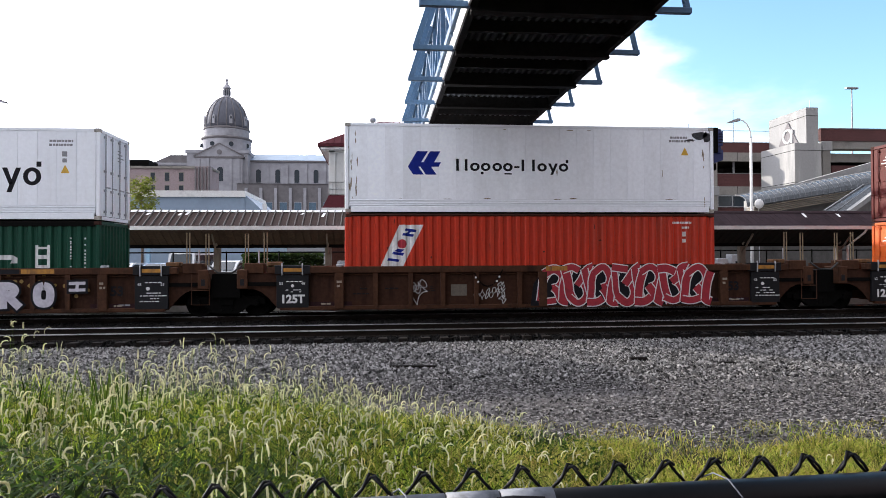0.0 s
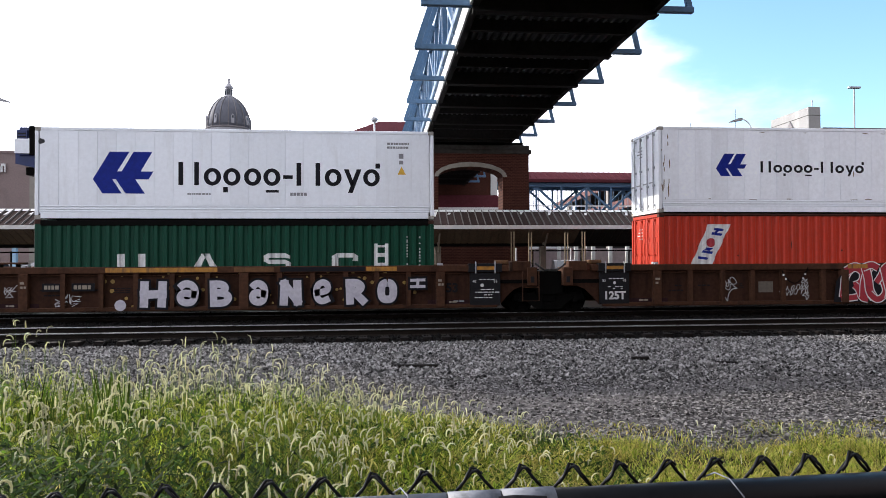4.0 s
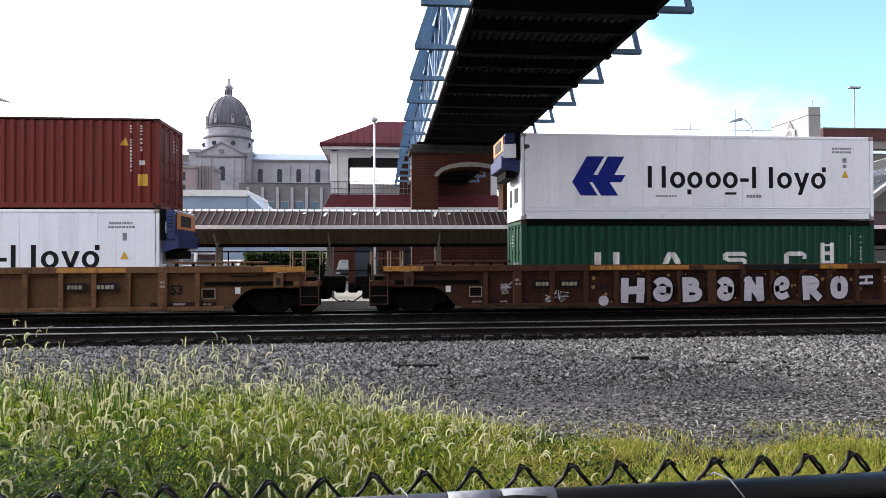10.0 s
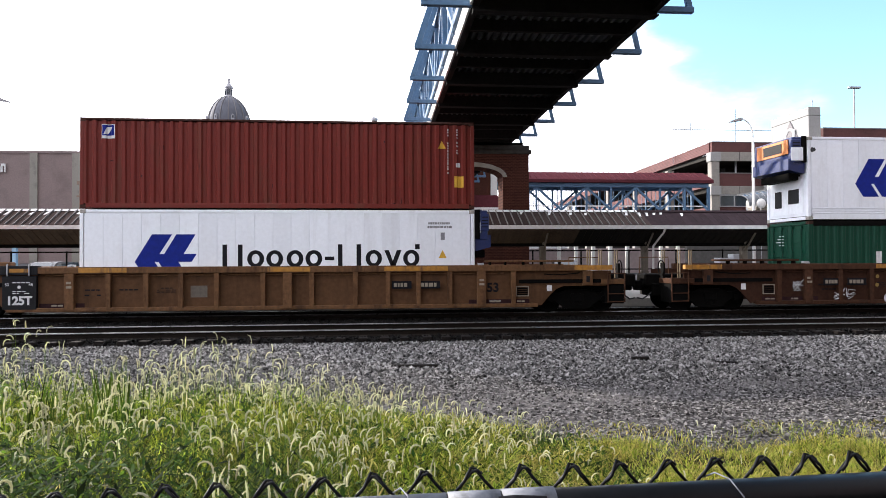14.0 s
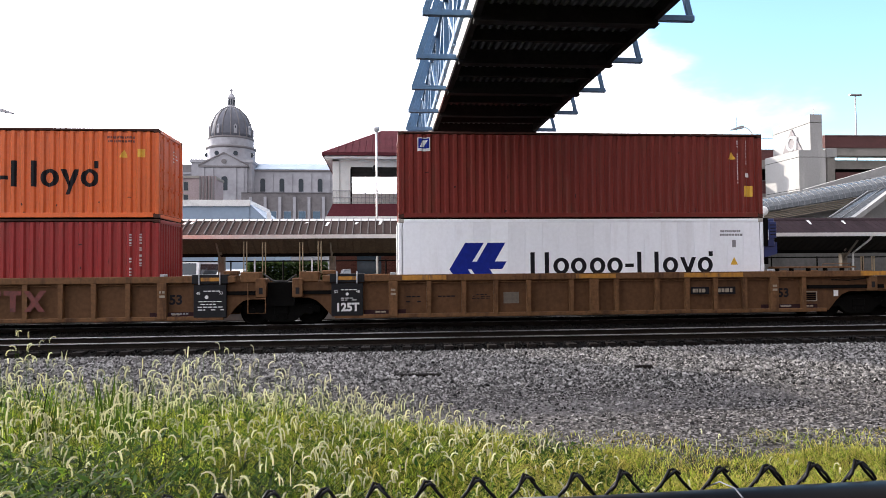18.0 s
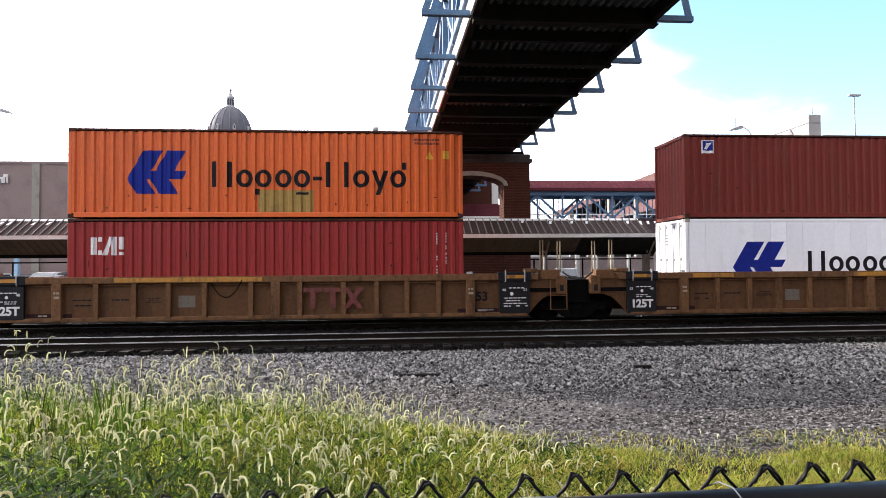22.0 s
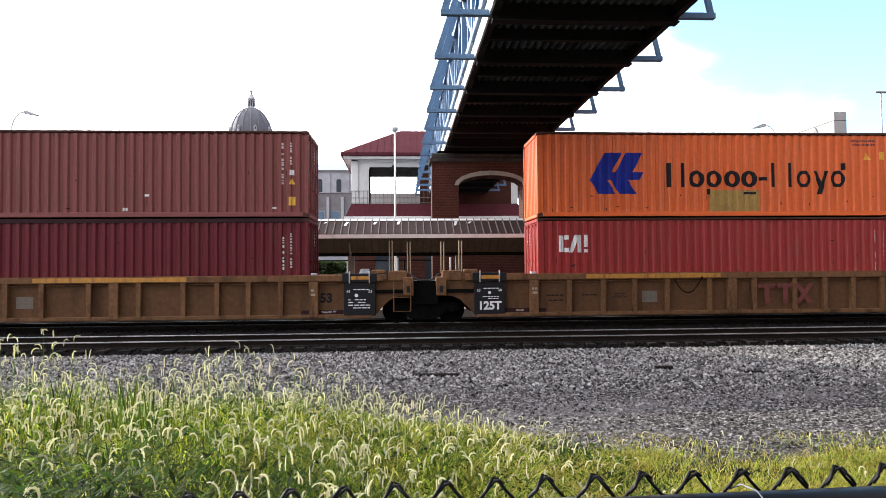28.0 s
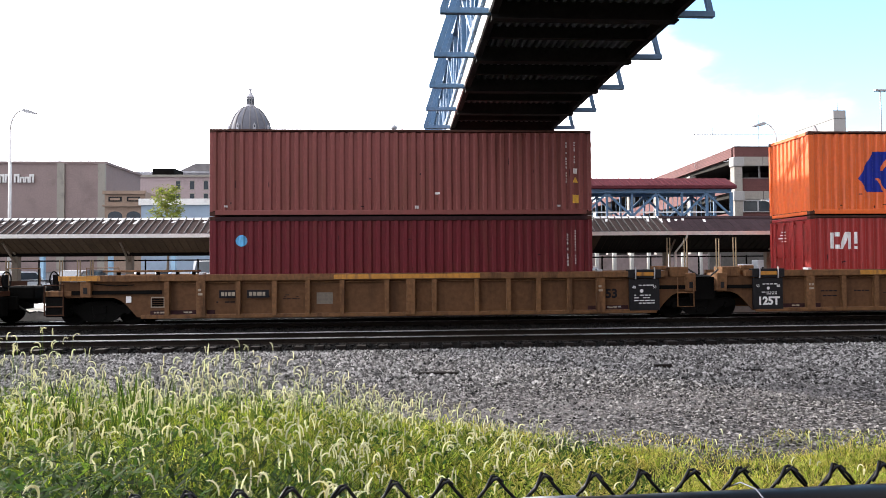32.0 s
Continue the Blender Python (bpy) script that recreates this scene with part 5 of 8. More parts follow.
mark("F_top", [triangle(5.57, 4.56, 0.10)], MARK_YELLOW, "warning_mark")
mark("F_top", [rect(5.47, 5.68, 3.79, 4.06)], MARK_YELLOW, "label_plate")
mark("F_low", [[(-5.12 + 0.185 * math.cos(a), 2.62 + 0.185 * math.sin(a)) for a in [i * math.pi / 8 for i in range(16)]]], MARK_CYAN, "round_mark", "round light blue mark")
mark("F_low", [*small_column(5.27, 1.6, 2.9, 17), *small_column(5.52, 1.8, 2.9, 18)], MARK_WHITE, "small_writing")


def genset(key, side, z0, z1, label, depth=0.95):
    """A generator hung on the top of a refrigerated container's end: housing, side panels, grille, fuel tank, brackets."""
    c = BOX[key]
    g = thing("generator_set", label, "generator", c.location.copy(), "generators on refrigerated containers")
    moving.append(g)
    x = side * LEN / 2 + side * 0.04
    zz0, zz1 = z0 - c.location.z, z1 - c.location.z
    h = zz1 - zz0
    b = lambda a0, a1, y0, y1, p, q, ch=0.0: Shape().box(min(x + side * a0, x + side * a1), max(x + side * a0, x + side * a1), y0, y1, zz0 + p * h, zz0 + q * h, ch)
    part("housing", b(0, depth * 0.8, -1.14, 1.14, 0.28, 1.0, 0.03), GENSET_BLUE, g, "blue housing")
    part("fuel_tank", Shape().prism([(x, zz0), (x + side * depth, zz0 + 0.10 * h), (x + side * depth, zz0 + 0.40 * h), (x, zz0 + 0.42 * h)], -1.10, 1.10), GENSET_BLUE, g)
    part("side_panel", b(0.32 * depth, depth * 0.86, -1.20, -1.12, 0.50, 0.92, 0.01), GENSET_BLUE, g, "blue side panel")
    part("end_panel", b(depth * 0.8, depth * 0.86, -0.95, 0.95, 0.55, 0.95, 0.01), GENSET_ORANGE, g, "orange end panel")
    part("end_grille", b(depth * 0.86, depth * 0.88, -0.6, 0.5, 0.62, 0.88), BLACK_PANEL, g)
    if key == "B_top":
        part("panel", b(0.20 * depth, 0.95 * depth, -1.225, -1.20, 0.34, 0.70, 0.01), WHITE_OLD, g, "white side panel")
    part("control_box", b(0.08 * depth, 0.32 * depth, -1.19, -1.12, 0.45, 0.72, 0.01), WHITE_OLD, g, "white control box")
    gr = Shape()
    for i in range(4):
        z = zz0 + (0.58 + i * 0.08) * h
        gr.box(min(x + side * 0.4 * depth, x + side * 0.8 * depth), max(x + side * 0.4 * depth, x + side * 0.8 * depth), -1.215, -1.195, z, z + 0.03)
    part("grille", gr, BLACK_PANEL, g)
    part("bracket", b(-0.02, 0.14, -1.20, -1.13, 0.3, 1.02, 0.01), STEEL_DARK, g)
    part("bracket", b(-0.02, 0.14, 1.13, 1.20, 0.3, 1.02, 0.01), STEEL_DARK, g)
    part("underframe", b(0.05, depth * 0.7, -0.85, 0.85, -0.16, 0.04, 0.02), STEEL_DARK, g, "black underframe")
    part("exhaust", Shape().tube([(x + side * 0.2, -0.7, zz1 - 0.05), (x + side * 0.2, -0.7, zz1 + 0.06)], 0.05, 8), STEEL_DARK, g)
    return g


for key, x, z, w, h in (("A_top", 5.86, 5.80, 0.30, 0.42), ("A_top", 5.62, 5.86, 0.62, 0.34), ("A_top", 5.30, 5.70, 0.40, 0.10), ("B_top", -5.90, 5.42, 0.26, 0.20)):
    r = random.Random(int(z * 100))
    mark(key, [[(x + w / 2 * math.cos(2 * math.pi * i / 14) * r.uniform(0.6, 1.0), z + h / 2 * math.sin(2 * math.pi * i / 14) * r.uniform(0.6, 1.0)) for i in range(14)]], MARK_SOOT, "soot_mark", "exhaust soot on the paint", lift=0.004)
rust = random.Random(31)
for k in range(34):
    edge = k < 20
    x = rust.choice((-5.98, -5.72, -5.9, 5.75)) + rust.uniform(-0.06, 0.06) if edge else rust.uniform(-5.4, 5.4)
    z = rust.uniform(3.6, 5.9) if edge else rust.choice((3.72, 3.74, 5.98, rust.uniform(3.8, 4.6)))
    w, h = (rust.uniform(0.02, 0.06), rust.uniform(0.10, 0.45)) if edge or z > 3.8 and z < 5.9 else (rust.uniform(0.1, 0.4), rust.uniform(0.02, 0.05))
    mark("A_top", [[(x + w / 2 * math.cos(2 * math.pi * i / 9) * rust.uniform(0.5, 1.0), z + h / 2 * math.sin(2 * math.pi * i / 9) * rust.uniform(0.5, 1.0)) for i in range(9)]], RUST_STAIN, "rust_mark", "rust streak on the paint" if k == 0 else "", lift=0.0035)
for key, seed, mat, count, zlo, zhi in (("F_top", 41, GRIME_AND_GAP, 16, 3.5, 5.6), ("D_top", 42, RAIL_GRIME, 18, 3.5, 4.1), ("C_top", 43, GRIME_AND_GAP, 10, 3.5, 5.9), ("A_low", 44, RAIL_GRIME, 9, 1.8, 3.1), ("D_low", 45, GRIME_AND_GAP, 8, 1.8, 3.2), ("F_low", 46, GRIME_AND_GAP, 6, 1.8, 3.2)):
    spot = random.Random(seed)
    for k in range(count):
        x, z = spot.uniform(-5.6, 5.6), zlo + (zhi - zlo) * spot.random() ** 1.6
        w, h = spot.choice(((0.03, 0.22), (0.16, 0.05), (0.07, 0.09), (0.025, 0.35)))
        mark(key, [[(x + w / 2 * math.cos(2 * math.pi * i / 9) * spot.uniform(0.5, 1.0), z + h / 2 * math.sin(2 * math.pi * i / 9) * spot.uniform(0.5, 1.0)) for i in range(9)]], mat, "stain", "dark scrape on the paint" if k == 0 else "", lift=0.003)
genset("B_top", -1, 4.62, 5.86, "blue and orange generator on a white container", 0.58)
genset("A_top", 1, 4.95, 6.12, "dark blue generator with a black soot mark", 0.36)
genset("C_low", 1, 2.02, 3.34, "blue generator with orange panel", 0.50)


# ---- paint on the well cars ----
def on_car(key, shape, mat, name, label="", lift=0.0):
    return part(name, shape, mat, CARS[key], label)


FACE = -SIDE + 0.004  # just before the posts
SHEET = -SIDE + 0.142  # just before the recessed sheet
dots = Shape()
rng = random.Random(5)
for i in range(60):
    x, z, r = -4.0 + i * 0.165 + rng.uniform(-0.1, 0.1), rng.uniform(0.35, 1.4), rng.uniform(0.03, 0.07)
    dots.lathe([(r, SHEET + 0.0005), (r, SHEET + 0.003)], 8, (x, 0, z), "y")
ball = Shape().lathe([(0.17, FACE - 0.002), (0.17, FACE + 0.003)], 12, (-3.47, 0, 0.40), "y")
on_car("B", ball, SPRAY_LILAC, "graffiti_dot", "large pale sprayed dot")
tagged(on_car("B", dots, OLIVE_PATCH, "graffiti_dots", "sprayed olive dots"), kind="stuff")
for key, spans in (("B", ((-3.9, -0.6, CAR_YELLOW), (-0.1, 1.1, CAR_TAN), (1.3, 3.9, MARK_BLACK), (3.95, 4.9, CAR_YELLOW))), ("A", ((0.3, 1.0, CAR_YELLOW),)), ("F", ((-2.2, 2.4, CAR_YELLOW),)), ("D", ((-4.6, -0.2, CAR_YELLOW),)), ("C", ((-6.0, -4.6, CAR_YELLOW), (-0.4, 0.9, CAR_YELLOW), (3.2, 5.2, CAR_YELLOW)))):
    for a, b, mat in spans:
        on_car(key, Shape().box(a, b, -SIDE - 0.006, -SIDE + 0.001, Z_CHORD + 0.03, Z_TOP - 0.03), mat, "chord_stripe", "worn painted stripe")


def ribbon(shape, pts, w, y):
    """A flat sprayed stroke of width w along a line of points."""
    v = []
    for k, (x, z) in enumerate(pts):
        (xa, za), (xb, zb) = pts[max(k - 1, 0)], pts[min(k + 1, len(pts) - 1)]
        d = math.hypot(xb - xa, zb - za) or 1.0
        nx, nz = -(zb - za) / d * w / 2, (xb - xa) / d * w / 2
        v += [(x + nx, y, z + nz), (x - nx, y, z - nz)]
    shape.add(v, [(2 * k, 2 * k + 1, 2 * k + 3, 2 * k + 2) for k in range(len(pts) - 1)])


# strokes of the sprayed letters, each in a unit square
FAT = {
    "H": [[(0, 0), (0.03, 1)], [(0.95, 0), (1, 1)], [(0, 0.48), (1, 0.52)]],
    "turned_e": [[(0.05, 0.84), (0.30, 1.0), (0.70, 0.98), (0.98, 0.76), (1.0, 0.40), (0.85, 0.08), (0.48, 0.0), (0.10, 0.10), (0.0, 0.34), (0.20, 0.52), (0.60, 0.50), (0.98, 0.44)]],
    "B": [[(0.02, 0), (0, 1)], [(0, 1), (0.55, 1.0), (0.78, 0.80), (0.55, 0.56), (0.02, 0.54)], [(0.02, 0.54), (0.70, 0.54), (1.0, 0.30), (0.70, 0.0), (0.02, 0)]],
    "N": [[(0.0, 0), (0.05, 1)], [(0.05, 1), (0.92, 0.02)], [(0.95, 0), (0.92, 1)]],
    "e": [[(0.02, 0.46), (0.70, 0.52), (0.98, 0.66), (0.86, 0.94), (0.48, 1.02), (0.10, 0.84), (0.0, 0.46), (0.14, 0.12), (0.50, 0.0), (0.95, 0.14)]],
    "R": [[(0.05, 0), (0.0, 1)], [(0, 1), (0.60, 1.0), (0.92, 0.80), (0.70, 0.54), (0.05, 0.48)], [(0.35, 0.50), (1.0, 0.0)]],
    "O": [[(0.5, 1.0), (0.90, 0.92), (1.0, 0.5), (0.90, 0.08), (0.5, 0.0), (0.10, 0.08), (0.0, 0.5), (0.10, 0.92), (0.5, 1.0)]],
}


def fat_letter(ch, x0, x1, z0, z1, turned=False, w=0.25):
    """A sprayed letter of thick strokes, pale on a wider black ground."""
    for k, (mat, wide, y) in enumerate(((MARK_BLACK, w + 0.13, FACE - 0.003), (SPRAY_LILAC, w, FACE - 0.007))):
        shape, m = Shape(), w / 2
        for j, st in enumerate(FAT[ch]):
            pts = [(b, a) if turned else (a, b) for a, b in st]
            pts = [(x0 + m + a * (x1 - x0 - 2 * m), z0 + m + b * (z1 - z0 - 2 * m)) for a, b in pts]
            if len(pts) > 3:
                for _ in range(2):
                    pts = [pts[0]] + [q for p, r in zip(pts, pts[1:]) for q in ((0.75 * p[0] + 0.25 * r[0], 0.75 * p[1] + 0.25 * r[1]), (0.25 * p[0] + 0.75 * r[0], 0.25 * p[1] + 0.75 * r[1]))] + [pts[-1]]
            # square ends reach half a width further
            (ax, az), (bx, bz) = pts[0], pts[1]
            (cx, cz), (dx, dz) = pts[-1], pts[-2]
            for i, (px, pz, qx, qz) in ((0, (ax, az, bx, bz)), (-1, (cx, cz, dx, dz))):
                d = math.hypot(px - qx, pz - qz) or 1.0
                grow = wide / 2 if ch in "HNBR" or k == 0 else 0.05
                if ch != "O":
                    pts[i] = (px + (px - qx) / d * grow, pz + (pz - qz) / d * grow)
            ribbon(shape, pts, wide, y - 0.0007 * j)
        part("graffiti_letter", shape, mat, CARS["B"], "fat white sprayed letter" if k else "")


for ch, x0, x1, z0, z1, turned, w in (
    ("H", -2.90, -2.10, 0.33, 1.13, False, 0.25), ("turned_e", -1.83, -1.15, 0.34, 1.16, False, 0.22), ("B", -0.83, -0.12, 0.33, 1.14, False, 0.22), ("turned_e", 0.34, 0.94, 0.34, 1.15, False, 0.22),
    ("N", 1.28, 1.98, 0.35, 1.14, False, 0.25), ("e", 2.29, 2.88, 0.36, 1.16, False, 0.20), ("R", 3.30, 3.96, 0.36, 1.16, False, 0.24), ("O", 4.28, 4.92, 0.38, 1.16, False, 0.24), ("H", 5.32, 5.80, 0.86, 1.16, True, 0.09),
):
    fat_letter(ch, x0, x1, z0, z1, turned, w)


def wild(key, x0, x1, z0, z1):
    """Interlocked sprayed strokes that spell nothing: a black ground, white edges and red bodies."""
    r = random.Random(8)
    back, layer = Shape(), 0
    edge, body, shade = Shape(), Shape(), Shape()
    back.prism([(x0 - 0.35, z0), (x0 - 0.25, z0 + 0.7), (x0 + 0.1, z1 - 0.1), (x0 + 0.5, z1 + 0.03), (x1 - 0.6, z1 + 0.05), (x1 - 0.1, z1 - 0.1), (x1 + 0.15, z0 + 0.9), (x1 + 0.05, z0)], FACE - 0.001, FACE + 0.004)
    n = 7
    w, h = (x1 - x0) / n, z1 - z0
    for i in range(n):
        c = x0 + (i + 0.5) * w
        strokes = [[(-0.5, 0.08), (-0.42, 0.4), (-0.38, 0.7), (-0.15, 0.95)], [(-0.38, 0.80), (0.05, 0.98), (0.42, 0.80), (0.36, 0.52), (0.0, 0.42)], [(0.0, 0.48), (0.20, 0.32), (0.34, 0.10), (0.62, 0.06)], [(-0.62, 0.10), (-0.25, 0.07), (0.10, 0.16)], [(0.34, 0.12), (0.46, 0.5), (0.62, 0.86)]]
        if i % 2:
            strokes = [[(a, 1.02 - b) for a, b in st] for st in strokes]
        for st in strokes:
            pts = [(c + (a + r.uniform(-0.06, 0.06)) * w, z0 + (b + r.uniform(-0.04, 0.04)) * h) for a, b in st]
            # rounded through two passes of corner cutting
            for _ in range(2):
                pts = [pts[0]] + [q for p, s in zip(pts, pts[1:]) for q in ((0.75 * p[0] + 0.25 * s[0], 0.75 * p[1] + 0.25 * s[1]), (0.25 * p[0] + 0.75 * s[0], 0.25 * p[1] + 0.75 * s[1]))] + [pts[-1]]
            k = r.uniform(0.17, 0.27)
            y = FACE - 0.004 - 0.0005 * layer
            ribbon(edge, pts, k + 0.07, y)
            ribbon(body, pts, k, y - 0.0002)
            layer += 1
    on_car(key, back, MARK_BLACK, "graffiti_ground")
    on_car(key, edge, SPRAY_WHITE, "graffiti_edge")
    on_car(key, body, SPRAY_RED, "graffiti_body", "red sprayed shapes edged in white")


wild("A", 0.14, 5.70, 0.28, 1.55)
tt = Shape().box(1.05, 1.62, FACE, FACE + 0.003, 1.05, 1.18).box(1.26, 1.42, FACE, FACE + 0.003, 0.55, 1.05).box(1.70, 2.20, FACE, FACE + 0.003, 1.05, 1.18).box(1.88, 2.04, FACE, FACE + 0.003, 0.55, 1.05)
tt.prism([(2.28, 0.55), (2.46, 0.55), (2.92, 1.18), (2.74, 1.18)], FACE, FACE + 0.003).prism([(2.70, 0.55), (2.88, 0.55), (2.44, 1.18), (2.26, 1.18)], FACE - 0.004, FACE - 0.001)
on_car("D", tt, MARK_RED, "letter_shape", "faded red letter shapes")
for key, x0 in (("C", 3.43), ("F", -5.73), ("B", -5.75)):
    on_car(key, Shape().box(x0, x0 + 0.62, FACE + 0.035, FACE + 0.04, 0.84, 1.08).box(x0 + 0.85, x0 + 1.52, FACE + 0.035, FACE + 0.04, 0.84, 1.08), MARK_BLACK, "number_ground")
    w = Shape()
    text_bars(w, x0 + 0.05, 0.90, 0.5, 1, FACE + 0.028, 0.12, seed=3, fill=1)
    text_bars(w, x0 + 0.9, 0.90, 0.55, 1, FACE + 0.028, 0.12, seed=4, fill=1)
    tagged(on_car(key, w, NUMBER_TAN, "number_bar"), kind="stuff")
for key, xa in (("D", -1.72), ("A", -2.02)):
    chain = Shape()
    for i in range(15):
        u = i / 14
        chain.tube([(xa + 0.86 * u, FACE - 0.01, 1.34 - 0.42 * (1 - (2 * u - 1) ** 2)), (xa + 0.86 * (u + 0.06), FACE - 0.01, 1.34 - 0.42 * (1 - (2 * (u + 0.06) - 1) ** 2))], 0.02, 5)
    on_car(key, chain, STEEL_DARK, "chain", "hanging chain")
for x, z in ((-1.98, 1.20), (-1.90, 1.06), (-1.30, 1.08), (-1.22, 1.22)):
    on_car("A", Shape().lathe([(0.035, FACE - 0.036), (0.035, FACE - 0.028)], 8, (x, 0, z), "y"), MARK_WHITE, "tag_disc")
def loops(shape, cx, cz, rx, rz, lobes, seed, w=0.022):
    """A looping sprayed line that spells nothing."""
    r = random.Random(seed)
    ph, n = r.uniform(0, 6), 90
    ribbon(shape, [(cx + rx * (0.55 + 0.45 * math.cos(lobes * a + ph)) * math.cos(a) * r.uniform(0.97, 1.03), cz + rz * (0.55 + 0.45 * math.sin(lobes * a)) * math.sin(a)) for a in [2 * math.pi * i / n for i in range(n + 1)]], w, SHEET - 0.004)


scrawl = Shape()
rng = random.Random(11)
loops(scrawl, -3.83, 0.78, 0.34, 0.44, 3, 1)
loops(scrawl, -3.74, 0.92, 0.22, 0.26, 2, 2)
for k in range(5):
    loops(scrawl, -1.92 + 0.17 * k, 0.62 + 0.03 * k, 0.13, 0.2, 2, 3 + k, 0.02)
for k in range(3):
    loops(scrawl, -1.12 + 0.02 * k, 0.95 - 0.22 * k, 0.14, 0.16, 3, 9 + k, 0.02)
on_car("A", scrawl, SPRAY_WHITE, "scrawl", "thin white scrawl")
scrawl = Shape()
for cx, cz, n in ((-6.65, 0.85, 4), (-5.2, 0.55, 5), (-4.8, 0.55, 4)):
    for k in range(n):
        pts = [(cx + rng.uniform(-0.2, 0.2), FACE + 0.03, cz + rng.uniform(-0.2, 0.2)) for _ in range(4)]
        scrawl.tube(pts, 0.010, 4)
on_car("B", scrawl, SPRAY_WHITE, "scrawl", "thin white scrawl")


# ---- platform canopy behind the train ----
CAN_Y, CAN_D = 27.0, 1.32


def build_canopy():
    t = thing("platform_canopy", "long brown metal-roofed platform canopy on tan posts", "canopy", (0, CAN_Y, 0), kind="structure")
    z_e, z_r, z_b = 3.10, 3.80, 2.38
    pitch, x0, n = 0.306, -46.0, 290
    half = math.hypot(CAN_D, z_r - z_e)
    pan = Shape().add([(0, 0, z_e), (pitch - 0.02, 0, z_e), (pitch - 0.02, CAN_D, z_r), (0, CAN_D, z_r), (0, 0.02, z_e - 0.03), (pitch - 0.02, 0.02, z_e - 0.03), (pitch - 0.02, CAN_D, z_r - 0.03), (0, CAN_D, z_r - 0.03)], [(0, 1, 2, 3), (7, 6, 5, 4), (0, 4, 5, 1), (1, 5, 6, 2), (2, 6, 7, 3), (3, 7, 4, 0)]).mesh("roof_panel", ROOF_BROWN)
    seam = Shape().bar((0, 0.0, z_e + 0.03), (0, CAN_D, z_r + 0.03), 0.032, 0.09).mesh("roof_seam", ROOF_SEAM)
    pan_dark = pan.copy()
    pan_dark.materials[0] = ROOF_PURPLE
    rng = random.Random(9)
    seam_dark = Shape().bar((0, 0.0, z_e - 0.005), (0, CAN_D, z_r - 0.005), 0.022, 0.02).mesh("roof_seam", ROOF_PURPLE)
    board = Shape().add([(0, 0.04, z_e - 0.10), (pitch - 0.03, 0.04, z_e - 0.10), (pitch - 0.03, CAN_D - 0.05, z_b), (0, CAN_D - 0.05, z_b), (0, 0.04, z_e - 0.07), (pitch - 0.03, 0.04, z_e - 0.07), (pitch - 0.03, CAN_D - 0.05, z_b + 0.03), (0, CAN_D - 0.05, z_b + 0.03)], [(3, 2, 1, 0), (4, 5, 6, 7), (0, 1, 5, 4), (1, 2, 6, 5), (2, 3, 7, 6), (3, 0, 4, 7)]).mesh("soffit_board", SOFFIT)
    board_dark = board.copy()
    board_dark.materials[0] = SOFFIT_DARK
    for i in range(n):
        x = x0 + i * pitch
        if -24 < x < 34:
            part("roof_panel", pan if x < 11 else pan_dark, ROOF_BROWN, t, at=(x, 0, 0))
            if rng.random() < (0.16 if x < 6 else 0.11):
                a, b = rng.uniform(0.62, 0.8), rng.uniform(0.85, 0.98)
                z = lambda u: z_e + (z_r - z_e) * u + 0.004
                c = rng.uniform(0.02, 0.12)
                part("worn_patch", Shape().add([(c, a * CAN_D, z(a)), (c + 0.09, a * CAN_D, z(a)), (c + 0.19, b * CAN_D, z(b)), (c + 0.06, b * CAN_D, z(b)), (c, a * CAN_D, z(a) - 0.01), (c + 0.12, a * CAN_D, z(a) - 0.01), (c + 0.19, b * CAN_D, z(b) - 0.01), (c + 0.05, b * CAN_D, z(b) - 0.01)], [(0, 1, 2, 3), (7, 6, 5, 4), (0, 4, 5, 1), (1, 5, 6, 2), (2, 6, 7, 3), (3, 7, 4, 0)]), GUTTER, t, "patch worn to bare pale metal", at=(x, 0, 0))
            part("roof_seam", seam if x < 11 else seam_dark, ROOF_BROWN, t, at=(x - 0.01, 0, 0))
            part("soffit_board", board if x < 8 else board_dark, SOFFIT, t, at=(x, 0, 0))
    part("roof_underlay", Shape().prism([(0.03, z_e - 0.04), (CAN_D, z_r - 0.04), (2 * CAN_D, z_e - 0.04), (2 * CAN_D - 0.05, z_e - 0.10), (CAN_D + 0.05, z_b + 0.05), (CAN_D - 0.05, z_b + 0.05), (0.08, z_e - 0.06)], x0, -x0 + 30, "x"), SOFFIT, t, "canopy body")
    part("ridge_cap", Shape().prism([(CAN_D - 0.12, z_r - 0.03), (CAN_D, z_r + 0.06), (CAN_D + 0.12, z_r - 0.03)], x0, 11.0, "x"), GUTTER, t, "pale ridge flashing")
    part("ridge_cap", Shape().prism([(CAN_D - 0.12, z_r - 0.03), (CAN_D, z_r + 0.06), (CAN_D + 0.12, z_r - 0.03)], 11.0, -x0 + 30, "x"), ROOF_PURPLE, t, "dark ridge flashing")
    part("gutter", Shape().prism([(-0.10, z_e - 0.12), (0.03, z_e - 0.12), (0.03, z_e + 0.03), (-0.12, z_e + 0.03)], x0, -x0 + 30, "x"), GUTTER, t, "off-white gutter")
    part("ridge_beam", Shape().box(x0, -x0 + 30, CAN_D - 0.12, CAN_D + 0.12, z_b - 0.10, z_b + 0.06, 0.01), STEEL_DARK, t, "dark beam on the posts")
    post = Shape().box(-0.13, 0.13, CAN_D - 0.13, CAN_D + 0.13, 0.0, z_b - 0.08, 0.02).box(-0.16, 0.16, CAN_D - 0.16, CAN_D + 0.16, 0.0, 1.2, 0.03).mesh("post", POST_TAN)
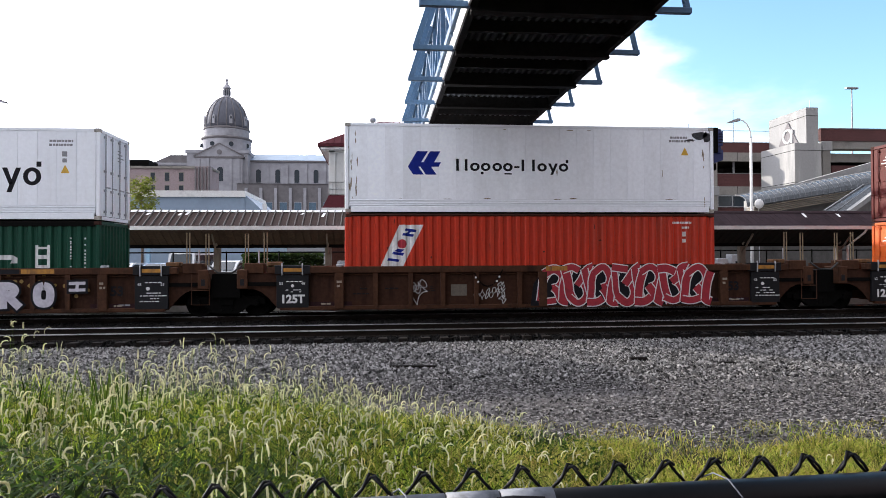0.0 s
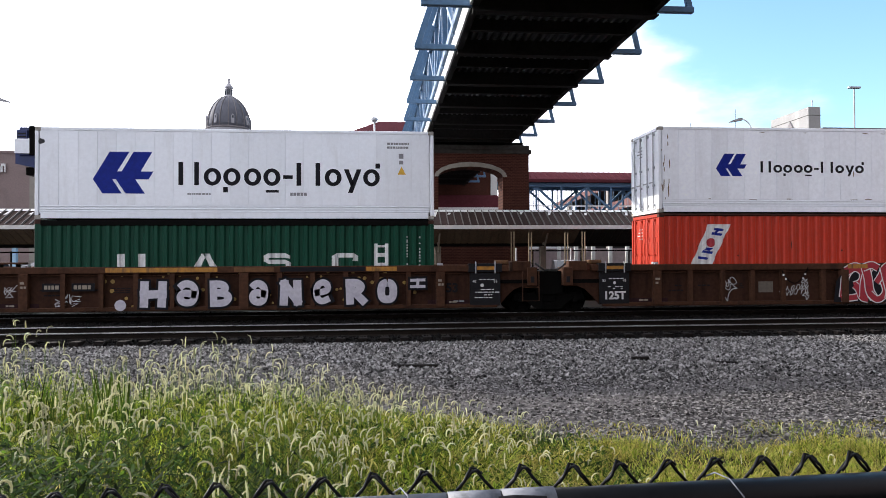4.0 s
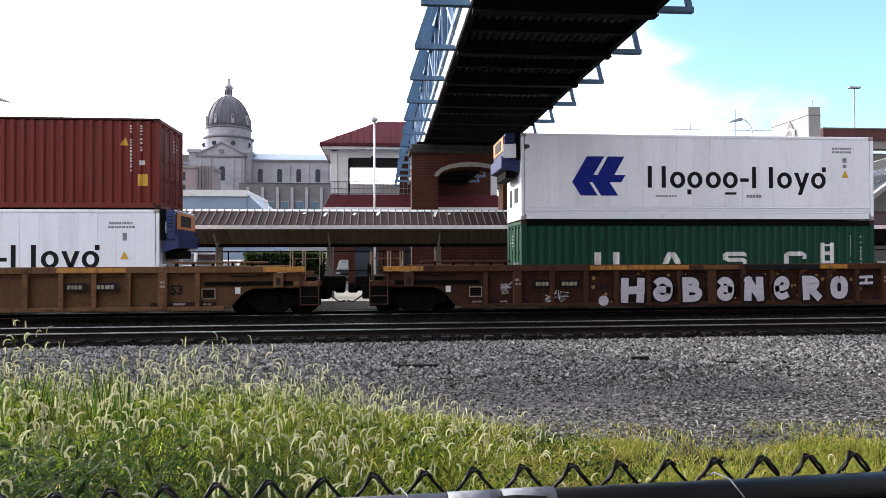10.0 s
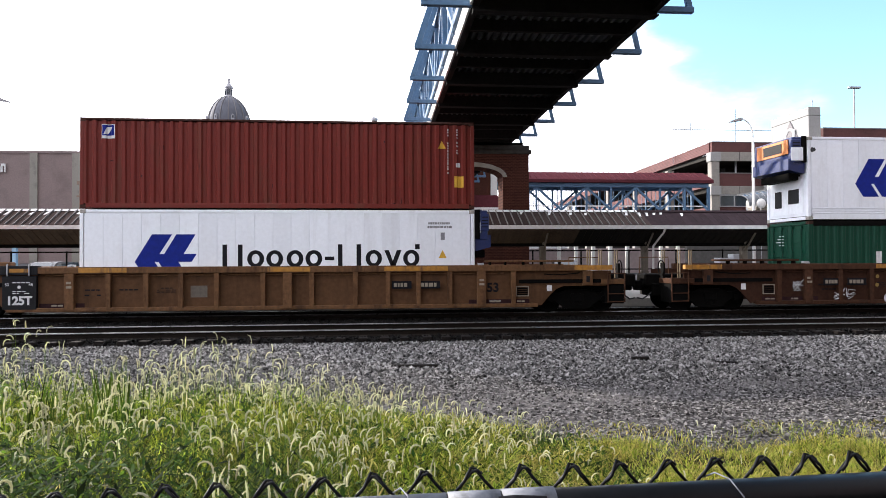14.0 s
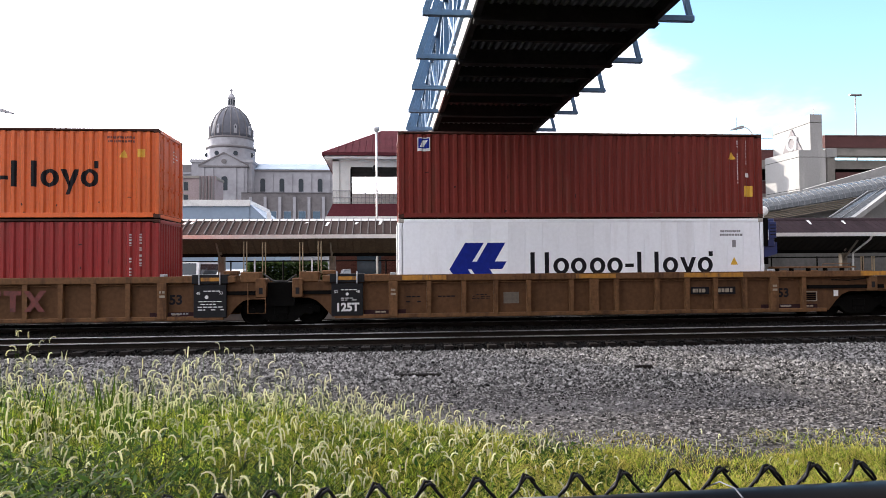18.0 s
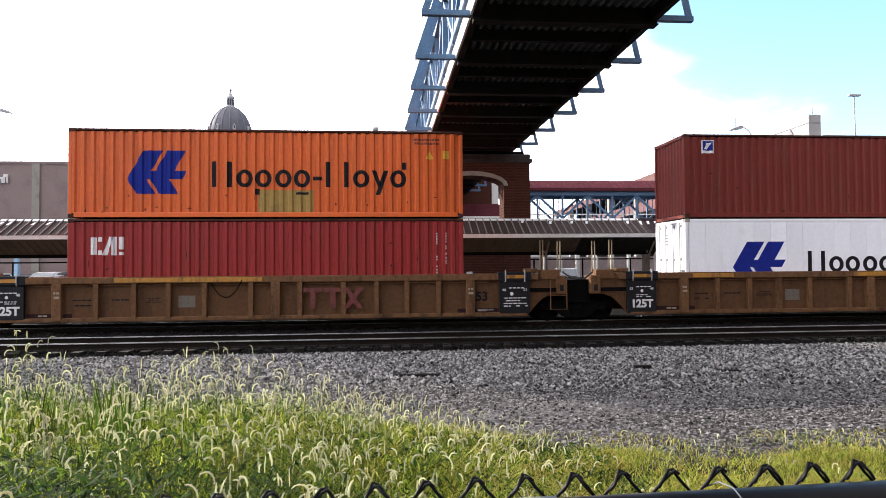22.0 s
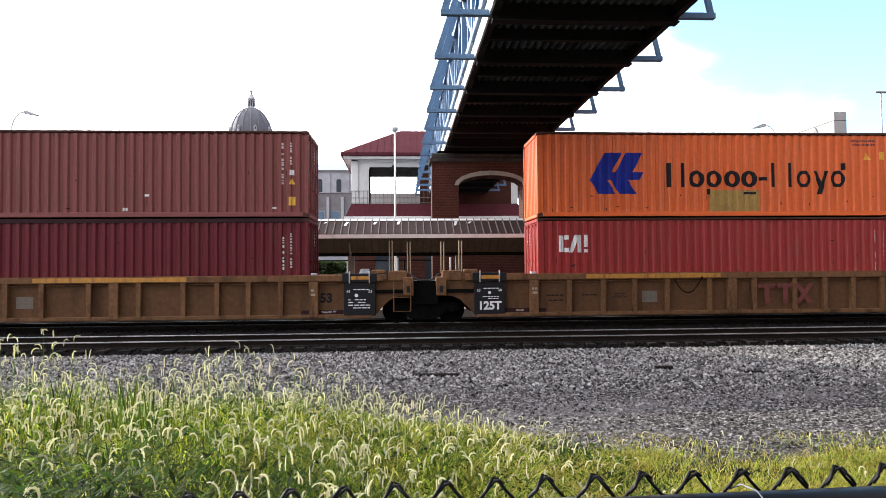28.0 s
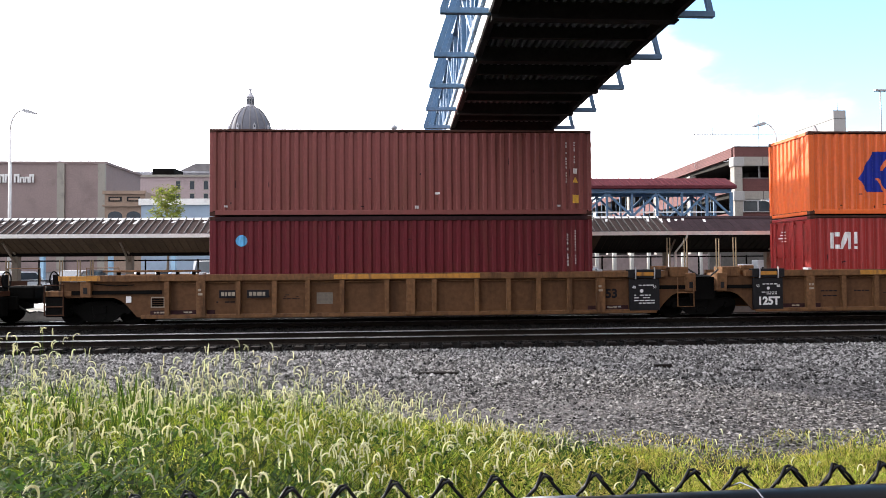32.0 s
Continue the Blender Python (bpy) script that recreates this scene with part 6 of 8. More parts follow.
    brace = Shape().bar((0, CAN_D - 0.1, z_b - 0.35), (0.0, 0.35, z_e - 0.28), 0.06).bar((0, CAN_D, z_b - 0.1), (0, CAN_D - 0.4, z_b + 0.32), 0.07).mesh("brace", POST_TAN)
    pipe = Shape().tube([(0.1, -0.05, z_e - 0.12), (0.1, 0.05, z_e - 0.25), (0.05, CAN_D - 0.25, z_b - 0.1), (0.05, CAN_D - 0.22, 0.2)], 0.045, 6).mesh("downpipe", GUTTER)
    for i in range(-7, 10):
        x = -2.23 + i * 4.53
        part("post", post, POST_TAN, t, at=(x, 0, 0))
        part("brace", brace, POST_TAN, t, at=(x, 0, 0))
        if i % 2 == 1 and x > 11:
            part("downpipe", pipe, GUTTER, t, at=(x + 0.25, 0, 0))
    platform = Shape().box(-60, 70, 25.4, 33.5, -0.4, 0.20)
    solo("platform", platform, CONCRETE, "grey concrete station platform", "platform", "structure")


build_canopy()


# ---- footbridge over the tracks ----
BR_L, BR_R, BR_Z, BAY = 1.95, 6.10, 7.28, 3.05


def build_bridge():
    t = thing("footbridge", "blue-grey steel truss footbridge with a dark underside", "bridge", (0, 0, 0), kind="structure")
    y0, y1 = -12.0, 53.0
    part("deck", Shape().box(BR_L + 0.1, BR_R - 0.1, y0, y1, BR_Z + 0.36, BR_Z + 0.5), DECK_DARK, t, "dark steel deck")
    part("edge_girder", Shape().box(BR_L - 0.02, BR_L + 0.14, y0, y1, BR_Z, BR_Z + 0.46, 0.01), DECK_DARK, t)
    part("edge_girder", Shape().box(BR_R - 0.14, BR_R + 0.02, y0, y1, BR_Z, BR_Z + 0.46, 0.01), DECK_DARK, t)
    # off-white strip puts the left girder's sunlit edge into colour
    part("fascia", Shape().box(BR_L - 0.07, BR_L - 0.022, y0, y1, BR_Z + 0.02, BR_Z + 0.44), GUTTER, t, "off-white fascia strip painting the sunlit girder edge")
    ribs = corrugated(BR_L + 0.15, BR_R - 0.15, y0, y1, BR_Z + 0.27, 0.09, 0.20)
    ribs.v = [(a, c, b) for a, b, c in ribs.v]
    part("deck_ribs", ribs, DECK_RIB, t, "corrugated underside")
    top = BR_Z + 2.9
    for x, s in ((BR_L - 0.05, -1), (BR_R + 0.05, 1)):
        part("bottom_chord", Shape().box(x - 0.11, x + 0.11, y0, y1, BR_Z + 0.45, BR_Z + 0.68, 0.01), BLUE_STEEL, t)
        part("top_chord", Shape().box(x - 0.11, x + 0.11, y0, y1, top - 0.22, top, 0.01), BLUE_STEEL, t)
        part("handrail", Shape().tube([(x - s * 0.2, y0, BR_Z + 1.6), (x - s * 0.2, y1, BR_Z + 1.6)], 0.03, 6), BLUE_STEEL, t)
    n = int((y1 - 14.4) / BAY)
    for i in range(-8, n + 1):
        y = 14.4 + i * BAY
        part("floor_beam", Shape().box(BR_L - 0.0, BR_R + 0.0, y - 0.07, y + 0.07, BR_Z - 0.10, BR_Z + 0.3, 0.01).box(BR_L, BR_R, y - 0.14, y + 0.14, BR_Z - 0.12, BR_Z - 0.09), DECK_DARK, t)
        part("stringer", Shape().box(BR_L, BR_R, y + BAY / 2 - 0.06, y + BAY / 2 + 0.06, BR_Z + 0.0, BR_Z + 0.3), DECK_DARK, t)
        for x, s, out in ((BR_L, -1, 1.13), (BR_R, 1, 0.85)):
            e = x + s * out
            xb = x + s * 0.05
            part("outrigger", Shape().box(min(x, e), max(x, e), y - 0.07, y + 0.07, BR_Z + 0.0, BR_Z + 0.13, 0.008), BLUE_STEEL, t, "blue steel outrigger")
            part("strut", Shape().bar((e - s * 0.08, y, BR_Z + 0.1), (xb + s * 0.12, y, top - 0.15), 0.15 if s < 0 else 0.11), BLUE_STEEL, t)
            part("truss_post", Shape().bar((xb, y, BR_Z + 0.4), (xb, y, top - 0.1), 0.16), BLUE_STEEL, t)
            a, b = (y, y + BAY) if i % 2 else (y + BAY, y)
            if y + BAY < y1 + 1:
                part("diagonal", Shape().bar((xb, a, BR_Z + 0.6), (xb, b, top - 0.12), 0.14), BLUE_STEEL, t)
                part("lattice", Shape().bar((xb, y + BAY / 2, BR_Z + 0.6), (xb, y + BAY / 2, top - 0.12), 0.09), BLUE_STEEL, t)
                if s < 0:
                    part("screen_panel", Shape().box(xb + 0.08, xb + 0.10, y + 0.1, y + BAY - 0.1, BR_Z + 0.7, BR_Z + 2.0), BLUE_MESH, t, "pale blue screen panel")


build_bridge()


def arch_points(cx, z_spring, rx, rz, n=12):
    return [(cx + rx * math.cos(math.pi * i / n), z_spring + rz * math.sin(math.pi * i / n)) for i in range(n + 1)]


def build_pier(y, x0, x1, top, z_spring, thick, name):
    """Brick pier with a segmental stone arch through it and a stone cap."""
    t = thing(name, "red-brown brick bridge pier with a pale stone arch", "bridge pier", (0, y, 0), kind="structure")
    cx, rx, rz = (x0 + x1) / 2, 1.54, 0.48
    a = arch_points(cx, z_spring, rx, rz)
    sill = 3.95
    left = Shape().box(x0, cx - rx, 0, thick, 0.0, top - 0.45)
    right = Shape().box(cx + rx, x1, 0, thick, 0.0, top - 0.45)
    part("brick_leg", left, BRICK, t, "brick leg")
    part("brick_leg", right, BRICK, t, "brick leg")
    part("spandrel", Shape().prism([(cx + rx, top - 0.45), *a, (cx - rx, top - 0.45)], 0.0, thick), BRICK, t)
    part("lower_wall", Shape().box(cx - rx, cx + rx, 0.05, thick, 0.0, sill), BRICK, t)
    part("stone_sill", Shape().box(cx - rx, cx + rx, -0.06, thick, sill, sill + 0.14), STAINED, t)
    vo = arch_points(cx, z_spring, rx, rz, 10)
    vu = arch_points(cx, z_spring, rx + 0.20, rz + 0.21, 10)
    for i in range(10):
        part("voussoir", Shape().prism([vo[i], vo[i + 1], vu[i + 1], vu[i]], -0.05, 0.0), STONE, t)
    part("cap", Shape().box(x0 - 0.12, x1 + 0.12, -0.12, thick + 0.12, top - 0.45, top - 0.25, 0.03).box(x0 - 0.02, x1 + 0.02, -0.04, thick, top - 0.25, top - 0.03, 0.03), STAINED, t, "dark weathered stone cap")
    for s in (-1, 1):
        xx = cx + s * 2.1
        part("bearing_block", Shape().box(xx - 0.45, xx + 0.45, 0.1, 0.8, top - 0.05, top + 0.12, 0.02), STEEL_DARK, t)
    return t


build_pier(31.4, 1.33, 6.93, 7.20, 5.66, 1.3, "brick_pier")
build_pier(-11.0, 1.33, 6.93, 7.20, 5.66, 1.3, "brick_pier")


def sky_blocker():
    """Unseen plain brick block, added behind the camera to dim the train's right side."""
    t = thing("sky_blocker", "unseen brick block added to dim the right of the train", "building", (0, -12, 0), kind="structure")
    part("wall", Shape().box(13, 78, -10, 0, 0, 17.0), BRICK_FAR, t)
    part("coping", Shape().box(12.8, 78.2, -10.2, 0.2, 17.0, 17.3), STONE, t)


sky_blocker()


# ---- buildings behind the platform ----
def window(parent, x, y, z, w, h, glass=GLASS_DARK, frame_mat=STONE, arched=False, depth=0.12, label=""):
    win = part("window", Shape().box(x - w / 2 - 0.1, x + w / 2 + 0.1, y - 0.05, y + depth, z - 0.18, z, 0.0).box(x - w / 2 - 0.08, x - w / 2, y - 0.03, y + depth, z, z + h).box(x + w / 2, x + w / 2 + 0.08, y - 0.03, y + depth, z, z + h).box(x - w / 2 - 0.1, x + w / 2 + 0.1, y - 0.05, y + depth, z + h, z + h + 0.15), frame_mat, parent, label)
    pane = Shape()
    if arched:
        pane.prism([(x - w / 2, z), (x + w / 2, z), *arch_points(x, z + h - w / 2, w / 2, w / 2, 8)], y - 0.035, y + 0.02)
    else:
        pane.box(x - w / 2, x + w / 2, y - 0.02, y + 0.02, z, z + h)
    part("pane", pane, glass, win)
    return win


def stair_tower():
    """The red-roofed tower at the far end of the footbridge: open gallery, white walls, two roofs."""
    t = thing("stair_tower", "white stair tower with a dark red hipped metal roof", "building", (0, 50, 0))
    x0, x1, y1 = -3.9, 8.6, 9.0
    part("lower_wall", Shape().box(x0 + 0.2, x1 - 0.2, 0.2, y1, 0, 5.6), BRICK, t)
    part("skirt_roof", Shape().add([(x0 - 0.45, -0.45, 5.55), (x1 + 0.45, -0.45, 5.55), (x1 + 0.45, y1 + 0.45, 5.55), (x0 - 0.45, y1 + 0.45, 5.55), (x0, 0, 6.55), (x1, 0, 6.55), (x1, y1, 6.55), (x0, y1, 6.55)], [(3, 2, 1, 0), (0, 1, 5, 4), (1, 2, 6, 5), (2, 3, 7, 6), (3, 0, 4, 7), (4, 5, 6, 7)]), RED_ROOF, t, "dark red skirt roof")
    part("skirt_gutter", Shape().box(x0 - 0.5, x1 + 0.5, -0.55, -0.42, 5.40, 5.58), GUTTER, t)
    for x in (x0 + 0.25, x1 - 0.25):
        for y in (0.25, y1 - 0.25):
            part("pillar", Shape().box(x - 0.25, x + 0.25, y - 0.25, y + 0.25, 6.55, 9.9, 0.02), WHITE_WALL, t)
    part("wall_panel", Shape().box(x0 + 0.5, -2.55, 0.1, 0.3, 6.55, 9.9), WHITE_WALL, t)
    part("wall_panel", Shape().box(1.2, x1 - 0.5, 0.1, 0.3, 6.55, 9.9), BRICK, t)
    part("header", Shape().box(-2.55, 1.2, 0.1, 0.3, 8.66, 9.32), DARK_INSIDE, t, "dark header")
    part("wall_panel", Shape().box(-2.55, 1.2, 0.1, 0.3, 9.32, 9.9), WHITE_WALL, t)
    part("back_wall", Shape().box(x0 + 0.5, x1 - 0.5, y1 - 0.3, y1 - 0.1, 6.55, 8.3), WHITE_WALL, t)
    part("frame_post", Shape().box(-2.6, -2.48, 0.02, 0.1, 6.55, 9.2), STEEL_DARK, t)
    rail = Shape()
    for z in (6.62, 7.0, 7.52):
        rail.tube([(-3.9, -0.02, z), (3, -0.02, z)], 0.025, 5)
    for i in range(24):
        x = -3.9 + i * 0.3
        rail.tube([(x, -0.02, 6.55), (x, -0.02, 7.52)], 0.012 if i % 4 else 0.025, 5)
    part("railing", rail, GLAZING, t, "thin grey steel railing")
    part("ceiling", Shape().box(x0, x1, 0, y1, 9.75, 9.9), WHITE_WALL, t)
    part("eave_board", Shape().box(x0 - 0.75, x1 + 0.75, -0.75, y1 + 0.75, 10.05, 10.28, 0.03), RED_ROOF, t, "dark red eaves")
    part("soffit", Shape().box(x0 - 0.55, x1 + 0.55, -0.55, y1 + 0.55, 9.86, 10.05), GUTTER, t)
    part("roof", Shape().add([(x0 - 0.75, -0.75, 10.28), (x1 + 0.75, -0.75, 10.28), (x1 + 0.75, y1 + 0.75, 10.28), (x0 - 0.75, y1 + 0.75, 10.28), (x0 + 3.6, y1 / 2, 12.95), (x1 - 3.6, y1 / 2, 12.95)], [(3, 2, 1, 0), (0, 1, 5, 4), (1, 2, 5), (2, 3, 4, 5), (3, 0, 4)]), RED_ROOF, t, "dark red metal roof")
    for i in range(28):
        x = x0 - 0.6 + i * 0.5
        u = min(1.0, (x - x0 + 0.75) / 4.35, (x1 + 0.75 - x) / 4.35)
        if u > 0.05:
            part("roof_seam", Shape().bar((x, -0.75, 10.30), (x, -0.75 + (y1 / 2 + 0.75) * u, 10.30 + 2.67 * u), 0.05, 0.07), RED_ROOF, t)
    part("dome_camera", Shape().lathe([(0.16, 8.95), (0.2, 9.1), (0.14, 9.3), (0.05, 9.45)], 10, (-0.8, 0.0, 0)), BLACK_PANEL, t)
    return t


stair_tower()


def covered_walk():
    """Covered bridge from the tower to the car park: truss windows under a red roof."""
    t = thing("covered_walkway", "covered footbridge with blue trusses and a red roof", "bridge", (0, 55, 0))
    x0, x1, zf, ze, zr = 8.5, 27.8, 5.75, 8.35, 9.2
    part("floor_slab", Shape().box(x0, x1, 0, 3.2, zf - 0.35, zf), BLUE_STEEL, t)
    part("top_beam", Shape().box(x0, x1, -0.02, 0.2, 7.75, 8.1, 0.02), BLUE_STEEL, t, "blue steel top chord")
    part("top_beam", Shape().box(x0, x1, 3.0, 3.2, 7.75, 8.1, 0.02), BLUE_STEEL, t)
    part("eave", Shape().box(x0, x1 + 0.3, -0.35, 3.55, 8.1, ze, 0.02), RED_ROOF, t, "dark red eaves")
    part("roof", Shape().prism([(-0.35, ze), (1.6, zr), (3.55, ze)], x0, x1 + 0.3, "x"), RED_ROOF, t, "red metal roof")
    for i in range(40):
        x = x0 + i * 0.48
        part("roof_seam", Shape().bar((x, -0.35, ze + 0.02), (x, 1.6, zr + 0.02), 0.05, 0.06), RED_ROOF, t)
    part("handrail", Shape().box(x0, x1, 0.05, 0.12, zf + 0.35, zf + 0.45), GUTTER, t)
    n = 9
    w = (x1 - x0) / n
    for i in range(n + 1):
        x = x0 + i * w
        for y in (0.08, 3.1):
            part("truss_post", Shape().bar((x, y, zf), (x, y, 7.8), 0.22 if i in (0, n - 1, n) else 0.16), BLUE_STEEL, t)
            if i < n:
                a, b = (x, x + w) if i % 2 else (x + w, x)
                part("diagonal", Shape().bar((a, y, zf + 0.05), (b, y, 7.75), 0.17), BLUE_STEEL, t)
        for dx in range(1, 5):
            if i < n:
                part("mullion", Shape().bar((x + dx * w / 5, 3.0, zf), (x + dx * w / 5, 3.0, 7.8), 0.05), BLUE_STEEL, t)


covered_walk()


def garage():
    """Car park of open decks: brick parapets on concrete beams and columns."""
    t = thing("parking_garage", "open-deck car park with dark brick parapets and concrete columns", "building", (0, 62, 0))
    x0, x1, depth = 31.7, 75.0, 60.0
    decks = ((12.93, 11.97, 11.12), (9.90, 8.67, 7.87), (6.67, 5.45, 4.6))
    # solid near-black blocks stand in for the shade inside the open decks
    part("core", Shape().box(x0 + 4, x1 - 1, 5.0, depth, 0, 11.2), DARK_INSIDE, t, "solid dark block in place of the shaded deck interior")
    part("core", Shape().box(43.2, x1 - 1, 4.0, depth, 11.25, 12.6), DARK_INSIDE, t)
    for hi, lo, low in decks:
        part("parapet", Shape().box(x0, 42.4, 0, 0.4, lo, hi), GARAGE_BRICK, t, "dark red brick parapet")
        part("coping", Shape().box(x0 - 0.05, 42.4, -0.06, 0.46, hi, hi + 0.07), CATH_DARK, t, "dark coping")
        part("deck_beam", Shape().box(x0 + 0.05, x1, -0.15, 0.3, low, lo), CONCRETE, t, "concrete beam")
        for x in (34.4, 37.0, 39.6):
            part("beam_joint", Shape().box(x - 0.02, x + 0.02, -0.156, 0.1, low, lo), STAINED, t)
        part("deck_slab", Shape().box(x0 + 0.3, x1, 0.3, depth, lo - 0.5, lo - 0.05), STAINED, t)
        part("parapet", Shape().prism([(0.4, lo), (depth, lo - 1.0), (depth, hi - 1.0), (0.4, hi)], x0 - 0.1, x0 + 0.3, "x"), GARAGE_BRICK, t, "brick parapet of the side ramp")
    part("parapet", Shape().box(42.45, x1, -1.0, -0.4, 13.06, 14.2), GARAGE_BRICK, t, "dark red brick parapet")
    part("coping", Shape().box(42.4, x1, -1.06, -0.35, 14.2, 14.3), CATH_DARK, t)
    part("deck_beam", Shape().box(43.0, x1, -0.9, 0.3, 12.3, 13.06), CONCRETE, t)
    part("parapet", Shape().box(43.7, x1, -0.7, -0.3, 9.4, 10.7), GARAGE_BRICK, t)
    for x in (31.9, 42.95, 52.0, 61.0, 70.0):
        y = 0 if x < 40 else -0.8
        part("column", Shape().box(x - 0.4, x + 0.4, y - 0.3, y + 0.5, 0, 11.8 if x < 40 else 12.9, 0.03), CONCRETE, t)
        for z in ((11.02, 7.75) if x < 40 else (12.08, 8.8)):
            part("capital", Shape().box(x - 0.53, x + 0.53, y - 0.42, y + 0.5, z, z + 0.9, 0.04), PALE_CONCRETE, t, "pale concrete capital")
    for y in (10, 20, 30, 40, 50):
        part("column", Shape().box(x0 - 0.2, x0 + 0.5, y - 0.4, y + 0.4, 0, 11.4), CONCRETE, t)
    part("inner_post", Shape().box(34.9, 35.05, 1.5, 1.65, 8.6, 11.9), GALV, t)
    part("window_band", Shape().box(32.4, 35.4, -0.05, 0.1, 6.67, 7.80), GLASS_DARK, t, "dark strip window")
    part("window_frame", Shape().box(32.35, 35.45, -0.12, 0.05, 7.72, 7.84).box(32.35, 35.45, -0.12, 0.05, 6.66, 6.74).box(32.35, 32.45, -0.12, 0.05, 6.7, 7.8).box(33.82, 33.94, -0.12, 0.05, 6.7, 7.8).box(35.35, 35.45, -0.12, 0.05, 6.7, 7.8), GALV, t)
    part("roof_railing", Shape().tube([(x0 - 0.4, 8, 15.7), (43, 8, 15.7)], 0.035, 5).tube([(31.4, 8, 12.0), (31.4, 8, 16.4)], 0.035, 5).tube([(33.4, 8, 12.0), (33.4, 8, 16.4)], 0.035, 5).tube([(38.5, 8, 12.0), (38.5, 8, 18)], 0.035, 5).tube([(43, 8, 12.0), (43, 8, 16.4)], 0.035, 5), GALV, t, "thin roof railing")
    # concrete stair shaft and its taller head, cast in lifts with open joints
    part("stair_shaft", Shape().prism([(36.2, -1.2), (36.48, -6.0), (38.97, -6.0), (41.5, -1.2)], 0, 11.90, "z"), PALE_CONCRETE, t, "pale concrete stair shaft")
    part("stair_head", Shape().prism([(37.75, 0.0), (37.66, -5.9), (38.78, -5.9), (41.2, 0.0)], 11.90, 15.12, "z"), PALE_CONCRETE, t, "taller concrete head")
    for z in (11.25, 8.4):
        part("cast_joint", Shape().prism([(36.195, -1.2), (36.475, -6.006), (38.976, -6.006), (41.51, -1.2)], z, z + 0.05, "z"), STAINED, t)
    part("cast_joint", Shape().prism([(37.745, 0.0), (37.654, -5.906), (38.786, -5.906), (41.21, 0.0)], 14.35, 14.40, "z"), STAINED, t)
    part("sign_triangle", Shape().prism([(-4.75, 12.15), (-1.75, 12.15), (-3.25, 14.3)], 37.58, 37.70, "x"), CATH_DARK, t, "grey triangular sign")
    part("sign_ring", Shape().tube([(37.56, -3.3 + 0.62 * math.cos(a), 12.95 + 0.60 * math.sin(a)) for a in [i * math.pi / 8 for i in range(17)]], 0.12, 6).box(37.46, 37.6, -4.05, -3.85, 12.3, 13.5), GUTTER, t, "white ring on the sign")
    return t


garage()


def glass_roof():
    """Low hall with a rounded glass eave and slanted skylight beside the car park."""
    t = thing("station_hall", "concrete station hall with a rounded glass eave", "building", (0, 46, 0))
    part("hall_wall", Shape().box(28.3, 60, 2.5, 4.0, 0, 6.2), PALE_CONCRETE, t)
    part("sloped_parapet", Shape().prism([(28.6, 6.2), (60, 6.2), (60, 15.1), (29.5, 6.76)], 3.6, 4.2), PALE_CONCRETE, t, "sloping concrete parapet")
    for i in range(30):
        x, w = 27.0 + i * 0.46, 0.44
        z0, rise = 5.62 + (x - 27.35) * 0.155, 0.155 * 0.44
        pts = [(1.2 + 1.6 * (1 - math.cos(a)), z0 + (0.95 + 0.012 * i) * math.sin(a)) for a in [k * math.pi / 2 / 5 for k in range(6)]]
        v = [p for y, z in pts for p in ((x, y, z), (x + w, y, z + rise), (x, y + 0.04, z - 0.04), (x + w, y + 0.04, z + rise - 0.04))]
        f = [q for k in range(5) for q in ((4 * k, 4 * k + 1, 4 * k + 5, 4 * k + 4), (4 * k + 6, 4 * k + 7, 4 * k + 3, 4 * k + 2), (4 * k, 4 * k + 4, 4 * k + 6, 4 * k + 2), (4 * k + 3, 4 * k + 7, 4 * k + 5, 4 * k + 1))] + [(2, 3, 1, 0), (20, 21, 23, 22)]
        part("glass_bay", Shape().add(v, f), ROOF_GLASS, t, "curved glass bay")
        part("glazing_bar", Shape().tube([(x - 0.01, a, b + 0.015) for a, b in pts], 0.022, 4), GLAZING, t)
    part("glass_head", Shape().bar((27.0, 2.85, 6.55), (40.8, 2.85, 9.05), 0.10), PALE_CONCRETE, t, "pale edge above the glass")
    for i in range(5):
        part("cornice", Shape().prism([(27.6, 4.95 + 0.12 * i), (44, 7.55 + 0.14 * i), (44, 7.62 + 0.14 * i), (27.6, 5.02 + 0.12 * i)], 1.25 + 0.04 * i, 2.5), TAN_BAND, t, "banded tan cornice")
    sky = Shape().add([(31.15, -1.5, 5.02), (32.9, -1.5, 5.03), (38.2, 0.85, 7.7), (35.86, 0.8, 7.13), (31.15, -1.4, 4.85), (32.9, -1.4, 4.85), (38.2, 0.95, 7.5), (35.86, 0.9, 6.95)], [(0, 1, 2, 3), (7, 6, 5, 4), (0, 4, 5, 1), (1, 5, 6, 2), (2, 6, 7, 3), (3, 7, 4, 0)])
    part("skylight", sky, ROOF_GLASS, t, "slanted skylight")
    part("skylight_frame", Shape().bar((31.1, -1.55, 5.05), (35.86, 0.75, 7.18), 0.09).bar((35.86, 0.75, 7.18), (38.2, 0.8, 7.75), 0.08).bar((32.0, -1.55, 5.05), (37.0, 0.75, 7.45), 0.05), GLAZING, t)
    part("skylight_kerb", Shape().bar((32.9, -1.6, 4.95), (38.3, 0.75, 7.65), 0.34), PALE_CONCRETE, t, "slanted concrete kerb")
    part("front_wall", Shape().box(20.5, 60, -2.3, -2.0, 0, 4.6), WALL_STAINED, t, "stained concrete front wall")
    part("dish", Shape().lathe([(0.02, -0.09), (0.16, -0.06), (0.28, 0.02), (0.31, 0.07), (0.29, 0.07), (0.14, -0.02)], 16, (23.69, -6.0, 5.16), "y"), GUTTER, t, "white satellite dish")
    part("dish_mast", Shape().tube([(23.69, -5.9, 5.1), (23.69, -5.9, 0.0)], 0.03, 6), GALV, t)


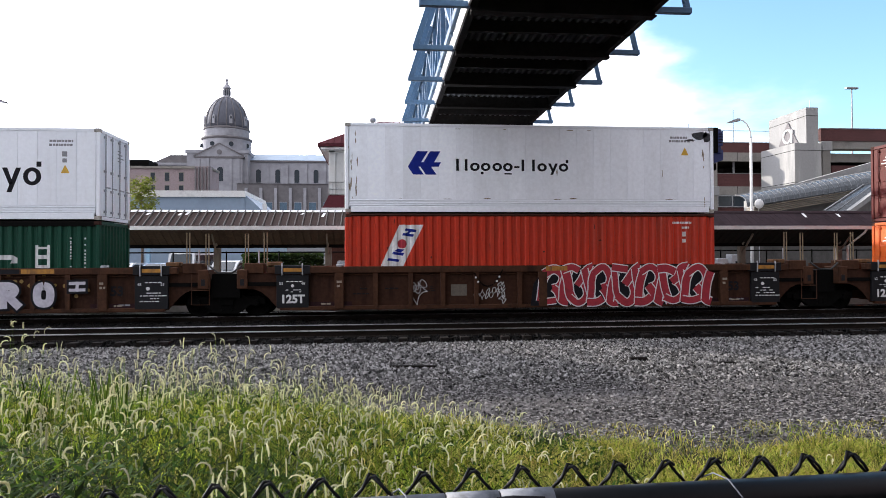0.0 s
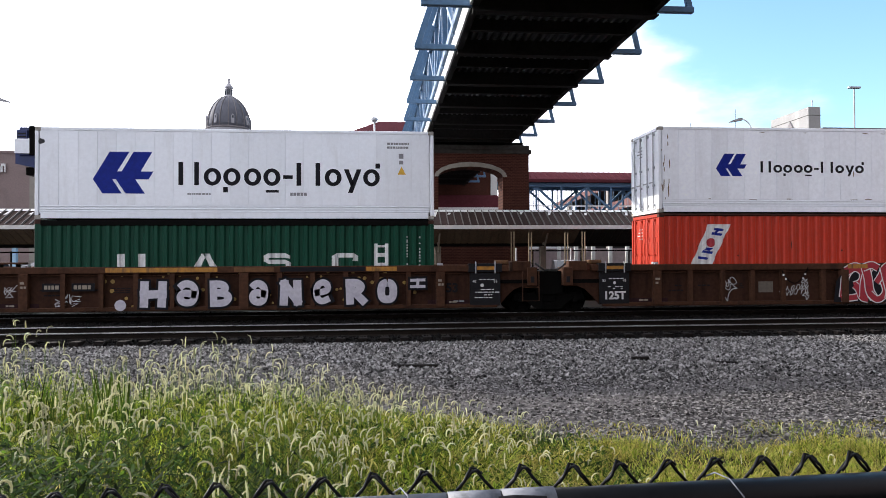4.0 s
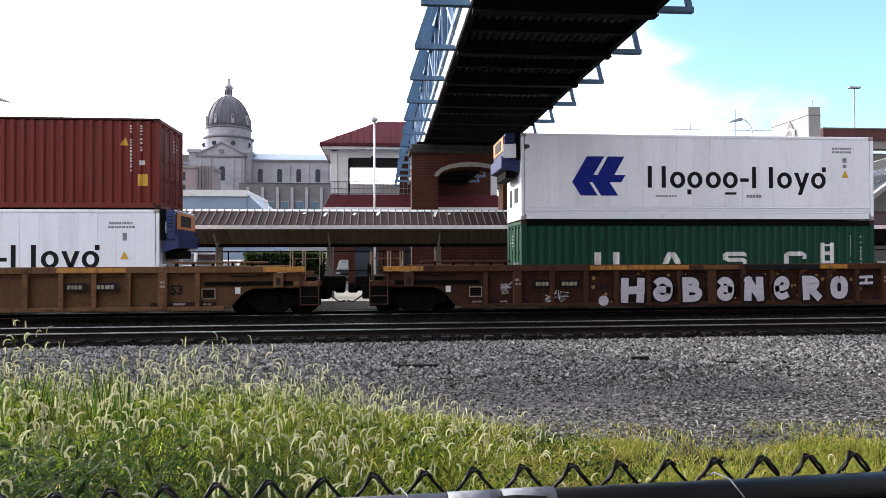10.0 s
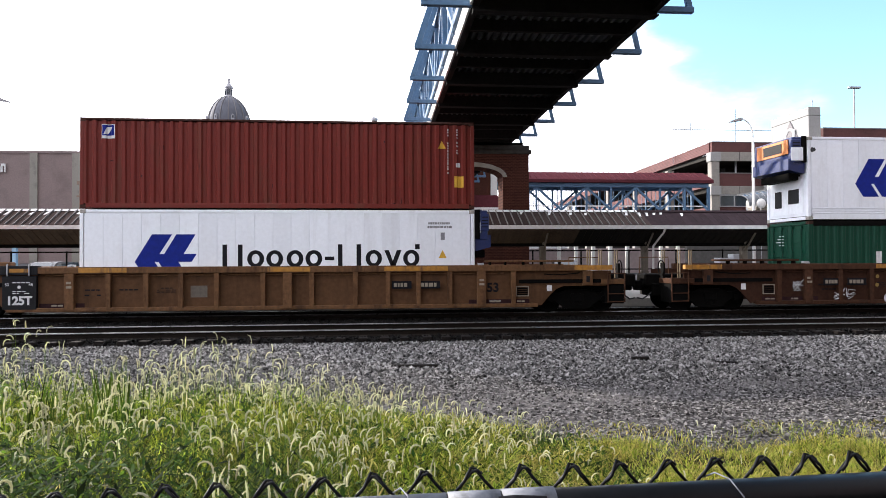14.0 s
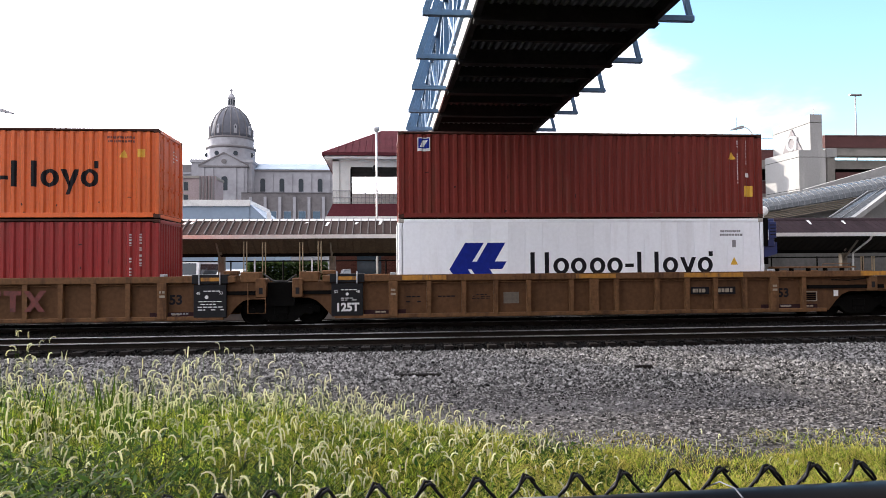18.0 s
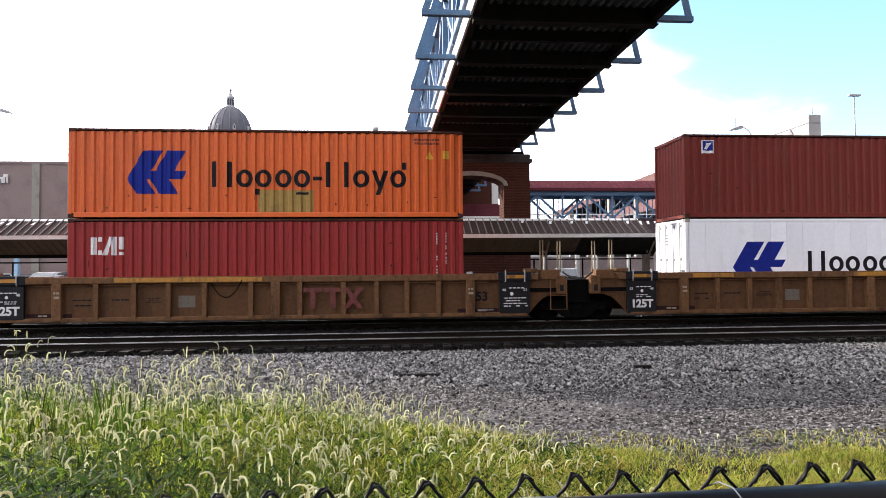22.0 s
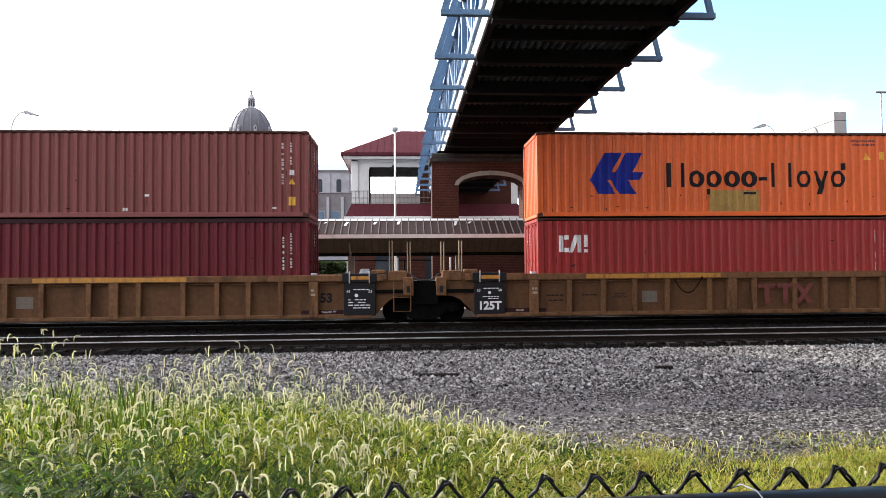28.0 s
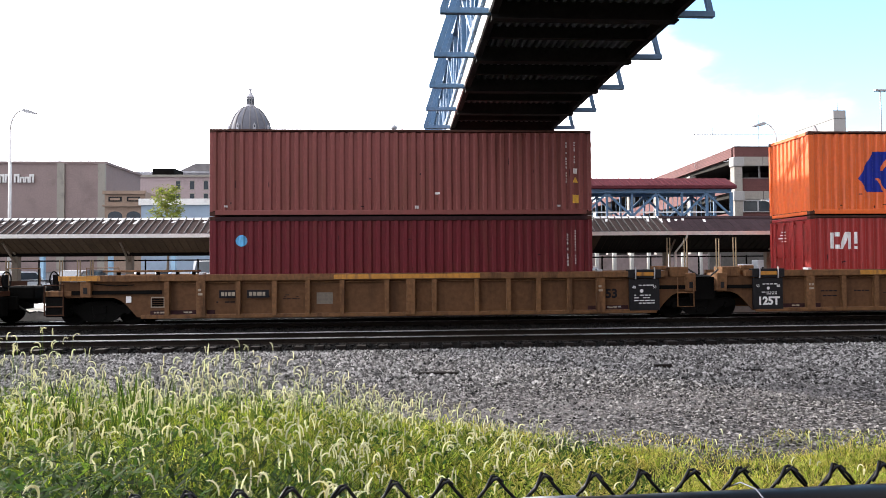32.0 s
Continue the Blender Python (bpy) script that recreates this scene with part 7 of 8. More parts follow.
glass_roof()


def bank_building():
    t = thing("office_building", "brown brick office block with pale pilasters", "building", (0, 90, 0))
    part("wall", Shape().box(-95, -39.2, 0, 12, 0, 15.6), BRICK_FAR, t, "brown brick wall")
    part("coping", Shape().box(-95.2, -39.0, -0.15, 12, 15.5, 15.8), BRICK_FAR, t)
    for x in (-44.6, -39.4, -55.0, -66.0):
        part("pilaster", Shape().box(x - 0.55, x + 0.4, -0.2, 0.1, 0, 15.5), STONE, t, "pale pilaster")
    x = -53.6
    for w, h in ((1.2, 1.1), (0.7, 1.1), (0.8, 1.1), (0.35, 0), (0.75, 1.1), (0.6, 0.75), (0.6, 0.75), (0.6, 1.1)):
        if h:
            part("sign_shape", Shape().prism([(x, 13.0), (x + w * 0.28, 13.0), (x + w * 0.28, 13.0 + h * 0.72), (x + w * 0.62, 13.0 + h * 0.72), (x + w * 0.62, 13.0), (x + w * 0.9, 13.0), (x + w * 0.9, 13.0 + h), (x, 13.0 + h)], -0.25, -0.1), MARK_WHITE, t, "white sign shape")
        x += w
    return t


bank_building()


def old_shops():
    t = thing("shop_facade", "tan terracotta shop front with dark square panels", "building", (0, 80, 0))
    part("wall", Shape().box(-34.8, -30.2, 0, 9, 0, 10.7), TAN_WALL, t)
    part("cornice", Shape().box(-34.95, -30.05, -0.25, 0.1, 10.4, 10.8).box(-34.95, -30.05, -0.3, 0.1, 8.95, 9.15), TAN_WALL, t)
    for x in (-33.6, -31.5):
        part("panel", Shape().box(x - 0.75, x + 0.75, -0.06, 0.05, 9.55, 10.1), BLACK_PANEL, t)
        part("panel_field", Shape().box(x - 0.55, x + 0.55, -0.1, 0.02, 9.68, 9.97), TAN_WALL, t)
        part("window", Shape().prism([(x - 0.8, 6.9), (x + 0.8, 6.9), *arch_points(x, 7.9, 0.8, 0.5, 8)], -0.05, 0.05), GLASS_DARK, t)
    t = thing("low_building", "low pale blue metal-clad building", "building", (0, 70, 0))
    part("wall", Shape().box(-26.8, -14.0, 0, 12, 0, 8.2), PALE_BLUE_WALL, t, "pale blue wall")
    part("roof_edge", Shape().box(-27.0, -13.9, -0.2, 12, 8.2, 8.85), GUTTER, t, "white roof edge")
    part("sloped_wing", Shape().prism([(-14.0, 0), (-11.4, 0), (-11.4, 6.5), (-12.4, 7.0), (-14.0, 8.5)], 0.1, 12), PALE_BLUE_WALL, t)
    part("roof_vent", Shape().box(-12.3, -11.9, 0.5, 0.9, 6.3, 7.6), GUTTER, t)
    t = thing("apartment_building", "pinkish brick block with a dark rooftop box", "building", (0, 150, 0))
    part("wall", Shape().box(-66, -37.4, 0, 8, 0, 21.8), PINK_WALL, t)
    part("coping", Shape().box(-66.2, -37.2, -0.3, 8, 21.7, 22.2), STONE, t)
    part("rooftop_box", Shape().box(-55.8, -51.0, 2, 8, 22.4, 23.9), STEEL_DARK, t, "dark rooftop plant")
    part("bay", Shape().box(-40.2, -37.0, -1.5, 0, 0, 22.0), PINK_WALL, t, "ribbed dark bay")
    for i in range(5):
        part("rib", Shape().box(-40.2 + i * 0.7, -39.9 + i * 0.7, -1.8, -1.5, 0, 21.9), CATH_DARK, t)
    for x in (-49.5, -46.5, -43.5):
        for z in (19.0, 16.2):
            window(t, x, 0, z, 0.9, 1.8, GLASS_DARK, STONE)


old_shops()


def cathedral():
    """Domed stone church on the hill: nave, gabled transept, drum, ribbed dome and lantern."""
    t = thing("domed_church", "grey stone cathedral with a dark ribbed dome", "church", (-51.8, 230, 0))
    part("drum", Shape().lathe([(7.8, 34), (7.8, 41.6)], 40), CATH_STONE, t, "stone drum")
    part("upper_drum", Shape().lathe([(7.3, 42.4), (7.3, 45.0)], 40), CATH_STONE, t, "paler upper drum")
    part("drum_cornice", Shape().lathe([(7.8, 41.5), (8.25, 41.8), (8.25, 42.15), (7.4, 42.5)], 40), CATH_DARK, t, "dark weathered cornice")
    part("drum_cornice", Shape().lathe([(7.3, 44.9), (7.55, 45.1), (7.55, 45.5), (7.0, 45.7)], 40), CATH_DARK, t, "dark weathered cornice")
    dome = [(7.05 * math.cos(a), 45.6 + 10.9 * math.sin(a)) for a in [i * math.pi / 2 * 0.86 / 12 for i in range(13)]]
    part("dome", Shape().lathe(dome, 40), DOME_LEAD, t, "grey ribbed dome", smooth=True)
    for k in range(16):
        a = 2 * math.pi * (k + 0.5) / 16
        part("dome_rib", Shape().tube([((r + 0.08) * math.cos(a), (r + 0.08) * math.sin(a), z) for r, z in dome], 0.16, 5), CATH_DARK, t)
        if k % 2 == 0 and math.sin(a) < 0.3:
            c, s = math.cos(a + math.pi / 16), math.sin(a + math.pi / 16)
            win = Shape().prism([(-0.45, 0), (0.45, 0), (0.45, 2.5), (0, 3.1), (-0.45, 2.5)], -0.3, 0.5)
            ob = part("dome_window", win, CATH_STONE, t, at=(6.85 * c, 6.85 * s, 46.4))
            ob.rotation_euler.z = math.atan2(s, c) - math.pi / 2
            part("pane", Shape().box(-0.2, 0.2, -0.33, 0.53, 1.6, 2.4), GLASS_DARK, ob)
    part("lantern", Shape().lathe([(2.1, 55.5), (1.7, 56.0), (1.5, 56.6), (1.1, 56.7), (1.1, 59.2), (1.35, 59.3), (1.35, 59.7), (0.9, 60.3), (0.35, 61.2), (0.3, 61.9), (0.5, 62.1), (0.45, 62.5), (0.08, 62.7), (0.06, 63.6)], 16), CATH_STONE, t, "stone lantern with a finial")
    for k in range(6):
        a = math.pi + k * math.pi / 5
        part("lantern_opening", Shape().box(1.05 * math.cos(a) - 0.18, 1.05 * math.cos(a) + 0.18, 1.05 * math.sin(a) - 0.18, 1.05 * math.sin(a) + 0.18, 57.0, 58.9), GLASS_DARK, t)
    for k in range(8):
        a = 2 * math.pi * (k + 0.5) / 8
        if math.sin(a) < 0.2:
            part("round_window", Shape().lathe([(0.75, -0.2), (0.75, 0.2)], 14, (0, 0, 0), "y"), GLASS_DARK, t, at=(7.85 * math.cos(a), 7.85 * math.sin(a), 39.6))
    part("base", Shape().box(-10.6, 8.7, -9, 9, 10, 36.3), CATH_STONE, t, "square stone base")
    part("base_cornice", Shape().box(-11.0, 9.0, -9.4, 9.4, 36.2, 37.2), CATH_STONE, t)
    part("gable", Shape().prism([(-7.5, 35.0), (7.2, 35.0), (0, 38.9)], -10.4, -9.0), CATH_STONE, t, "stone pediment")
    part("gable_cornice", Shape().box(-8.0, 7.7, -10.7, -9.0, 34.5, 35.0), CATH_DARK, t)
    for p, q in (((-8.0, -10.5, 35.1), (0, -10.5, 39.2)), ((0, -10.5, 39.2), (7.7, -10.5, 35.1))):
        part("gable_rake", Shape().bar(p, q, 0.5, 0.4), CATH_DARK, t, "dark edge of the pediment")
    part("gable_wall", Shape().box(-7.5, 7.2, -10.4, -9.0, 10, 34.4), CATH_STONE, t)
    part("gable_disc", Shape().lathe([(0.8, -0.2), (0.8, 0.2)], 14, (0, -10.45, 36.4), "y"), CATH_DARK, t)
    window(t, 0.2, -10.45, 27.0, 1.9, 4.6, GLASS_DARK, CATH_STONE, True)
    for x in (-6.5, -3.6, 3.5, 6.0):
        part("pilaster", Shape().box(x - 0.4, x + 0.4, -10.7, -10.4, 12, 34.3), CATH_STONE, t)
    part("nave_wall", Shape().box(8.7, 38, -5, 9, 10, 34.0), CATH_STONE, t, "stone nave wall")
    part("nave_cornice", Shape().box(8.7, 38.3, -5.5, 9, 34.0, 34.5), CATH_DARK, t)
    part("nave_roof", Shape().prism([(-5.4, 34.6), (2, 37.6), (9, 34.6)], 8.7, 38, "x"), PALE_BLUE_WALL, t, "low blue-grey metal roof")
    for i in range(4):
        window(t, 11.3 + i * 6.25, -5.05, 27.2, 1.6, 4.4, GLASS_DARK, CATH_STONE, True)
        part("pilaster", Shape().box(14.1 + i * 6.25, 14.7 + i * 6.25, -5.3, -5.0, 12, 33.6), CATH_STONE, t)
    part("aisle", Shape().box(6.0, 39, -13, -5, 10, 26.0), CATH_DARK, t, "weathered lower aisle")
    part("aisle_roof", Shape().prism([(-13.4, 26.0), (-5, 26.6), (-5, 26.0)], 6.0, 39, "x"), CATH_DARK, t)
    for i in range(6):
        x = 8.5 + i * 4.6
        part("buttress", Shape().box(x, x + 0.9, -13.6, -13.0, 10, 24.6), CATH_STONE, t)
        window(t, x + 2.8, -13.05, 15.8, 2.2, 4.2, GLASS_SKY, CATH_STONE)
    part("west_wing", Shape().box(-36, -10.6, -6, 8, 10, 33.2), CATH_STONE, t)
    part("west_roof", Shape().prism([(-22, 33.2), (-16.5, 35.9), (-10.6, 35.9), (-10.6, 33.2)], -6.5, 8), CATH_DARK, t)
    part("west_cornice", Shape().box(-22.5, -10.6, -6.6, 8, 32.7, 33.4), CATH_STONE, t)


cathedral()


# ---- poles, lamps ----
def arm_lamp(x, y, z0, z1, reach, label):
    t = thing("street_lamp", label, "street lamp", (x, y, 0), "street lamps")
    part("pole", Shape().tube([(0, 0, z0), (0, 0, z1)], 0.11, 10, 0.075), GUTTER, t, "pale tapered pole", smooth=True)
    part("arm", Shape().tube([(reach * (1 - math.cos(a)), 0, z1 + 1.15 * math.sin(a)) for a in [i * math.pi / 2 / 8 for i in range(9)]], 0.05, 8, 0.035), GUTTER, t, "curved arm", smooth=True)
    e = reach
    part("lamp_head", Shape().prism([(e, z1 + 1.05), (e + (0.75 if reach > 0 else -0.75), z1 + 0.92), (e + (0.78 if reach > 0 else -0.78), z1 + 0.98), (e + (0.2 if reach > 0 else -0.2), z1 + 1.2), (e, z1 + 1.2)], -0.14, 0.14), GALV, t, "flat lamp head")
    part("base_plate", Shape().box(-0.2, 0.2, -0.2, 0.2, z0, z0 + 0.08, 0.01), GALV, t)
    return t


arm_lamp(23.15, 40, 0.1, 9.3, -0.75, "tall pale street lamp with a curved arm")
arm_lamp(-22.75, 40, 0.1, 9.85, 0.75, "tall pale street lamp with a curved arm")
t = thing("lamp_post", "slim white post-top lamp behind the canopy", "street lamp", (-0.43, 33, 0))
part("pole", Shape().tube([(0, 0, 0.2), (0, 0, 8.5)], 0.058, 10, 0.045), GUTTER, t, smooth=True)
part("lamp_head", Shape().lathe([(0.05, 8.48), (0.16, 8.58), (0.17, 8.66), (0.12, 8.74)], 12), GALV, t)
t = thing("lamp_post", "thin lamp mast on the car park roof", "street lamp", (52.4, 70, 0))
part("pole", Shape().tube([(0, 0, 13), (0, 0, 20.6)], 0.10, 8, 0.07), GALV, t)
part("lamp_head", Shape().box(-0.7, 0.7, -0.2, 0.2, 20.55, 20.75, 0.03), GALV, t)
t = thing("antenna", "thin antenna mast on the stair head", "antenna", (39.3, 58, 0))
part("mast", Shape().tube([(0, 0, 14.9), (0, 0, 16.2)], 0.04, 6), GALV, t)


# ---- parked vehicles, fence ----
def vehicle(x, y, length, height, mat, label, name="car", z=0.12):
    t = thing(name, label, "car", (x, y, z), "parked vehicles")
    L, h = length / 2, height
    van = height > 1.8
    roof = [(-L * 0.95, 0.35), (-L, h * 0.55), (-L * 0.78, h * 0.60), (-L * (0.70 if van else 0.45), h * 0.97), (-L * 0.2, h), (L * (0.85 if van else 0.5), h * 0.98), (L * (0.97 if van else 0.8), h * 0.60), (L, h * 0.5), (L * 0.97, 0.35)]
    part("body", Shape().prism(roof, -0.85, 0.85), mat, t, "painted body")
    glass = [(-L * 0.70, h * 0.62), (-L * (0.64 if van else 0.42), h * 0.92), (L * (0.8 if van else 0.46), h * 0.93), (L * (0.9 if van else 0.7), h * 0.62)]
    part("side_window", Shape().prism(glass, -0.87, -0.84), GLASS_DARK, t)
    part("windscreen", Shape().add([(-L * 0.79, -0.72, h * 0.62), (-L * 0.79, 0.72, h * 0.62), (-L * (0.71 if van else 0.47), 0.66, h * 0.95), (-L * (0.71 if van else 0.47), -0.66, h * 0.95)], [(0, 1, 2, 3)]), GLASS_DARK, t)
    for yy in (-0.62, 0.62):
        part("headlight", Shape().box(-L - 0.01, -L * 0.94, yy - 0.14, yy + 0.14, h * 0.40, h * 0.49, 0.01), GALV, t)
    part("grille", Shape().box(-L - 0.008, -L * 0.95, -0.42, 0.42, h * 0.36, h * 0.46), BLACK_PANEL, t)
    part("bumper", Shape().box(-L - 0.06, -L * 0.93, -0.82, 0.82, 0.32, 0.52, 0.03), CAR_GREY, t)
    for dx in (-0.62, 0.62):
        for yy in (-0.8, 0.8):
            w = part("wheel", Shape().lathe([(0.2, -0.1), (0.32, -0.09), (0.32, 0.09), (0.2, 0.1)], 14, axis="y"), RUBBER, t, at=(L * dx, yy, 0.32))
            part("rim", Shape().lathe([(0.19, -0.11), (0.19, 0.11)], 10, axis="y"), GALV, w)
    return t


for x, y, L, h, mat, label in ((-14.4, 46, 4.6, 1.5, CAR_BLUE, "blue sedan parked behind the platform"), (-12.2, 45, 5.0, 2.15, CAR_WHITE, "white van parked behind the platform"), (-9.9, 45.5, 4.3, 1.62, CAR_WHITE, "white hatchback parked behind the platform"), (-17.0, 47, 4.6, 1.5, CAR_WHITE, "pale sedan parked behind the platform"),
                               (-21.5, 46, 4.6, 1.55, CAR_GREY, "dark grey car parked behind the platform"), (-2.0, 47, 4.6, 1.6, CAR_GREY, "dark grey car parked behind the platform"), (9.0, 50, 4.6, 1.5, CAR_WHITE, "white sedan parked behind the platform"), (14.0, 51, 4.6, 1.5, CAR_GREY, "dark grey car parked behind the platform"), (-26.5, 47, 4.6, 1.5, CAR_WHITE, "white sedan parked behind the platform")):
    ob = vehicle(x, y, L, h, mat, label)
    ob.rotation_euler.z = radians(80)


def platform_fence():
    t = thing("platform_fence", "dark rail fence behind the platform", "fence", (0, 33.2, 0.2))
    part("top_rail", Shape().tube([(-40, 0, 1.95), (48, 0, 1.95)], 0.035, 6), STEEL_DARK, t)
    part("mid_rail", Shape().tube([(-40, 0, 1.0), (48, 0, 1.0)], 0.03, 6), STEEL_DARK, t)
    post = Shape().tube([(0, 0, 0), (0, 0, 2.0)], 0.04, 6).mesh("fence_post", STEEL_DARK)
    for i in range(36):
        part("fence_post", post, STEEL_DARK, t, at=(-40 + i * 2.5, 0, 0))


platform_fence()


def hedge():
    rng, leaf = random.Random(2), Shape()
    for _ in range(7000):
        p = Vector((rng.uniform(-8.4, -3.6), rng.uniform(41.2, 42.2), rng.uniform(0.1, 2.2)))
        a = rng.uniform(0, 6.28)
        u = Vector((math.cos(a), math.sin(a), rng.uniform(-0.8, 0.8))).normalized() * 0.13
        w = Vector((-math.sin(a), math.cos(a), rng.uniform(-1, 1))).normalized() * 0.08
        leaf.add([p - u, p + w, p + u, p - w], [(0, 1, 2, 3)])
    me = bpy.data.meshes.new("hedge")
    me.from_pydata(leaf.v, [], leaf.f)
    me.materials.append(HEDGE)
    tagged(new("hedge", me), "dark green hedge behind the platform fence", "hedge", kind="stuff")


hedge()


def station_columns():
    """The open ground floor under the covered walkway: white columns before a brick wall."""
    for i in range(13):
        x = 11.5 + i * 1.45
        t = thing("column", "white round column under the walkway", "column", (x, 54, 0), "columns under the walkway")
        part("shaft", Shape().lathe([(0.17, 0.2), (0.17, 5.2)], 12), WHITE_WALL, t, smooth=True)
        part("base", Shape().box(-0.25, 0.25, -0.25, 0.25, 0.05, 0.25, 0.02), CONCRETE, t)
    w = thing("station_wall", "brick station wall with dark doorways", "wall", (0, 36.5, 0), kind="structure")
    part("wall_panel", Shape().box(-1.9, 6.9, 0, 0.4, 0, 4.3), BRICK, w)
    for x, ww in ((-0.9, 1.3), (1.6, 0.9), (4.4, 1.0)):
        part("doorway", Shape().box(x - ww / 2, x + ww / 2, -0.03, 0.05, 0.2, 2.5), GLASS_DARK, w)
    solo("low_wall", Shape().box(10, 30, 58, 58.4, 0, 2.6, 0.03), PINK_WALL, "low brick wall behind the columns", "wall", "structure")


station_columns()

for x in (-30.9, -26.1, -21.3, -16.8, -12.3):
    t = thing("column", "light blue steel porch column beyond the platform", "column", (x, 50, 0), "porch columns beyond the platform")
    part("shaft", Shape().box(-0.15, 0.15, -0.15, 0.15, 0.1, 4.4, 0.02), BLUE_MESH, t)
    part("base", Shape().box(-0.22, 0.22, -0.22, 0.22, 0.0, 0.3, 0.02), CONCRETE, t)
    part("capital", Shape().box(-0.2, 0.2, -0.2, 0.2, 4.3, 4.5, 0.02), BLUE_MESH, t)
t = thing("pillar", "slim sunlit tan pillar behind the platform", "pillar", (6.48, 36.0, 0))
part("shaft", Shape().box(-0.15, 0.15, -0.15, 0.15, 0.1, 6.4, 0.02), TAN_WALL, t)
part("base", Shape().box(-0.25, 0.25, -0.25, 0.25, 0.0, 0.3, 0.02), CONCRETE, t)
for x, w, h in ((17.35, 0.55, 1.55), (18.2, 0.75, 1.75), (19.1, 0.5, 1.2)):
    t = thing("utility_cabinet", "grey steel utility cabinet on the platform", "cabinet", (x, 33.0, 0.2), "cabinets on the platform")
    part("body", Shape().box(-w / 2, w / 2, -0.3, 0.3, 0, h, 0.02), GALV, t)
    part("door", Shape().box(-w / 2 + 0.05, w / 2 - 0.05, -0.32, -0.3, 0.15, h - 0.12, 0.008), GALV, t)
    part("vent", Shape().box(-w / 4, w / 4, -0.335, -0.32, h * 0.65, h * 0.8), BLACK_PANEL, t)
t = thing("antenna", "thin antenna on the office roof", "antenna", (-42.2, 92, 0))
part("mast", Shape().tube([(0, 0, 15.6), (0, 0, 18.6)], 0.06, 6), GALV, t)


# ---- tree ----
def tree(x, y, base, top, r, seed):
    rng = random.Random(seed)
    t = thing("tree", "small green street tree with yellowing leaves", "tree", (x, y, base))
    h = top - base
    s = Shape().tube([(0, 0, 0), (0.05, 0, h * 0.3), (-0.05, 0.05, h * 0.6), (0, 0, h * 0.93)], 0.14, 8, 0.02)
    tips = []
    for i in range(22):
        a, z = i * 2.4, h * (0.30 + 0.62 * i / 22)
        ln = r * (1.15 - 0.75 * i / 22)
        e = Vector((ln * math.cos(a), ln * math.sin(a), z + ln * 0.5))
        s.tube([(0, 0, z), e * 0.5 + Vector((0, 0, z * 0.5 - 0.05)), e], 0.045, 5, 0.012)
        tips += [e, e * 0.6 + Vector((0, 0, z * 0.4))]
    part("trunk", s, BARK, t)
    leaf = Shape()
    for c in tips:
        for _ in range(70):
            p = c + Vector((rng.gauss(0, 0.24), rng.gauss(0, 0.24), rng.gauss(0, 0.22)))
            a, q = rng.uniform(0, 6.28), rng.uniform(-0.8, 0.8)
            u = Vector((math.cos(a), math.sin(a), q)).normalized() * 0.13
            w = Vector((-math.sin(a), math.cos(a), rng.uniform(-1, 1))).normalized() * 0.075
            leaf.add([p - u, p + w, p + u, p - w], [(0, 1, 2, 3)])
    me = bpy.data.meshes.new("crown")
    me.from_pydata(leaf.v, [], leaf.f)
    me.materials.append(LEAF)
    ob = new("crown", me)
    ob.parent = t
    tagged(ob, "loose crown of small leaves", kind="stuff")


tree(-20.7, 60, 0.3, 9.4, 1.5, 3)


# ---- grass and weeds before the gravel ----
def grass_height(x, y):
    """How tall the weeds stand: a high bank on the left that thins out towards the right."""
    k = min(max((3.1 - x) / 5.2, 0), 1)
    far = min(max((8.6 + 0.25 * noise.noise((x * 0.8, 3.0, 0)) - y) / 1.2, 0), 1)
    return (0.20 + 0.86 * k * k * (3 - 2 * k)) * (0.45 + 0.55 * far) * (0.85 + 0.35 * noise.noise((x * 0.9, y * 0.9, 0)))


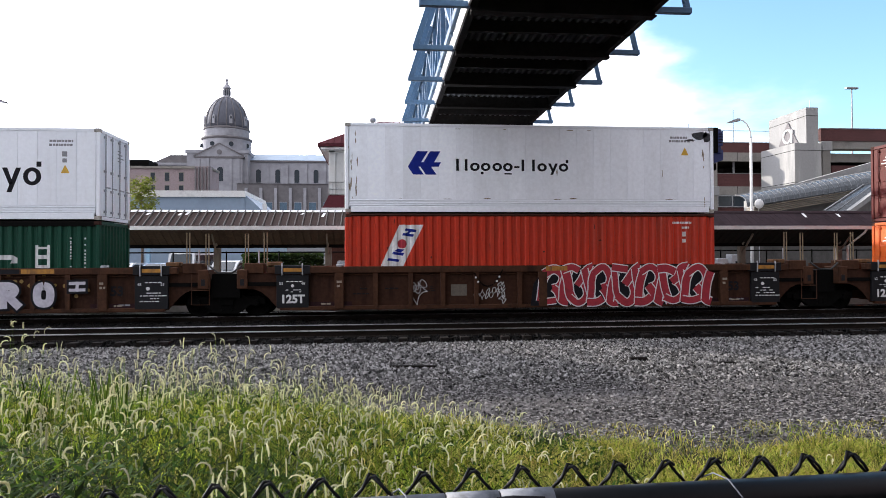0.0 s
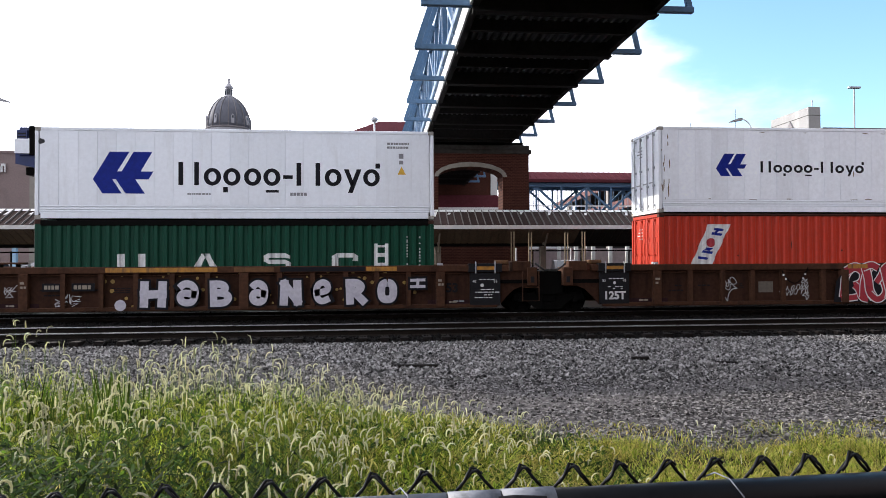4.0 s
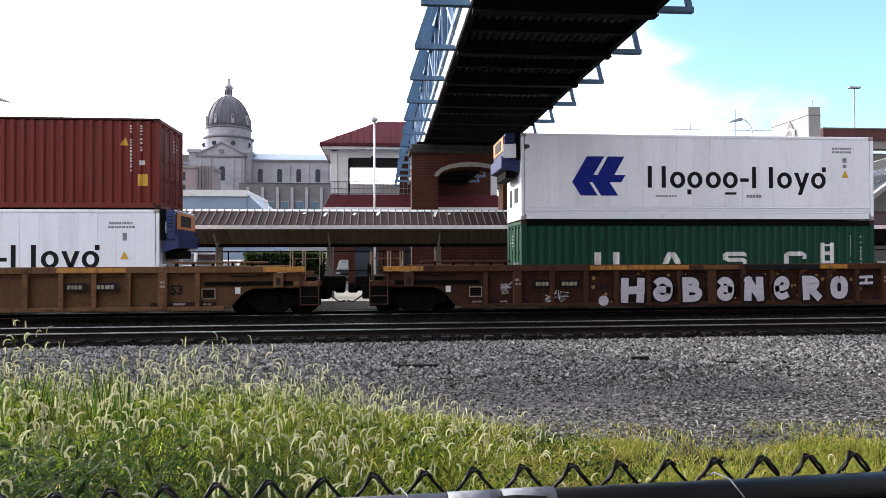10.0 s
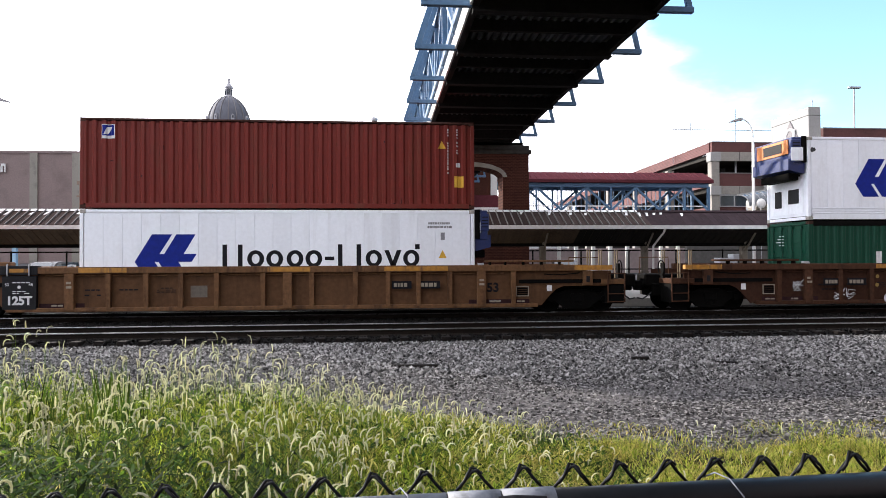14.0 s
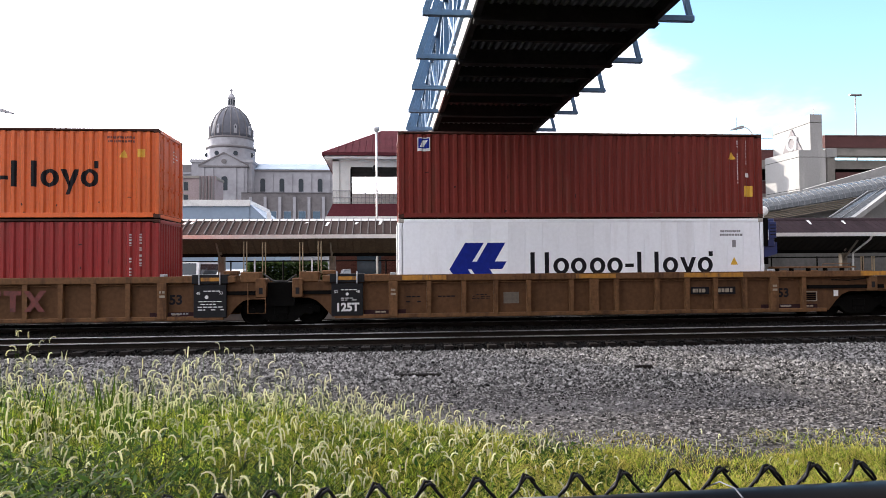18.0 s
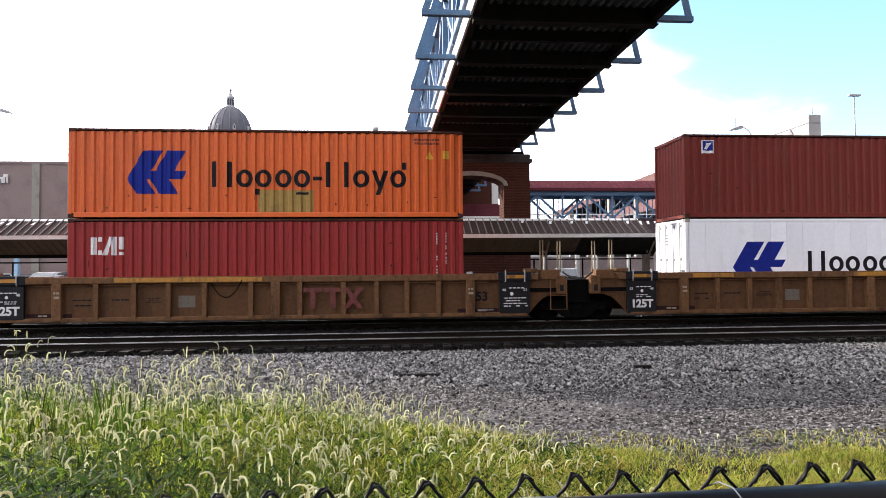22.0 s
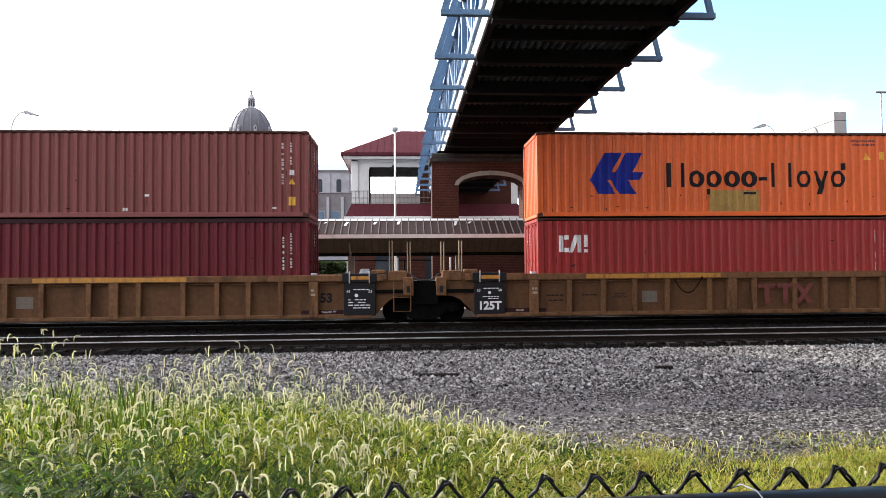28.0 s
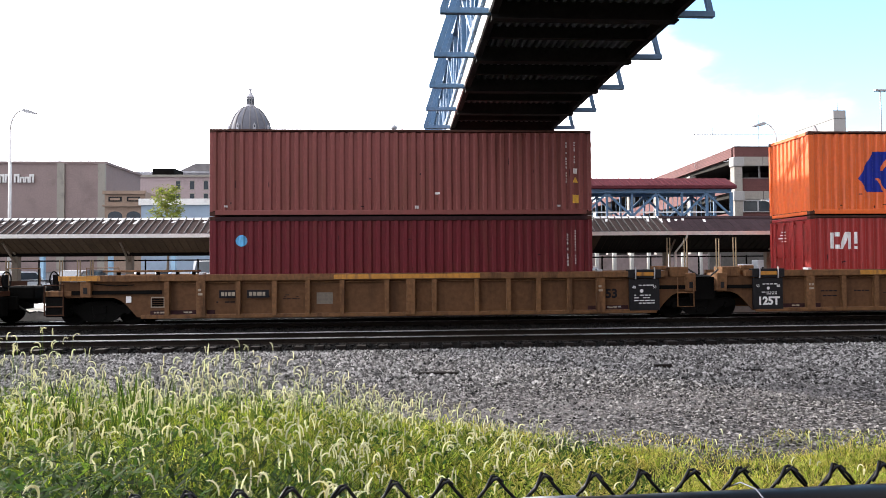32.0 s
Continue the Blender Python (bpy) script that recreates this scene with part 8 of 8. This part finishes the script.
def plants():
    rng = np.random.default_rng(7)
    spots = []
    while len(spots) < 112000:
        y = 1.2 + 7.7 * math.sqrt(rng.uniform(0.005, 1))
        x = rng.uniform(-0.72 * y - 0.9, 0.92 * y + 0.9)
        k = min(max((3.0 - x) / 6.0, 0), 1)
        edge = 7.5 + 1.1 * k + 0.8 * noise.noise((x * 0.6, 0.0, 5.0))
        if y > edge and rng.uniform() > 0.10 * (1 if y < edge + 1.0 else 0):
            continue
        bare = noise.noise((x * 1.1, y * 1.1, 9.0))
        if x > 1.5 and bare > 0.18 and rng.uniform() < 0.75:
            continue
        spots.append((x, y))
    vb, fb, vd, fd, vw, fw = [], [], [], [], [], []
    for x, y in spots:
        h = grass_height(x, y) * rng.uniform(0.55, 1.1)
        z0 = ground_height(y)
        a = rng.uniform(0, 6.28)
        lean = rng.uniform(0.15, 1.9) * h
        w = rng.uniform(0.002, 0.0065) * (1.0 if h > 0.4 else 0.7)
        dx, dy = math.cos(a), math.sin(a)
        # near-left blades mostly take the dark weed tone: shade put into colour
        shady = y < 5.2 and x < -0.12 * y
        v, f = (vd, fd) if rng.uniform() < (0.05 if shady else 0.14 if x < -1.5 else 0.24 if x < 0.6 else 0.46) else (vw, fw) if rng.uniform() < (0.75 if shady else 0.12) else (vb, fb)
        k = len(v)
        for u, ww in ((0, 0.8), (0.4, 1.0), (0.75, 0.7)):
            px, py, pz = x + dx * lean * u * u, y + dy * lean * u * u, z0 + h * (u - 0.12 * u * u)
            v += [(px - dy * w * ww, py + dx * w * ww, pz), (px + dy * w * ww, py - dx * w * ww, pz)]
        v.append((x + dx * lean, y + dy * lean, z0 + h * (0.9 - 0.45 * lean / h)))
        f += [(k, k + 1, k + 3, k + 2), (k + 2, k + 3, k + 5, k + 4), (k + 4, k + 5, k + 6)]
    # broad weed leaves low in the bank, dark in place of shade between stems
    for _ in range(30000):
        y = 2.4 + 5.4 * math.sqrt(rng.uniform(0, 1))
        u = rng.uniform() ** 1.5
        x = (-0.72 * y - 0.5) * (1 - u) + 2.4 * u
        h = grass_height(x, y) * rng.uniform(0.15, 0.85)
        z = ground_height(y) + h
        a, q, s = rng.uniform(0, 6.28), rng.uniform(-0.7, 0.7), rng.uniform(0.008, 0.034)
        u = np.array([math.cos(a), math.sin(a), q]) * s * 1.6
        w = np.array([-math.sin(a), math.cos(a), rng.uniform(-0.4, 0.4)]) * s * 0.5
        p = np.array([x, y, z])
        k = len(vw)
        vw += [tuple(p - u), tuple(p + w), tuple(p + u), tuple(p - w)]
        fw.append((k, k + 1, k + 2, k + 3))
    # a dense stand of the same dark leaves close by, painting the near bank's shade
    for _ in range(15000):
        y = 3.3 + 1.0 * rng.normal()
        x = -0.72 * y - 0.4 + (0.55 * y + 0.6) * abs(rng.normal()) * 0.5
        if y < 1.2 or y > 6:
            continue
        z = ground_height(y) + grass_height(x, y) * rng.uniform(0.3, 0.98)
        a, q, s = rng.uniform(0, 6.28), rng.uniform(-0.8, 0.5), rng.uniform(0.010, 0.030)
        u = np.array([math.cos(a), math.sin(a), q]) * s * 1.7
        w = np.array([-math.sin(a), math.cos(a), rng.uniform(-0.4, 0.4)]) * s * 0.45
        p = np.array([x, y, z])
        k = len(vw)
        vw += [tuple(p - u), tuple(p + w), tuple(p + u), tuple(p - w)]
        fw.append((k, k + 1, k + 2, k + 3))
    for name, v, f, mat, label in (("grass", vb, fb, GRASS, "tall green roadside grass and weeds"), ("weed_leaves", vw, fw, WEED, "dark weed leaves and blades that paint shade into the bank"), ("dry_grass", vd, fd, DRY_GRASS, "yellowing grass blades among the weeds")):
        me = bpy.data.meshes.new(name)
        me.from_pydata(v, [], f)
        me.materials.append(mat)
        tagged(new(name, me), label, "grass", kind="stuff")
    # nodding foxtail heads on thin stalks
    vs, fs, vt, ft = [], [], [], []
    count = 0
    while count < 2700:
        y = 2.5 + 6.3 * math.sqrt(rng.uniform(0, 1))
        x = rng.uniform(-0.72 * y - 0.5, 0.85 * y)
        k = min(max((2.6 - x) / 4.4, 0.03), 1)
        if rng.uniform() > k or y > 8.0 + 1.0 * k or (y < 4.8 and x < -0.22 * y and rng.uniform() < 0.6):
            continue
        count += 1
        g = grass_height(x, y)
        h = g * rng.uniform(0.62, 1.28) + 0.05
        z0 = ground_height(y)
        a = rng.uniform(0, 6.28)
        dx, dy = math.cos(a), math.sin(a)
        ln, r = rng.uniform(0.055, 0.105), rng.uniform(0.0035, 0.0065)
        droop = rng.choice((rng.uniform(0.2, 1.0), rng.uniform(1.8, 3.0), rng.uniform(2.2, 3.3), rng.uniform(2.4, 3.4)))
        lean = rng.uniform(0, 0.12)
        base = np.array([x + dx * lean, y + dy * lean, z0 + h])
        kt = len(vt)
        vt += [(x - 0.0012, y, z0), (x + 0.0012, y, z0), (base[0] + 0.001, base[1], base[2]), (base[0] - 0.001, base[1], base[2])]
        ft.append((kt, kt + 1, kt + 2, kt + 3))
        pts, p = [], base.copy()
        seg = 6
        for i in range(seg + 1):
            ang = droop * (i / seg) ** 1.2
            pts.append((p.copy(), ang))
            p = p + np.array([dx * math.sin(ang), dy * math.sin(ang), math.cos(ang)]) * ln * 1.35 / seg
        ks = len(vs)
        for i, (p, ang) in enumerate(pts):
            rad = r * (0.5, 0.95, 1.1, 1.05, 0.95, 0.75, 0.2)[i]
            n1 = np.array([-dy, dx, 0])
            n2 = np.array([dx * math.cos(ang), dy * math.cos(ang), -math.sin(ang)])
            for j in range(5):
                b = 2 * math.pi * j / 5
                vs.append(tuple(p + rad * (math.cos(b) * n1 + math.sin(b) * n2)))
        for i in range(seg):
            fs += [(ks + i * 5 + j, ks + i * 5 + (j + 1) % 5, ks + (i + 1) * 5 + (j + 1) % 5, ks + (i + 1) * 5 + j) for j in range(5)]
        # fine bristles give the head its soft edge
        for _ in range(44):
            i = int(rng.integers(0, seg))
            p, ang = pts[i]
            b = rng.uniform(0, 6.28)
            n1 = np.array([-dy, dx, 0])
            n2 = np.array([dx * math.cos(ang), dy * math.cos(ang), -math.sin(ang)])
            o = math.cos(b) * n1 + math.sin(b) * n2
            d = o * 0.8 + np.array([dx * math.sin(ang), dy * math.sin(ang), math.cos(ang)]) * 0.8
            q = p + o * r * 0.8
            side = np.cross(o, (0.3, 0.5, 0.8))
            side = side / (np.linalg.norm(side) + 1e-6) * 0.0018
            ks2 = len(vs)
            vs += [tuple(q - side), tuple(q + side), tuple(q + d * 0.010)]
            fs.append((ks2, ks2 + 1, ks2 + 2))
    me = bpy.data.meshes.new("foxtail_heads")
    me.from_pydata(vs, [], fs)
    me.materials.append(SEED)
    tagged(new("foxtail_heads", me), "pale nodding foxtail seed heads above the grass", "grass", kind="stuff")
    me = bpy.data.meshes.new("foxtail_stalks")
    me.from_pydata(vt, [], ft)
    me.materials.append(WEED)
    tagged(new("foxtail_stalks", me), "thin green foxtail stalks", "grass", kind="stuff")


plants()


def tall_sprouts():
    """A few thin weeds that stand higher than the bank."""
    rng, v, f = random.Random(12), [], []
    for cx in (-3.28, -3.12, -2.68, -2.55, -2.45, -4.3):
        for _ in range(16):
            x, y = cx + rng.gauss(0, 0.07), 6.6 + rng.gauss(0, 0.2)
            z0, h = ground_height(y), rng.uniform(0.9, 1.28)
            a, k = rng.uniform(0, 6.28), len(v)
            dx, dy = math.cos(a) * 0.12 * h, math.sin(a) * 0.12 * h
            for u, w in ((0, 0.004), (0.5, 0.004), (0.85, 0.006)):
                v += [(x + dx * u * u - w, y + dy * u * u, z0 + h * u), (x + dx * u * u + w, y + dy * u * u, z0 + h * u)]
            v.append((x + dx, y + dy, z0 + h))
            f += [(k, k + 1, k + 3, k + 2), (k + 2, k + 3, k + 5, k + 4), (k + 4, k + 5, k + 6)]
    me = bpy.data.meshes.new("tall_weeds")
    me.from_pydata(v, [], f)
    me.materials.append(WEED)
    tagged(new("tall_weeds", me), "thin tall weeds above the bank", "grass", kind="stuff")


tall_sprouts()


# ---- chain-link fence before the camera ----
def near_fence():
    """Black chain-link: two wires meet and twist at each peak above a slightly rising round rail."""
    t = thing("chain_link_fence", "black vinyl chain-link fence with a round top rail", "fence", (0, 1.127, 0), kind="structure")
    slope, pitch, x_first = 0.0145, 0.0852, -0.4448
    rail = lambda x: 1.3835 + slope * x
    part("top_rail", Shape().tube([(-4.5, -0.034, rail(-4.5)), (4.5, -0.034, rail(4.5))], 0.029, 28), FENCE_RAIL, t, "black top rail", smooth=True)
    rng = random.Random(3)
    wires = Shape()
    for i in range(-26, 46):
        x = x_first + i * pitch + 0.000044 * i * i + rng.uniform(-0.002, 0.002)
        z = 1.4237 + 0.00265 * i - 0.000082 * min(i, 20) ** 2 + rng.uniform(-0.002, 0.002)
        w, k, y = pitch / 2, rng.uniform(-0.003, 0.003), 0.012
        # the wire that comes up from the left bends over the peak and ends as a short clipped tail
        part("wire_knuckle", Shape().tube([(x - w * 1.12, y, z - 0.054), (x - w * 0.45, y, z - 0.022), (x - 0.004, y - 0.002, z - 0.004 + k), (x + 0.004, y - 0.004, z - 0.001), (x + 0.011, y - 0.004, z - 0.007)], 0.0029, 7), FENCE_VINYL, t, smooth=True)
        part("wire_knuckle", Shape().tube([(x + w * 1.12, y + 0.006, z - 0.054), (x + w * 0.4, y + 0.006, z - 0.021), (x + 0.002, y + 0.005, z - 0.001), (x - 0.006, y + 0.002, z + 0.001 + k), (x - w * 0.42, y - 0.006, z - 0.017 - k), (x - w * 0.62, y - 0.006, z - 0.029)], 0.0029, 7), FENCE_VINYL, t, smooth=True)
        if i > 12 or i % 4 == 1:
            part("wire_tail", Shape().tube([(x + 0.002, y - 0.006, z - 0.002), (x + w * 0.4, y - 0.008, z - 0.017), (x + w * 0.62, y - 0.006, z - 0.030)], 0.0027, 7), FENCE_VINYL, t, smooth=True)
        for k in range(16):
            s, zz = (1 if k % 2 else -1), z - 0.050
            wires.tube([(x + s * w, y, zz - k * 0.08), (x - s * w, y, zz - (k + 1) * 0.08)], 0.0027, 5)
    part("wire_mesh", wires, FENCE_VINYL, t, "black wire mesh")
    for a, b, r in ((-0.30, 0.101, 0.0302), (0.104, 0.190, 0.0312), (0.193, 0.281, 0.0318)):
        part("rail_sleeve", Shape().tube([(a, -0.034, rail(a)), (b, -0.034, rail(b))], r, 28), FENCE_SCUFF, t, "scuffed grey rail sleeve", smooth=True)
    part("scuff", Shape().tube([(0.185, -0.052, rail(0.185) + 0.016), (0.21, -0.054, rail(0.21) + 0.018), (0.262, -0.054, rail(0.26) + 0.014)], 0.012, 7), FENCE_VINYL, t, "torn black edge on the sleeve")
    for xa in (0.015, 0.560):
        part("tie_wire", Shape().tube([(xa, 0.016, rail(xa) + 0.018), (xa + 0.012, -0.008, rail(xa) + 0.034), (xa + 0.022, -0.040, rail(xa) + 0.033), (xa + 0.032, -0.066, rail(xa) + 0.012), (xa + 0.036, -0.068, rail(xa) - 0.02)], 0.0014, 6), FENCE_SCUFF, t, "bent tie wire", smooth=True)
    for x in (-2.2, 1.9):
        part("fence_post", Shape().tube([(x, -0.034, -0.05), (x, -0.034, rail(x) - 0.02)], 0.03, 14), FENCE_VINYL, t)


near_fence()

# ---- scraps lying in the gravel ----
for x, y, L, w, h, turn, label in ((5.27, 13.4, 0.36, 0.10, 0.09, 3, "short black piece of scrap timber"), (0.62, 13.1, 0.95, 0.14, 0.06, -4, "dark rotten board in the ballast"), (6.85, 12.9, 0.42, 0.12, 0.05, -20, "dark scrap of timber")):
    s = solo("scrap_timber", Shape().box(-L / 2, L / 2, -w / 2, w / 2, 0, h, 0.012), TIE, label, "debris", group="scraps in the gravel")
    s.location, s.rotation_euler.z = (x, y, ground_height(y) - 0.01), radians(turn)


# ---- what moves ----
def motions():
    steps = [float(i) for i in range(33)]
    for ob in moving:
        x, y, z = ob.location
        walk(ob, [(t, pose(x + travel(t) - OFFSET, y, z)) for t in steps])
    fine = [i * 0.2 for i in range(161)]
    for w, dx in wheels:
        walk(w, [(t, pose(dx, 0, 0.42, 0, math.degrees((travel(t) - OFFSET) / 0.42), 0)) for t in fine])


motions()
